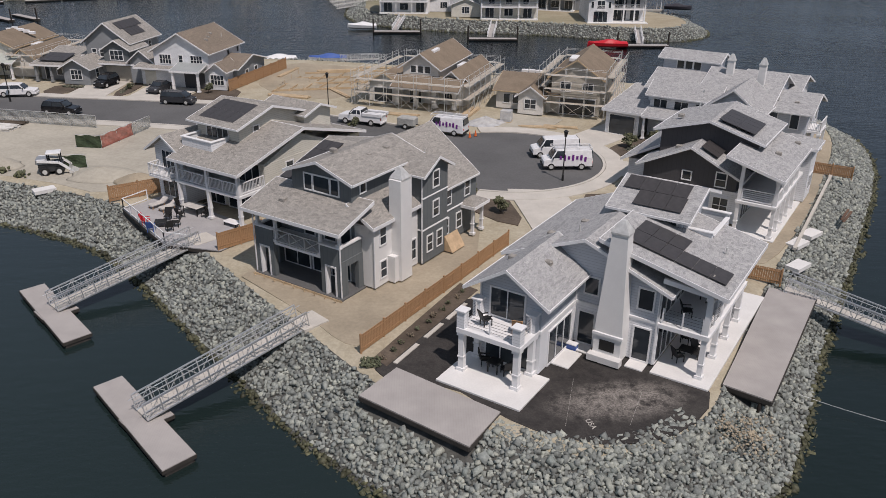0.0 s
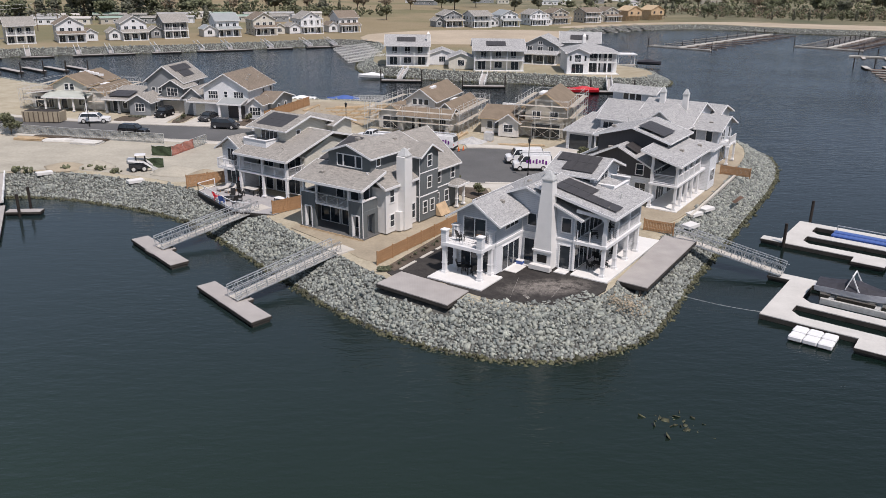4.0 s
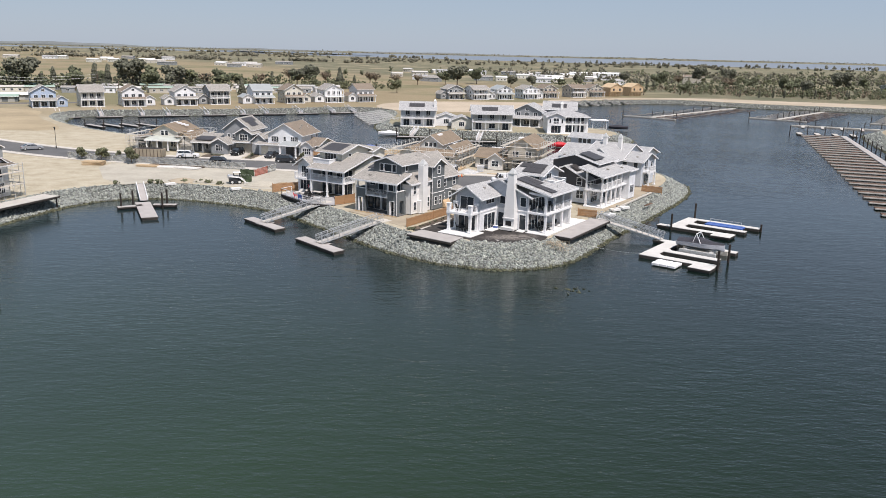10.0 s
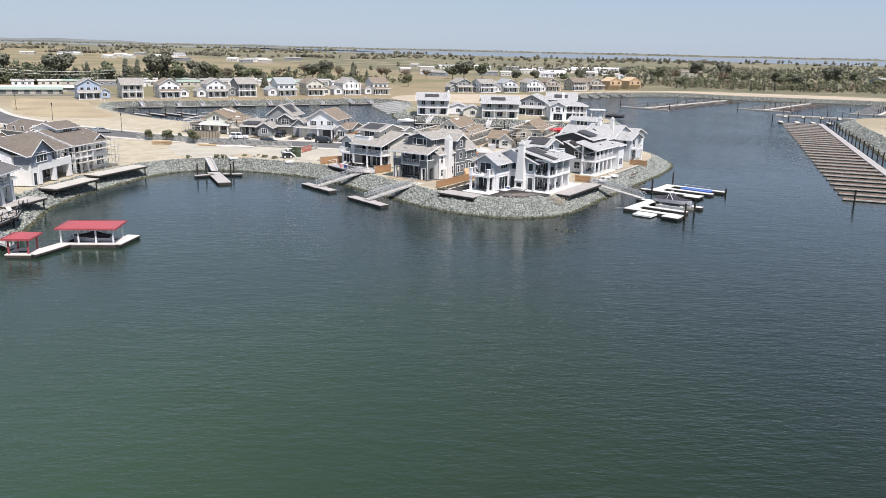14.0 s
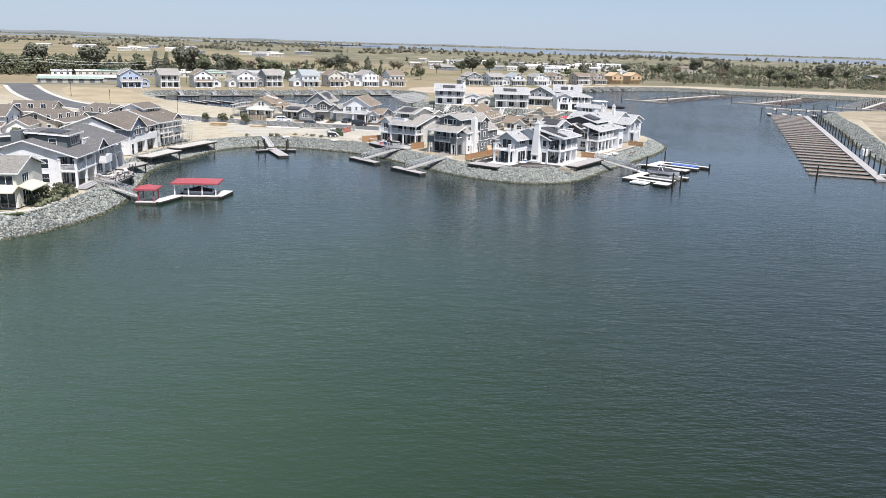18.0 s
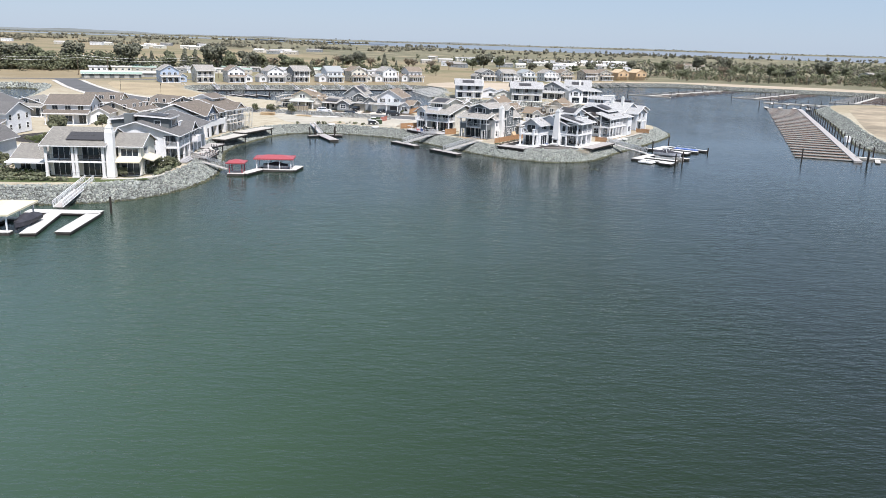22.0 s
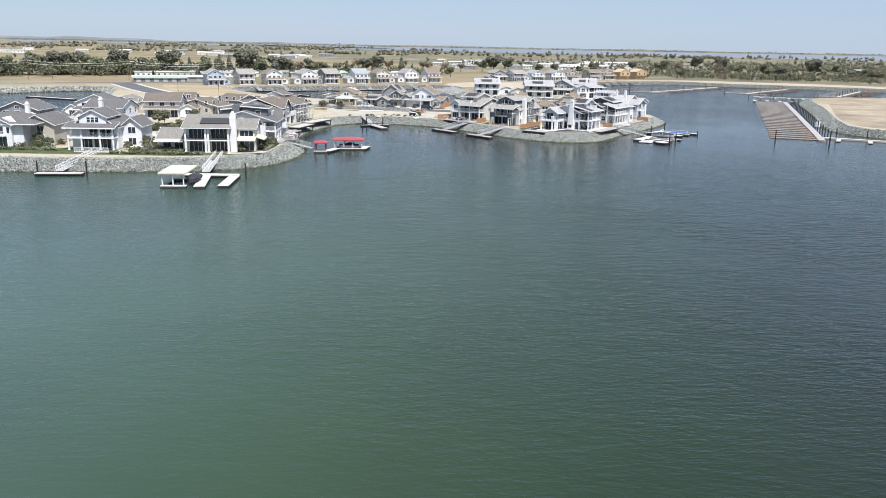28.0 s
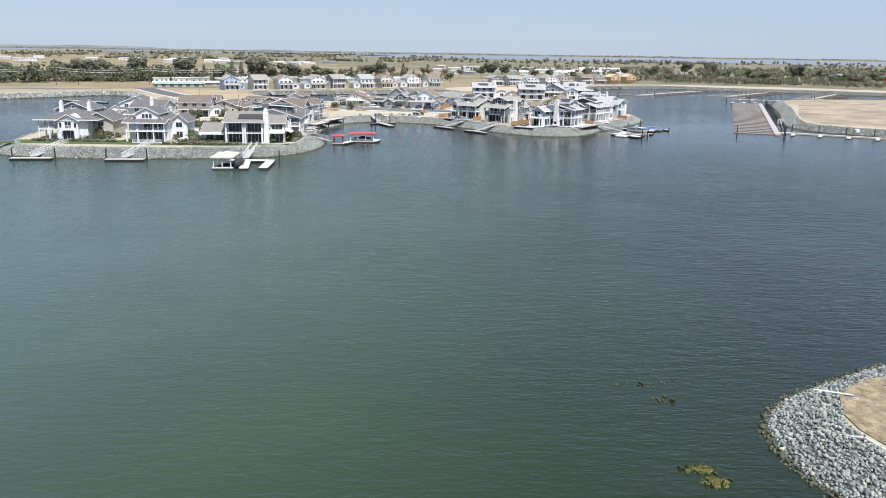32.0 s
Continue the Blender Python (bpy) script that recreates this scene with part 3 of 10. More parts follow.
def hip_roof(house, x0, y0, x1, y1, z, rise, mat="shingle", over=0.5, thick=0.16, trim="white"):
    x0, y0, x1, y1 = x0 - over, y0 - over, x1 + over, y1 + over
    w, d = x1 - x0, y1 - y0
    k = min(w, d) / 2
    a, b = ((x0 + k, (y0 + y1) / 2), (x1 - k, (y0 + y1) / 2)) if w >= d else (((x0 + x1) / 2, y0 + k), ((x0 + x1) / 2, y1 - k))
    m = Mesh()
    lo = [(x0, y0), (x1, y0), (x1, y1), (x0, y1)]
    v = [(x, y, z) for x, y in lo] + [(x, y, z + thick) for x, y in lo] + [(*a, z + rise + thick), (*b, z + rise + thick)]
    if w >= d:
        f = [(4, 5, 9, 8), (5, 6, 9), (6, 7, 8, 9), (7, 4, 8)]
    else:
        f = [(4, 5, 8), (5, 6, 9, 8), (6, 7, 9), (7, 4, 8, 9)]
    m.add(v, f + [(0, 1, 5, 4), (1, 2, 6, 5), (2, 3, 7, 6), (3, 0, 4, 7), (3, 2, 1, 0)])
    ob = part("roof", m, mat, house)
    tr = Mesh()
    for i in range(4):
        (ax, ay), (bx, by) = lo[i], lo[(i + 1) % 4]
        tr.beam((ax, ay, z + 0.06), (bx, by, z + 0.06), 0.06, 0.24)
    part("fascia", tr, trim, house)
    return ob


SPLIT_RAILS = {"near": True}
BALUSTER = {}


def railing(house, a, b, z, h=1.05, style="pickets", mat="white", name="railing"):
    """A railing from a to b (x, y); pickets, crosses, bars (level rods), cable or solid."""
    a, b = Vector((*a, z)), Vector((*b, z))
    d = b - a
    up = Vector((0, 0, 1))
    if style == "cable":
        n = max(1, round(d.length / 1.5))
        for k in range(n + 1):
            p = a + d * (k / n)
            part("rail_post", Mesh().beam(p, p + up * h, 0.08), "white", house)
        m = Mesh()
        for k in range(1, 6):
            m.beam(a + up * (h * k / 5.2), b + up * (h * k / 5.2), 0.012)
        return part("rail_cable", m, "cargrey", house)
    pieces = [("rail", a + up * h, b + up * h, 0.11, 0.07)]
    if style == "solid":
        pieces.append(("rail_panel", a + up * (h / 2), b + up * (h / 2), 0.10, h - 0.05))
    else:
        pieces.append(("rail", a + up * 0.12, b + up * 0.12, 0.06, 0.06))
        n = max(1, round(d.length / (1.3 if style == "crosses" else 1.8)))
        stops = [a + d * (k / n) for k in range(n + 1)]
        pieces += [("rail_post", p, p + up * h, 0.09, 0.09) for p in stops]
        if style == "pickets":
            c = max(2, round(d.length / 0.16))
            for k in range(1, c):
                p = a + d * (k / c)
                if SPLIT_RAILS:
                    if (h, mat) not in BALUSTER:
                        BALUSTER[h, mat] = outward(Mesh().box(-0.018, -0.018, 0.12, 0.018, 0.018, h).data("baluster", M[mat]))
                    ob = new("baluster", BALUSTER[h, mat])
                    ob.parent = house
                    ob.matrix_basis = Matrix.Translation(p)
                else:
                    pieces.append(("baluster", p + up * 0.12, p + up * h, 0.035, 0.035))
        elif style == "crosses":
            for p, q in zip(stops, stops[1:]):
                pieces += [("rail_brace", p + up * 0.12, q + up * h, 0.05, 0.05), ("rail_brace", q + up * 0.12, p + up * h, 0.05, 0.05)]
        else:
            pieces += [("rail_bar", a + up * (h * k / 6), b + up * (h * k / 6), 0.03, 0.03) for k in range(1, 6)]
    if SPLIT_RAILS:
        for kind, p, q, w, t in pieces:
            part(kind, Mesh().beam(p, q, w, t), mat, house)
        return
    m = Mesh()
    for kind, p, q, w, t in pieces:
        m.beam(p, q, w, t)
    return part(name, m, mat, house)


def column(house, x, y, z0, z1, w=0.26, mat="white", name="column"):
    m = Mesh().box(x - w / 2, y - w / 2, z0, x + w / 2, y + w / 2, z1)
    for z, k in ((z0, 0.08), (z0 + 0.9, 0.04), (z1 - 0.22, 0.07)):
        m.box(x - w / 2 - k, y - w / 2 - k, z, x + w / 2 + k, y + w / 2 + k, z + (0.2 if k > 0.05 else 0.08))
    return part(name, m, mat, house)


def panels(house, origin, right, up, cols, rows, w=1.0, h=1.65, gap=0.02):
    """Solar panels laid on a roof plane from its lower left corner; each one a part."""
    right, up = Vector(right).normalized(), Vector(up).normalized()
    n = right.cross(up).normalized()
    if n.z < 0:
        n = -n
    o = Vector(origin) + n * 0.09
    me = None
    for i in range(cols):
        for j in range(rows):
            m = Matrix.Translation(o + right * (i * (w + gap)) + up * (j * (h + gap))) @ Matrix((right, up, n)).transposed().to_4x4()
            if me is None:
                me = outward(Mesh().box(0, 0, 0, w, h, 0.04).data("solar_panel", M["solar"]))
            ob = new("solar_panel", me)
            ob.parent = house
            ob.matrix_basis = m


def chimney(house, x0, y0, x1, y1, z0, z1, top_w=1.0, top_d=0.8, mat="stucco", taper_from=None):
    """A stack that narrows upwards, with a hood of sheet metal."""
    cx, cy = (x0 + x1) / 2, (y0 + y1) / 2
    tf = z0 if taper_from is None else taper_from
    r = lambda a, b, c, d, z: [(a, b, z), (c, b, z), (c, d, z), (a, d, z)]
    t = r(cx - top_w / 2, cy - top_d / 2, cx + top_w / 2, cy + top_d / 2, z1)
    rings = ([r(x0, y0, x1, y1, z0)] if tf > z0 else []) + [r(x0, y0, x1, y1, tf), t]
    ob = part("chimney", Mesh().loft(rings), mat, house)
    k = 0.06
    cap = Mesh().loft([r(cx - top_w / 2 - k, cy - top_d / 2 - k, cx + top_w / 2 + k, cy + top_d / 2 + k, z1 - 0.04), r(cx - top_w / 2 - k, cy - top_d / 2 - k, cx + top_w / 2 + k, cy + top_d / 2 + k, z1 + 0.06), r(cx - 0.12, cy - 0.12, cx + 0.12, cy + 0.12, z1 + 0.75)])
    c = part("chimney_cap", cap, "steel", ob)
    return ob


def vents(house, spots):
    """Roof vents and pipes at x, y, z."""
    for k, (x, y, z) in enumerate(spots):
        if k % 3 == 2:
            part("vent_pipe", Mesh().tube((x, y, z - 0.3), (x, y, z + 0.45), 0.06, 8), "steel", house)
        else:
            part("roof_vent", Mesh().chamfer(x - 0.25, y - 0.2, z - 0.15, x + 0.25, y + 0.2, z + 0.14, 0.05), "shingle", house)


def house_at(name, x, y, deg, label, category="house", group="", z=2.35):
    return thing(name, pose(x, y, z, 0, 0, deg), label, category, group)


# ---- land and water ----
def smooth_ring(pts, rounds=3, step=1.6):
    """Rounds a control polygon and walks it at even steps."""
    p = np.array(pts, float)
    for _ in range(rounds):
        q = np.roll(p, -1, 0)
        p = np.stack((p * 0.75 + q * 0.25, p * 0.25 + q * 0.75), 1).reshape(-1, 2)
    d = np.r_[0, np.cumsum(np.linalg.norm(np.roll(p, -1, 0) - p, axis=1))]
    n = int(d[-1] / step)
    s = np.linspace(0, d[-1], n, endpoint=False)
    c = np.vstack((p, p[:1]))
    return np.stack((np.interp(s, d, c[:, 0]), np.interp(s, d, c[:, 1])), 1)


def inset(ring, w):
    """The ring moved inwards by w (the ring runs counterclockwise)."""
    t = np.roll(ring, -1, 0) - np.roll(ring, 1, 0)
    t /= np.linalg.norm(t, axis=1)[:, None] + 1e-9
    n = np.stack((-t[:, 1], t[:, 0]), 1)
    return ring + n * w


def area2(p):
    q = np.roll(p, -1, 0)
    return float((p[:, 0] * q[:, 1] - q[:, 0] * p[:, 1]).sum())


RINGS = {}


def landmass(name, pts, label, top=2.2, width=5.0, rounds=3, step=1.6):
    """Land with a sloping bank: toe under water, waterline, shoulder and a flat top."""
    ring = smooth_ring(pts, rounds, step)
    if area2(ring) < 0:
        ring = ring[::-1].copy()
    rings = [(inset(ring, -4.0), -2.0), (ring, 0.0), (inset(ring, width * 0.95), top * 0.95), (inset(ring, width * 1.15), top)]
    RINGS[name] = (ring, rings[2][0], top)
    v, f = [], []
    n = len(ring)
    for r, z in rings:
        v += [(x, y, z) for x, y in r]
    for k in range(len(rings) - 1):
        f += [(k * n + i, k * n + (i + 1) % n, (k + 1) * n + (i + 1) % n, (k + 1) * n + i) for i in range(n)]
    from mathutils.geometry import tessellate_polygon
    base = (len(rings) - 1) * n
    tris = tessellate_polygon([[Vector(p) for p in v[base:]]])
    f += [tuple(base + i for i in t) for t in tris]
    me = bpy.data.meshes.new(name)
    me.from_pydata(v, [], f)
    me.materials.append(M["land"])
    # dark slope faces that show as shade between the stones
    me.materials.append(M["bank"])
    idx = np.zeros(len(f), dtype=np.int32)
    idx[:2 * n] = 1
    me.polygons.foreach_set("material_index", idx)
    ob = new(name, outward(me))
    return tagged(ob, label, "ground", kind="structure")


TIP = [(-14.4, 50.8), (-9.5, 44.7), (-5.6, 39.6), (-2, 36), (1.6, 33.3), (5, 31.6), (8.5, 30.5), (12.5, 30.6), (17, 32.2), (20.4, 35.1), (23.2, 39.6), (27.5, 47.2), (33.0, 55.6), (41.8, 69.1), (50.6, 83.4), (55.2, 93.5), (56.2, 103), (52, 114), (44, 122)]
COAST = [(-3500, 60), (-600, 110), (-300, 140), (-236, 163), (-205, 207), (-188, 200), (-174, 160), (-160, 115), (-152, 60), (-146, 10), (-142, -18), (-131, -33), (-104, -33.5), (-78.5, -30), (-66, -25), (-60, -15), (-58.3, -2), (-59.5, 8), (-62.8, 22), (-65.8, 34), (-63.6, 51), (-58.6, 70), (-46.7, 74.3), (-36.2, 70.6), (-26, 65.3), (-20, 58.4)] + TIP + [
    (30, 128), (12, 134), (-12, 142.5), (-25, 144), (-60, 150), (-90, 165), (-112, 188), (-126, 209), (-128, 229), (-106, 235), (-76, 247.5), (-50, 263), (-29, 276.5), (-19, 268), (-16, 245), (-19, 222), (-17, 198), (-6, 188.5), (10, 182), (27, 179.5), (40, 174), (52, 170.5), (61, 174), (67, 185), (66, 199), (57, 212), (53, 228), (58, 250), (61, 300), (68, 337), (98, 365), (125, 378), (147, 383), (168, 364), (195, 353), (222, 347), (256, 331), (330, 285), (460, 250), (900, 160), (3500, 40), (3500, 4700), (-3500, 4700)]
landmass("ground", COAST, "sandy building land with stone banks, dry fields inland")
landmass("ground_1", [(102, 66), (121, 46), (190, 5), (330, 0), (380, 120), (330, 238), (231, 242), (172, 234), (154, 214), (133, 150), (111, 96)], "bare brown island with stone banks", 2.2, 6)
landmass("ground_2", [(13, -155.3), (5.6, -159.9), (0.4, -163.3), (-2.4, -167.2), (-3.0, -171.8), (-2.0, -177), (4, -186), (22, -190), (42, -182), (44, -162), (28, -152)], "dry grass knoll ringed by grey stones", 1.8, 5.2, 3, 0.8)
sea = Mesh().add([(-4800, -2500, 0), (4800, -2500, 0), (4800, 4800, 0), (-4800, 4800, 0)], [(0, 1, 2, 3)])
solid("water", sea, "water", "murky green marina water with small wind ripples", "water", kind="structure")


# ---- stone banks ----
ICO_V = np.array([(0, 0, 1)] + [(math.cos(2 * math.pi * k / 5) * 0.894, math.sin(2 * math.pi * k / 5) * 0.894, 0.447) for k in range(5)] + [(math.cos(2 * math.pi * (k + 0.5) / 5) * 0.894, math.sin(2 * math.pi * (k + 0.5) / 5) * 0.894, -0.447) for k in range(5)] + [(0, 0, -1)])
ICO_F = np.array([(0, 1 + k, 1 + (k + 1) % 5) for k in range(5)] + [(1 + k, 6 + k, 1 + (k + 1) % 5) for k in range(5)] + [(1 + (k + 1) % 5, 6 + k, 6 + (k + 1) % 5) for k in range(5)] + [(6 + k, 11, 6 + (k + 1) % 5) for k in range(5)])
rng = np.random.default_rng(7)


STONE_V = np.array([(x, y, z) for z in (-1, 1) for x, y in ((-1, -1), (1, -1), (1, 1), (-1, 1))]) * 0.68
STONE_F = np.array([(0, 2, 1), (0, 3, 2), (4, 5, 6), (4, 6, 7), (0, 1, 5), (0, 5, 4), (1, 2, 6), (1, 6, 5), (2, 3, 7), (2, 7, 6), (3, 0, 4), (3, 4, 7)])


def lumps(name, centres, sizes, mat, flat=0.7, jag=0.34, ball=ICO_V, faces=ICO_F):
    """Many angular lumps in one mesh: a stretched, jagged, turned ball at each centre."""
    n = len(centres)
    c = len(ball)
    v = ball[None] * (1 + rng.uniform(-jag, jag, (n, c, 1)))
    v = v * (sizes[:, None, None] * rng.uniform(0.65, 1.25, (n, 1, 3)) * np.array([1, 1, flat]))
    q = rng.normal(size=(n, 4))
    q /= np.linalg.norm(q, axis=1)[:, None]
    w, x, y, z = q.T
    R = np.stack((1 - 2 * (y * y + z * z), 2 * (x * y - z * w), 2 * (x * z + y * w), 2 * (x * y + z * w), 1 - 2 * (x * x + z * z), 2 * (y * z - x * w), 2 * (x * z - y * w), 2 * (y * z + x * w), 1 - 2 * (x * x + y * y)), 1).reshape(n, 3, 3)
    v = np.einsum("nij,nkj->nki", R, v) + centres[:, None]
    f = (faces[None] + (np.arange(n) * c)[:, None, None]).reshape(-1, 3)
    me = bpy.data.meshes.new(name)
    me.vertices.add(n * c)
    me.vertices.foreach_set("co", v.reshape(-1))
    me.loops.add(len(f) * 3)
    me.loops.foreach_set("vertex_index", f.reshape(-1).astype(np.int32))
    me.polygons.add(len(f))
    me.polygons.foreach_set("loop_start", np.arange(0, len(f) * 3, 3, dtype=np.int32))
    me.update(calc_edges=True)
    me.materials.append(mat)
    return me


def bank_points(name, inside, n, lo=-0.12, hi=1.04):
    """Random places on a bank's slope, for the stretch where inside(x, y) holds."""
    ring, shoulder, top = RINGS[name]
    keep = np.nonzero(inside(ring[:, 0], ring[:, 1]))[0]
    step = np.linalg.norm(ring[1] - ring[0])
    width = np.linalg.norm(shoulder[0] - ring[0]) * 1.1
    gap = math.sqrt(len(keep) * step * width * (hi - lo) / n)
    rows = max(2, round(width * (hi - lo) / gap))
    cols = n // rows
    n = rows * cols
    r, c = np.divmod(np.arange(n), cols)
    f = (c + 0.5 * (r % 2) + rng.uniform(-0.36, 0.36, n)) / cols * len(keep)
    f = np.clip(f, 0, len(keep) - 1e-3)
    i = keep[f.astype(int)]
    j = (i + 1) % len(ring)
    a, t = f % 1.0, lo + (hi - lo) * (r + 0.5 + rng.uniform(-0.4, 0.4, n)) / rows
    p = ring[i] * (1 - a)[:, None] + ring[j] * a[:, None]
    q = shoulder[i] * (1 - a)[:, None] + shoulder[j] * a[:, None]
    xy = p * (1 - t)[:, None] + q * t[:, None]
    return np.column_stack((xy, np.minimum(t, 1.0) * top * 0.95)), t


DECKS = [[(-2.2, 40.4), (3.85, 35.7), (5.9, 38.8), (0.0, 43.4)], [(18.4, 41.3), (20.9, 39.3), (29.1, 51.8), (26.2, 53.6)], [(-22.1, 72.3), (-24.9, 68.7), (-18.9, 60.8), (-14.2, 59.6), (-11.4, 63.6)]]


def under_decks(c):
    """Which of the points lie high on the bank, under one of the timber decks."""
    out = np.zeros(len(c), bool)
    for deck in DECKS:
        p = np.array(deck)
        q = np.roll(p, -1, 0)
        side = [(e[0] - d[0]) * (c[:, 1] - d[1]) - (e[1] - d[1]) * (c[:, 0] - d[0]) for d, e in zip(p, q)]
        out |= (np.all([v > 0 for v in side], 0) | np.all([v < 0 for v in side], 0)) & (c[:, 2] > 1.35)
    return out


def riprap(name, inside, n, size, label, lo=-0.12, hi=1.04):
    c, t = bank_points(name, inside, n, lo, hi)
    s = size * np.exp(rng.normal(0, 0.24, len(t)))
    free = ~under_decks(c)
    c, t, s = c[free], t[free], s[free]
    for sel, mat, lab in ((t >= 0.05, "rock", label), (t < 0.05, "wet_rock", "dark algae-covered stones at the waterline")):
        me = lumps("riprap", c[sel] + rng.normal(0, 1, (sel.sum(), 3)) * np.array([0, 0, 0.07]), s[sel], M[mat], 0.75, 0.32, STONE_V, STONE_F)
        tagged(new("riprap", me), lab, "stones", kind="stuff")


point_bank = lambda x, y: (x > -64) & (x < 60) & (y > 28) & (y < 110)
riprap("ground", point_bank, 26000, 0.156, "grey angular stones banked round the point", -0.12, 0.99)
riprap("ground", lambda x, y: (x > 2.0) & (x < 19.5) & (y < 40), 620, 0.165, "grey stones edging the dark soil", 0.98, 1.3)
riprap("ground", lambda x, y: (y < 72) & (x < -57) & (x > -150) & (y > -40), 17000, 0.18, "grey angular stones along the house lots")
riprap("ground", lambda x, y: (y < -13) & (x < -62) & (x > -140), 1500, 0.18, "grey stones edging the waterside lawns", 0.98, 1.22)
riprap("ground", lambda x, y: (y > 110) & (y < 400) & (x > -180) & (x < 330) & ~((x > 0) & (y < 135)), 20000, 0.25, "pale grey stones on the far banks")
riprap("ground", lambda x, y: (x < -180) & (x > -420) & (y > 90) & (y < 220), 3000, 0.5, "pale grey stones of the western bay")
riprap("ground_1", lambda x, y: (x < 260), 10000, 0.23, "grey stones round the bare island")
riprap("ground_2", lambda x, y: (x < 30), 9000, 0.132, "grey angular stones round the knoll")


# ---- roads, lots and paving ----
def ribbon(path, width, z0, z1, offset=0.0):
    """A strip along a path of (x, y); offset to its left."""
    p = np.array(path, float)
    for _ in range(3):
        p = np.vstack((p[:1], np.stack((p[:-1] * 0.75 + p[1:] * 0.25, p[:-1] * 0.25 + p[1:] * 0.75), 1).reshape(-1, 2), p[-1:]))
    t = np.gradient(p, axis=0)
    t /= np.linalg.norm(t, axis=1)[:, None]
    n = np.stack((-t[:, 1], t[:, 0]), 1)
    a, b = p + n * (offset - width / 2), p + n * (offset + width / 2)
    m = Mesh()
    m.loft([[(*a[k], z0), (*b[k], z0), (*b[k], z1), (*a[k], z1)] for k in range(len(p))])
    return m


def patch(name, pts, mat, label, z=2.21, category="ground", rounds=0, depth=0.12):
    p = np.array(pts, float)
    for _ in range(rounds):
        q = np.roll(p, -1, 0)
        p = np.stack((p * 0.75 + q * 0.25, p * 0.25 + q * 0.75), 1).reshape(-1, 2)
    if area2(p) < 0:
        p = p[::-1]
    return solid(name, Mesh().prism([tuple(q) for q in p], z - depth, z), mat, label, category, kind="structure")


def disc(cx, cy, r, n=40, a0=0.0, a1=2 * math.pi):
    return [(cx + r * math.cos(a0 + (a1 - a0) * k / n), cy + r * math.sin(a0 + (a1 - a0) * k / n)) for k in range(n)]


STREET = [(9, 84), (-2, 91), (-14, 97.3), (-30, 102.6), (-55, 105.6), (-80, 113), (-102, 125), (-121, 137.5), (-140, 154), (-160, 181), (-176, 206), (-192, 233), (-200, 246)]
solid("road", ribbon(STREET, 10.4, 2.1, 2.225), "asphalt", "grey asphalt street", "road", kind="structure")
solid("road", ribbon([(-420, 148), (-300, 196), (-235, 227), (-203, 243), (-165, 256), (-140, 270)], 6.5, 2.1, 2.219), "asphalt", "narrow grey cross street before the trees", "road", kind="structure")
patch("road_1", disc(10.2, 83.4, 10.2, 48), "asphalt", "grey asphalt turning circle", 2.235, "road")
for off in (5.35, -5.35):
    solid("kerb", ribbon(STREET[1:12], 0.3, 2.1, 2.36, off), "concrete", "pale concrete kerb", "kerb", kind="structure")
for off in (6.3, -6.3):
    solid("pavement", ribbon(STREET[2:12], 1.5, 2.1, 2.335, off), "concrete", "pale concrete sidewalk", "sidewalk", kind="structure")
ring_a = [(10.2 + 10.35 * math.cos(a), 83.4 + 10.35 * math.sin(a)) for a in np.linspace(-1.9, 1.75, 26)]
solid("kerb", ribbon(ring_a, 0.3, 2.1, 2.36), "concrete", "pale concrete kerb of the turning circle", "kerb", kind="structure")
ring_b = [(10.2 + 11.5 * math.cos(a), 83.4 + 11.5 * math.sin(a)) for a in np.linspace(-1.9, 1.75, 26)]
solid("pavement", ribbon(ring_b, 1.9, 2.1, 2.33), "concrete", "pale concrete walk round the turning circle", "sidewalk", kind="structure")
patch("driveway", [(9.5, 74.0), (14.8, 73.6), (15.8, 62.0), (10.8, 63.0)], "concrete", "pale concrete driveway", 2.30, "driveway")
patch("driveway", [(20.5, 87.0), (18.5, 92.0), (26.5, 100.5), (30.5, 97.0)], "concrete", "pale concrete driveway", 2.30, "driveway")
patch("driveway", [(20.8, 78.0), (21.8, 83.0), (26.0, 81.0), (24.0, 76.0)], "concrete", "pale concrete driveway", 2.30, "driveway")
patch("driveway", [(-47.3, 110.5), (-41.8, 110.0), (-41.3, 123.6), (-46.8, 124.6)], "concrete", "pale concrete driveway", 2.30, "driveway")
patch("driveway", [(-38.8, 109.8), (-31.2, 108.5), (-30.0, 117.3), (-37.6, 120.6)], "concrete", "pale concrete driveway", 2.30, "driveway")
patch("driveway", [(10.5, 95.8), (16, 94.5), (19, 99.5), (12, 103)], "sand", "sandy building entry", 2.28, "driveway")
for pts in ([(15.3, 72.5), (21.0, 73.0), (24.5, 75.5), (24, 68.5), (17.5, 63.5)], [(3.8, 72.8), (9.0, 73.6), (10.4, 64.5), (7.0, 66.5)], [(22.5, 84.5), (21.4, 87.5), (28.8, 92.5), (33, 90.5), (27, 83)], [(-51.5, 112.5), (-47.7, 112), (-47.0, 117.5), (-51.0, 118.5)], [(-41.3, 111.5), (-39.2, 111.2), (-38.6, 119), (-41, 120.5)], [(-30.8, 110), (-24, 108), (-24, 116.0), (-29.4, 116.5)]):
    patch("planting_bed", pts, "dirt", "brown planting bed with young shrubs", 2.27, "planting bed", 1)
patch("ground_dark", [(-1.6, 43.6), (-0.2, 41.6), (3.0, 41.5), (5.6, 38.6), (8.0, 36.8), (11.6, 35.9), (15.2, 37.0), (17.8, 40.0), (17.2, 42.4), (12, 46.5), (8, 50), (4.2, 52.6), (1.6, 48.6)], "mulch", "dark bare soil round the house", 2.235, "soil", 1)
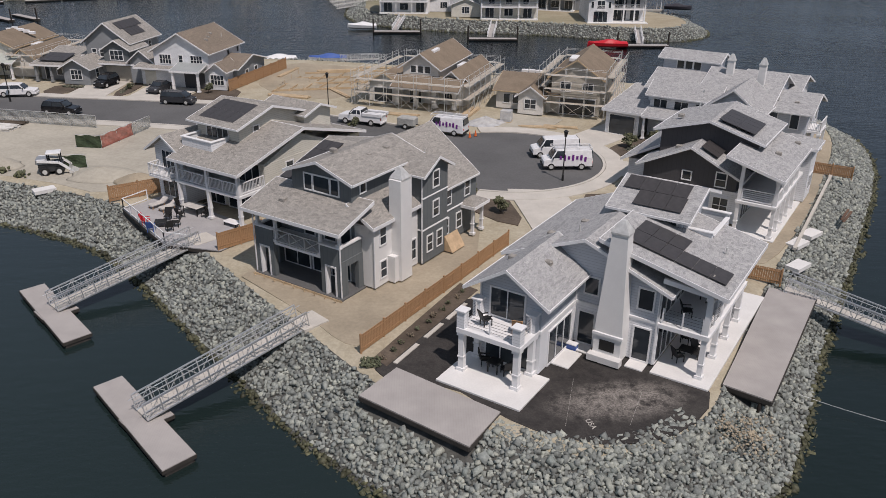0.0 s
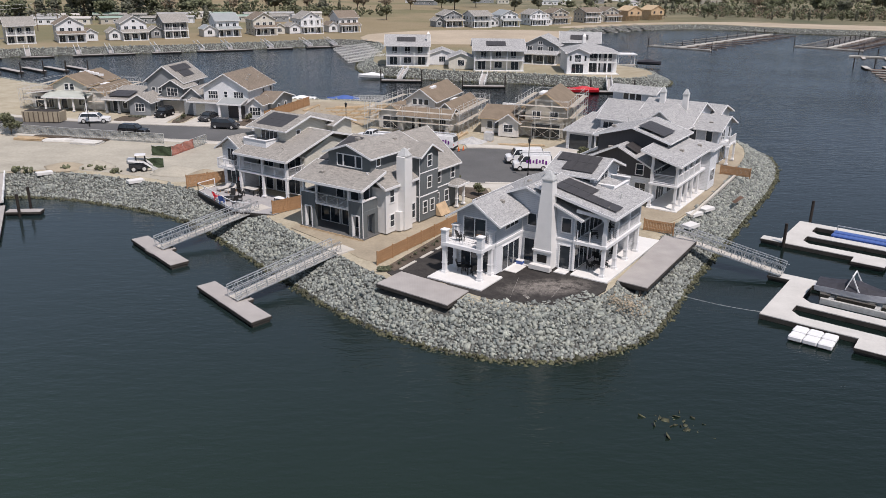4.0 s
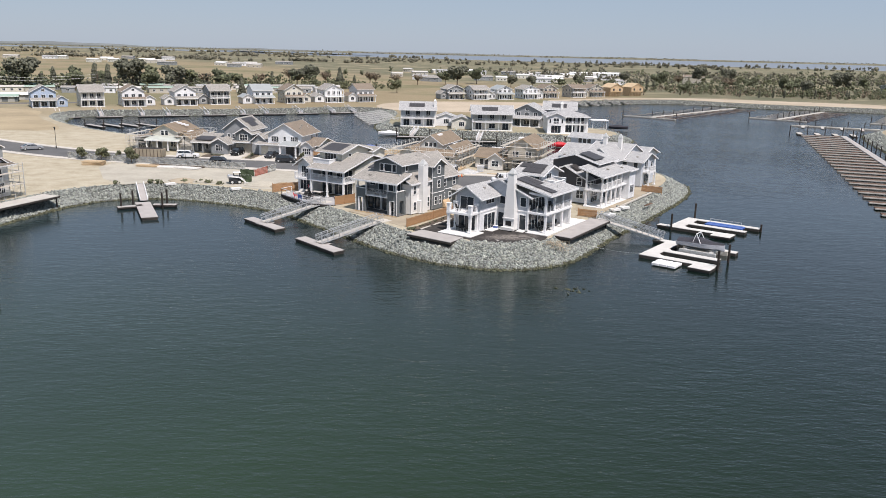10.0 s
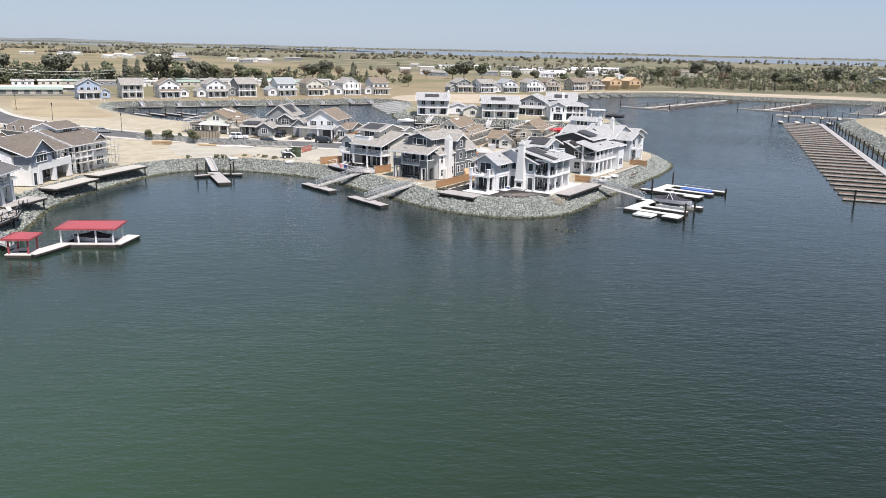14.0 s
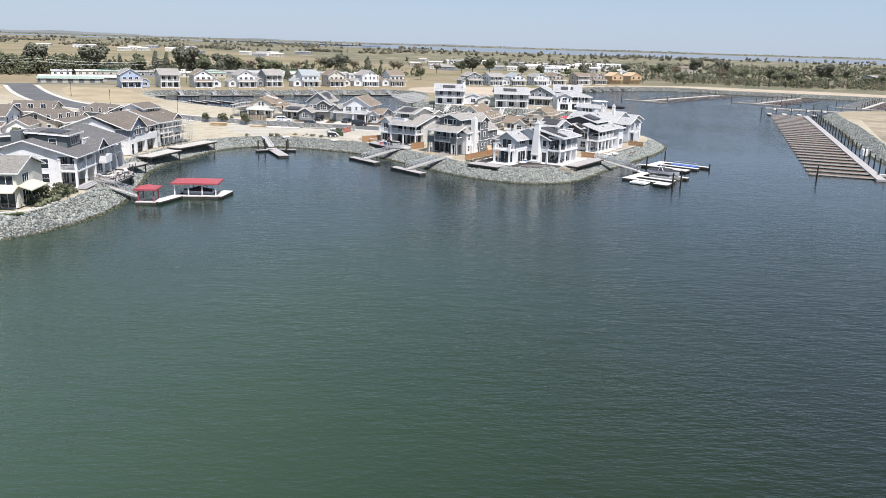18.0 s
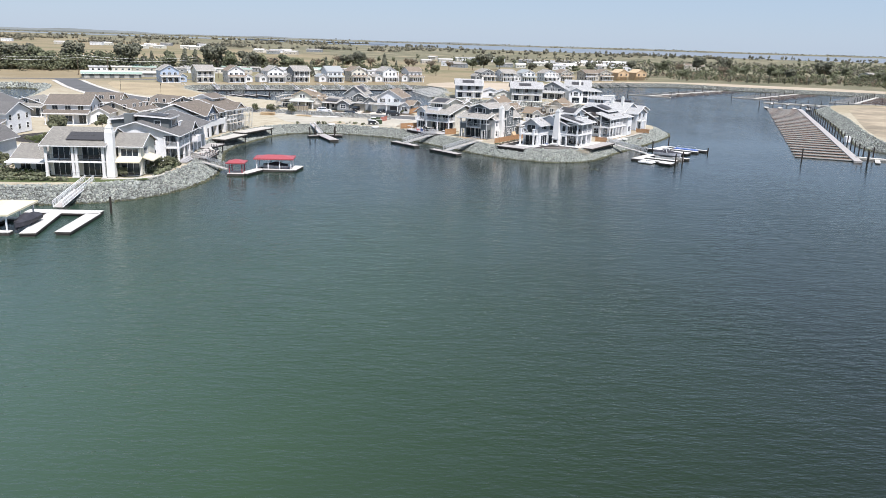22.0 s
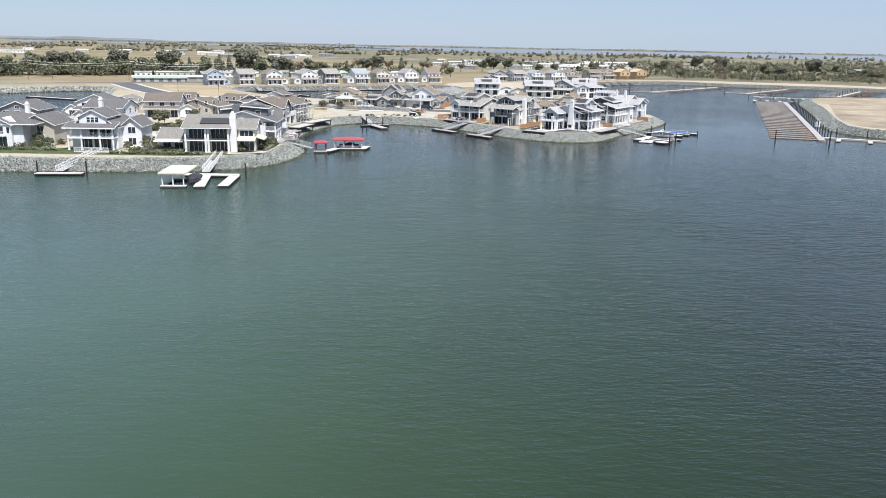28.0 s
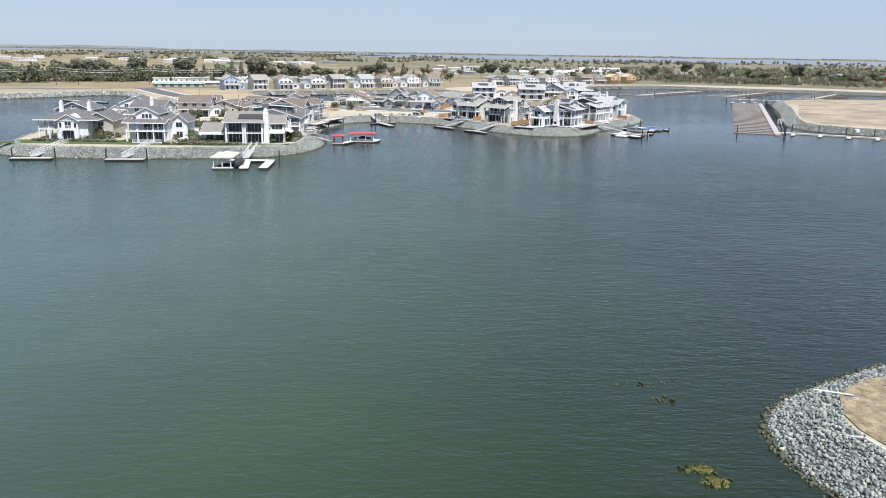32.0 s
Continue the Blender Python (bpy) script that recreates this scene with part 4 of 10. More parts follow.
patch("ground_strip", [(-1.4, 44.4), (-0.6, 43.4), (5.4, 53.2), (4.2, 54.3)], "dirt", "strip of brown soil along the fence", 2.246, "soil", 0, 0.05)
patch("ground_pad", [(-13.5, 57.5), (-6, 49.5), (-3.6, 46.2), (-2.2, 45.6), (5.4, 56.5), (6.5, 66), (2, 68)], "pad", "tan compacted earth round the house", 2.222, "soil", 1)
patch("ground_pad", [(26.5, 56.5), (30.5, 60.5), (37, 70), (45, 83.5), (49.5, 92), (46, 96), (36, 78), (24, 62)], "pad", "tan compacted earth along the water", 2.222, "soil", 1)
patch("ground_lot", [(-57, 74), (-48, 80), (-36, 77), (-27, 72), (-22, 78), (-16, 90), (-32, 96.6), (-55, 98.6), (-70, 102)], "sand", "graded sandy building lot", 2.222, "soil", 1)
patch("ground_lot", [(-22, 113), (-8, 109), (-2, 130), (-24, 137)], "pad", "brown dug-over building lot", 2.222, "soil", 1)
patch("ground_field", [(110, 78), (121, 60), (170, 40), (300, 60), (300, 200), (225, 226), (170, 214), (146, 160)], "field", "bare brown graded field", 2.23, "soil", 2)
patch("ground_lot", [(-147, 178), (-130, 158), (-104, 160), (-112, 176), (-130, 200), (-140, 226), (-160, 232), (-176, 236)], "straw", "dry straw-coloured lot beside the road", 2.226, "soil", 1)
patch("ground_lot", [(-186, 208), (-201, 233), (-212, 228), (-202, 214)], "straw", "dry straw-coloured lot beside the road", 2.226, "soil", 1)
patch("ground_shore", [(66, 346), (97, 373), (124, 386), (148, 390), (170, 372), (197, 360), (224, 354), (259, 338), (333, 292), (463, 258), (900, 168), (900, 198), (470, 290), (340, 326), (268, 372), (232, 390), (190, 400), (160, 410), (120, 398), (88, 376), (62, 358)], "shore", "broad strip of bare graded sand along the shore", 2.226, "soil", 1)
patch("ground_lot", [(-24, 280), (-12, 262), (50, 262), (56, 300), (62, 336), (10, 330), (-20, 308)], "shore", "bare graded lot between the far houses and the island", 2.226, "soil", 1)
patch("ground_knoll", [(9, -162), (4.4, -165.0), (2.2, -169.8), (3.8, -176), (12, -182), (30, -180), (36, -168), (24, -160)], "dry_turf", "dry brown turf on the knoll", 1.84, "soil", 1)
patch("garden", [(-66, -14), (-92, -17.5), (-92, -12), (-70, -9)], "grass", "watered lawn edge and garden", 2.23, "grass", 1)
patch("garden", [(-97, -20), (-136, -20), (-136, -14), (-97, -13)], "grass", "green garden strip above the stones", 2.23, "grass", 1)
for a, b in (((31.0, 60.2), (42.6, 78.2)),):
    solid("edging", ribbon([a, ((a[0] + b[0]) / 2, (a[1] + b[1]) / 2), b], 0.25, 2.1, 2.34), "concrete", "pale concrete edging strip", "edging", kind="structure")
pebbles = np.column_stack((rng.normal(18.4, 0.8, 260), rng.normal(37.3, 0.6, 260), rng.normal(0, 0.04, 260) + 1.75))
pebbles[:, 2] -= 0.42 * np.clip(36.9 - pebbles[:, 1] + 0.6 * (pebbles[:, 0] - 18.6), -0.9, 3)
tagged(new("gravel", lumps("gravel", pebbles, 0.07 * np.exp(rng.normal(0, 0.3, 260)), M["pad"], 0.6, 0.25)), "spilled tan gravel over the stones", "gravel", kind="stuff")
for x, y, z in ((0, 0, 0),):
    lines = thing("string_line", pose(0, 0, 2.25), "pale string lines laid on the dark soil", "string")
    part("string", Mesh().beam((9.0, 37.6, 0), (10.2, 42.0, 0), 0.008), "cushion", lines)
    part("string", Mesh().beam((12.4, 37.6, 0), (13.8, 40.6, 0), 0.008), "cushion", lines)

# waterside gardens of the western point
patch("lawn", [(-138, -22.6), (-97, -22.6), (-82, -22.2), (-70.5, -19.8), (-65.0, -16.2), (-66.6, -14.6), (-71, -16.6), (-82, -18.4), (-97, -18.5), (-138, -18.6)], "grass", "narrow green lawn above the stones", 2.25, "lawn")
solid("pavement", ribbon([(-72.5, -17.6), (-67.4, -16.4), (-64.9, -13.6), (-64.7, -9), (-65.2, -3), (-65.6, 1.4)], 1.1, 2.1, 2.262), "concrete", "pale concrete garden path", "path", kind="structure")
patch("lawn", [(-113, 24), (-96, 22), (-93, 40), (-105, 44), (-113, 38)], "mulch", "planted garden bed between the houses", 2.235, "garden", 2)
patch("pavement", [(-108, 12), (-90, 10), (-90, 17), (-108, 19)], "concrete", "pale garden walk", 2.25, "path")


# ---- the five big houses on the point ----
def blocks(house, rows, roof="shingle"):
    """Wall blocks with their roofs: x0, y0, x1, y1, z0, z1, wall, ridge axis, rise, overhang, end overhang."""
    for x0, y0, x1, y1, z0, z1, mat, axis, rise, over, ends in rows:
        walls(house, x0, y0, x1, y1, z0, z1, mat, axis, rise)
        if axis:
            gable_roof(house, x0, y0, x1, y1, z1, rise, axis, roof, over, ends)


def openings(house, rows):
    for face, x, y, z, w, h, c, r in rows:
        window(house, face, x, y, z, w, h, c, r, "door" if z < 0.3 and w < 1.2 else "window")


def beam_part(house, a, b, w, h, mat="white", name="beam"):
    return part(name, Mesh().beam(a, b, w, h), mat, house)


def box_part(house, name, c, mat, label=""):
    return part(name, Mesh().chamfer(*c, 0.02), mat, house, label)


def white_point_house():
    e = house_at("house", 3.8, 42.9, -34.5, "pale blue-grey house with a tall white tapered chimney and two-level porch")
    # left wing with its balcony over the porch
    walls(e, 0, 2, 3.95, 8, 0, 2.72, "lap_white")
    walls(e, 0.02, 2.02, 3.93, 7.2, 2.72, 5.05, "lap_lilac", "y", 1.25)
    gable_roof(e, 0, 2, 3.95, 7.0, 5.05, 1.25, "y", "shingle_pale", over=0.75, ends=0.8)
    box_part(e, "trim_band", (-0.05, 1.95, 2.62, 4.0, 6.7, 2.86), "white")
    box_part(e, "balcony_floor", (-0.25, -0.3, 2.55, 3.85, 1.95, 2.86), "white")
    for x, y in ((0, 0), (3.55, 0), (0, 1.75), (3.55, 1.75)):
        column(e, x, y, 0.0, 2.56, 0.34)
        box_part(e, "pier", (x - 0.26, y - 0.26, 2.86, x + 0.26, y + 0.26, 3.9), "lap_white")
        box_part(e, "pier_cap", (x - 0.33, y - 0.33, 3.9, x + 0.33, y + 0.33, 4.0), "white")
    railing(e, (0.3, 0), (3.25, 0), 2.86, 0.95, "cable", "steel")
    railing(e, (0, 0.3), (0, 1.45), 2.86, 0.95, "cable", "steel")
    railing(e, (3.55, 0.3), (3.55, 1.45), 2.86, 0.95, "cable", "steel")
    # main block
    walls(e, -0.3, 6.7, 9.1, 17.2, 0, 2.74, "lap_white")
    walls(e, -0.28, 6.72, 9.08, 17.0, 2.74, 5.05, "lap_lilac", "y", 1.9)
    gable_roof(e, -0.3, 6.7, 9.1, 17.0, 5.05, 1.9, "y", "shingle_pale", over=0.75, ends=0.5)
    box_part(e, "trim_band", (3.96, 6.64, 2.68, 9.16, 6.9, 2.86), "white")
    openings(e, [("y-", 1.75, 2.02, 3.0, 2.15, 1.75, 2, 1), ("y-", 1.9, 2.0, 0.06, 2.9, 2.2, 3, 1), ("x+", 3.95, 4.6, 0.06, 3.0, 2.2, 3, 1), ("x+", 3.93, 4.7, 3.75, 2.3, 0.95, 3, 1),
                 ("y-", 4.9, 6.72, 3.5, 0.8, 1.05, 1, 1), ("y-", 8.25, 6.72, 3.45, 0.85, 1.25, 1, 1), ("y-", 4.75, 6.7, 0.08, 0.95, 2.1, 1, 1), ("y-", 8.25, 6.7, 0.08, 0.95, 2.1, 1, 1),
                 ("x-", 0.0, 4.5, 3.6, 0.9, 1.0, 1, 1), ("x-", -0.3, 10.0, 3.6, 0.9, 1.0, 1, 1), ("x-", -0.3, 13.0, 3.6, 0.9, 1.0, 1, 1), ("x-", -0.3, 11.0, 1.0, 0.9, 1.2, 1, 2)])
    for y in (8.3, 11.2):
        window(e, "x+", 9.1, y, 0.06, 2.95, 2.4, 3, 1, trim=0.08)
        window(e, "x+", 9.08, y, 2.9, 2.95, 2.1, 3, 1, trim=0.08)
    # two-level gallery
    box_part(e, "gallery_floor", (9.12, 6.62, 2.55, 12.05, 15.2, 2.84), "white")
    for y in (6.85, 9.55, 12.25, 14.95):
        column(e, 11.78, y, 0.0, 5.22, 0.3)
    railing(e, (9.3, 6.75), (11.6, 6.75), 2.84, 1.0, "cable", "white")
    for a, b in ((7.05, 9.35), (9.75, 12.05), (12.45, 14.75)):
        railing(e, (11.85, a), (11.85, b), 2.84, 1.0, "cable" if a < 9 else "pickets", "white")
    beam_part(e, (11.85, 6.5, 5.28), (11.85, 15.2, 5.28), 0.25, 0.3)
    beam_part(e, (9.1, 6.75, 5.55), (12.0, 6.75, 5.3), 0.2, 0.3)
    walls(e, 9.1, 14.9, 11.6, 15.2, 0, 5.2, "lap_white")
    shed_roof(e, 5.2, 6.4, 12.75, 15.5, 7.15, 5.38, "x", "shingle_pale")
    panels(e, (6.3, 7.6, 7.06), (1, 0, -0.234), (0, 1, 0), 6, 1, 1.0, 1.65)
    panels(e, (6.3, 9.3, 7.06), (1, 0, -0.234), (0, 1, 0), 3, 1, 1.0, 1.65)
    # upper room with its sun deck
    walls(e, 4.0, 12.2, 8.2, 18.0, 5.2, 7.3, "lap_lilac", "x", 1.05)
    gable_roof(e, 4.0, 12.2, 8.2, 18.0, 7.3, 1.05, "x", "shingle_pale", over=0.55, ends=0.6)
    panels(e, (4.9, 12.25, 7.48), (1, 0, 0), (0, 1, 0.362), 3, 1, 1.02, 1.45)
    panels(e, (3.75, 13.65, 7.98), (1, 0, 0), (0, 1, 0.362), 4, 1, 1.02, 1.3)
    openings(e, [("y-", 7.5, 12.2, 6.2, 0.7, 0.9, 1, 1), ("x+", 8.2, 14.6, 5.6, 1.6, 1.7, 2, 1)])
    for c in ((8.25, 12.6, 5.2, 10.0, 12.75, 6.55), (8.25, 16.5, 5.2, 10.0, 16.65, 6.55), (9.85, 12.75, 5.2, 10.0, 16.5, 6.3)):
        box_part(e, "parapet", c, "lap_white")
    for c in ((8.2, 12.52, 6.55, 10.08, 12.83, 6.63), (8.2, 16.42, 6.55, 10.08, 16.73, 6.63), (9.78, 12.83, 6.3, 10.08, 16.42, 6.38)):
        box_part(e, "parapet_cap", c, "white")
    # chimney with an outdoor hearth
    chimney(e, 5.72, 5.6, 7.42, 6.9, 0, 8.05, 0.95, 0.8, "stucco", 1.9)
    box_part(e, "hearth", (5.55, 5.1, 0, 7.6, 5.62, 0.42), "slab")
    box_part(e, "mantel", (5.62, 5.5, 1.6, 7.52, 5.66, 1.78), "white")
    box_part(e, "firebox", (6.1, 5.57, 0.62, 7.04, 5.63, 1.32), "black")
    vents(e, [(1.0, 9.0, 5.7), (2.6, 10.5, 6.35), (3.2, 8.2, 6.6), (5.6, 9.4, 6.65), (11.3, 8.0, 5.85), (11.2, 11.5, 5.9), (2.9, 4.6, 5.85), (0.6, 4.6, 5.6)])
    for x in (3.98, 9.05, 0.02):
        part("downspout", Mesh().beam((x, 6.62 if x > 0.1 else 1.93, 0.05), (x, 6.62 if x > 0.1 else 1.93, 5.0), 0.07), "white", e)
    box_part(e, "porch_slab", (-0.7, -1.7, -0.2, 4.7, 1.98, 0.0), "slab")
    box_part(e, "gallery_slab", (9.2, 5.9, -0.2, 12.6, 19.5, -0.01), "slab")
    for x in (4.75, 8.25):
        box_part(e, "door_step", (x - 0.55, 5.75, -0.2, x + 0.55, 6.68, -0.03), "slab")
    box_part(e, "door_step", (3.98, 3.6, -0.2, 5.1, 5.6, -0.04), "slab")
    return e


def slate_house():
    e = house_at("house", -10.5, 56.2, -34.5, "slate-grey batten house with a white stucco chimney and brown-grey shingle roof")
    # recessed porch and balcony; grey siding puts the recess's shade into the pale back wall
    walls(e, 0.05, 2.4, 7.2, 16.4, 0, 5.0, "lap_grey")
    for x0, x1 in ((0.0, 1.75), (6.15, 7.9)):
        part("corner_pier", Mesh().box(x0, 0, 0, x0 + 0.42, 0.35, 2.62).box(x1 - 0.42, 0, 0, x1, 0.35, 2.62).box(x0 + 0.42, 0, 2.15, x1 - 0.42, 0.35, 2.62), "batten_grey", e)
        part("opening_trim", Mesh().box(x0 + 0.38, -0.04, 0, x0 + 0.5, 0.39, 2.25).box(x1 - 0.5, -0.04, 0, x1 - 0.38, 0.39, 2.25).box(x0 + 0.5, -0.04, 2.13, x1 - 0.5, 0.39, 2.25), "white", e)
        part("balcony_panel", Mesh().box(x0, 0.0, 2.62, x1, 0.18, 3.62), "batten_grey", e)
        part("panel_cap", Mesh().box(x0 - 0.05, -0.06, 3.62, x1 + 0.05, 0.24, 3.72), "white", e)
    for x in (0.0, 7.55):
        part("side_pier", Mesh().box(x, 0.35, 0, x + 0.35, 0.75, 2.62).box(x, 1.9, 0, x + 0.35, 2.4, 2.62).box(x, 0.75, 2.15, x + 0.35, 1.9, 2.62), "batten_grey", e)
        part("balcony_panel", Mesh().box(x + 0.09, 0.2, 2.62, x + 0.27, 2.4, 3.62), "batten_grey", e)
        part("panel_cap", Mesh().box(x + 0.02, 0.26, 3.62, x + 0.34, 2.4, 3.72), "white", e)
    box_part(e, "balcony_floor", (0.1, 0.1, 2.5, 7.8, 2.4, 2.7), "white")
    railing(e, (1.8, 0.1), (6.1, 0.1), 2.7, 1.0, "crosses", "alu")
    for x in (0.15, 1.85, 6.05, 7.72):
        column(e, x, 0.2, 3.72 if x in (0.15, 7.72) else 2.7, 4.95, 0.2)
    beam_part(e, (-0.1, 0.15, 5.0), (8.0, 0.15, 5.0), 0.22, 0.3)
    openings(e, [("y-", 1.7, 2.4, 0.06, 2.4, 2.2, 2, 1), ("y-", 5.0, 2.4, 0.06, 3.4, 2.2, 4, 1), ("y-", 1.4, 2.4, 3.9, 1.0, 0.8, 1, 1), ("y-", 3.1, 2.4, 2.8, 0.9, 2.0, 1, 1), ("y-", 5.0, 2.4, 2.8, 1.0, 2.0, 1, 1), ("y-", 6.4, 2.4, 2.8, 0.9, 2.0, 1, 1)])
    # roofs: low front slope, big gable, wide dormer
    shed_roof(e, -0.55, -0.7, 8.45, 3.1, 4.92, 6.1, "y")
    walls(e, 0.07, 2.6, 2.4, 16.2, 5.0, 5.01, "batten_grey", "x", 2.3)
    gable_roof(e, 0.0, 3.0, 2.6, 16.4, 5.95, 1.85, "x", over=0.1, ends=0.5, ridge=9.0)
    walls(e, 0.08, 3.0, 2.3, 16.3, 5.0, 5.9, "batten_grey")
    walls(e, 0.06, 2.5, 8.3, 16.3, 5.0, 5.01, "batten_grey", "y", 3.1)
    gable_roof(e, 0.0, 3.1, 8.35, 16.4, 4.95, 3.15, "y", over=0.55, ends=0.0)
    walls(e, 1.7, 2.38, 7.1, 9.5, 5.4, 7.5, "batten_grey", "y", 0.95)
    gable_roof(e, 1.7, 2.4, 7.1, 10.2, 7.5, 0.95, "y", over=0.45, ends=0.45)
    openings(e, [("y-", 3.25, 2.38, 6.3, 0.65, 1.1, 1, 1), ("y-", 4.45, 2.38, 6.3, 1.4, 1.1, 1, 1), ("y-", 5.65, 2.38, 6.3, 0.65, 1.1, 1, 1), ("x+", 7.1, 3.6, 6.5, 0.55, 0.85, 1, 1)])
    panels(e, (-0.35, 3.3, 6.2), (1, 0, 0), (0, 1, 0.308), 2, 4, 0.95, 1.3)
    # stucco bay, chimney and three-storey gable on the side
    walls(e, 6.9, 2.45, 8.9, 7.6, 0, 4.6, "stucco")
    shed_roof(e, 6.9, 2.0, 9.2, 7.7, 5.9, 4.62, "x")
    chimney(e, 8.75, 4.4, 9.75, 5.7, 0, 7.55, 0.95, 0.95, "stucco", 7.5)
    box_part(e, "chimney_base", (8.9, 3.95, 0, 9.5, 4.4, 2.0), "stucco")
    walls(e, 5.0, 7.7, 9.3, 11.0, 0, 7.0, "batten_grey", "x", 0.9)
    gable_roof(e, 4.0, 7.7, 9.3, 11.0, 7.0, 0.9, "x", over=0.35, ends=0.4)
    walls(e, 6.0, 11.0, 8.6, 16.42, 0, 4.9, "batten_grey")
    for x, y in ((9.45, 14.6), (9.45, 16.0)):
        column(e, x, y, 0, 2.45, 0.22)
    hip_roof(e, 8.3, 14.4, 9.6, 16.2, 2.4, 0.5, over=0.3)
    box_part(e, "trim_band", (8.62, 7.66, 2.6, 9.34, 11.04, 2.72), "white")
    box_part(e, "trim_band", (8.55, 11.05, 2.6, 8.66, 16.4, 2.72), "white")
    box_part(e, "trim_band", (9.25, 7.66, 5.1, 9.34, 11.04, 5.2), "white")
    openings(e, [("x+", 9.3, 9.4, 5.7, 0.7, 1.15, 1, 2), ("x+", 9.3, 9.4, 3.4, 0.7, 1.15, 1, 2), ("x+", 9.3, 8.6, 0.8, 0.65, 1.2, 1, 2), ("x+", 9.3, 9.9, 0.8, 0.65, 1.2, 1, 2), ("x+", 8.6, 11.9, 0.8, 0.65, 1.2, 1, 2), ("x+", 8.6, 12.2, 3.2, 0.7, 1.15, 1, 2), ("x+", 8.6, 15.0, 3.2, 0.7, 1.15, 1, 2), ("x+", 8.6, 13.8, 0.8, 0.7, 1.2, 1, 2),
                 ("x+", 8.9, 3.4, 3.1, 0.65, 1.2, 1, 2), ("x+", 8.9, 3.4, 0.6, 0.65, 1.2, 1, 2), ("x+", 8.9, 7.0, 0.6, 0.6, 1.5, 1, 2)])
    part("leaning_sheet", Mesh().loft([[(9.35, 10.6, 0), (9.35, 12.4, 0), (10.1, 12.4, 0), (10.1, 10.6, 0)], [(9.33, 10.6, 1.2), (9.33, 12.4, 1.2), (9.37, 12.4, 1.2), (9.37, 10.6, 1.2)]]), "osb", e, "sheets of plywood")
    for x, y, z in ((9.28, 7.62, 6.9), (8.92, 2.4, 4.5), (7.95, -0.05, 4.8), (-0.05, -0.05, 4.8)):
        part("downspout", Mesh().beam((x, y, 0.05), (x, y, z), 0.07), "white", e)
    vents(e, [(3.4, 5.0, 8.5), (5.4, 6.4, 8.15), (6.2, 12.5, 6.75), (2.0, 1.0, 5.65), (5.5, 8.4, 8.2), (7.6, 13.5, 5.7)])
    # slab in dark asphalt colour, which carries the shade inside the porch
    box_part(e, "porch_slab", (-0.1, -0.2, -0.2, 8.1, 2.4, 0.0), "asphalt")
    return e


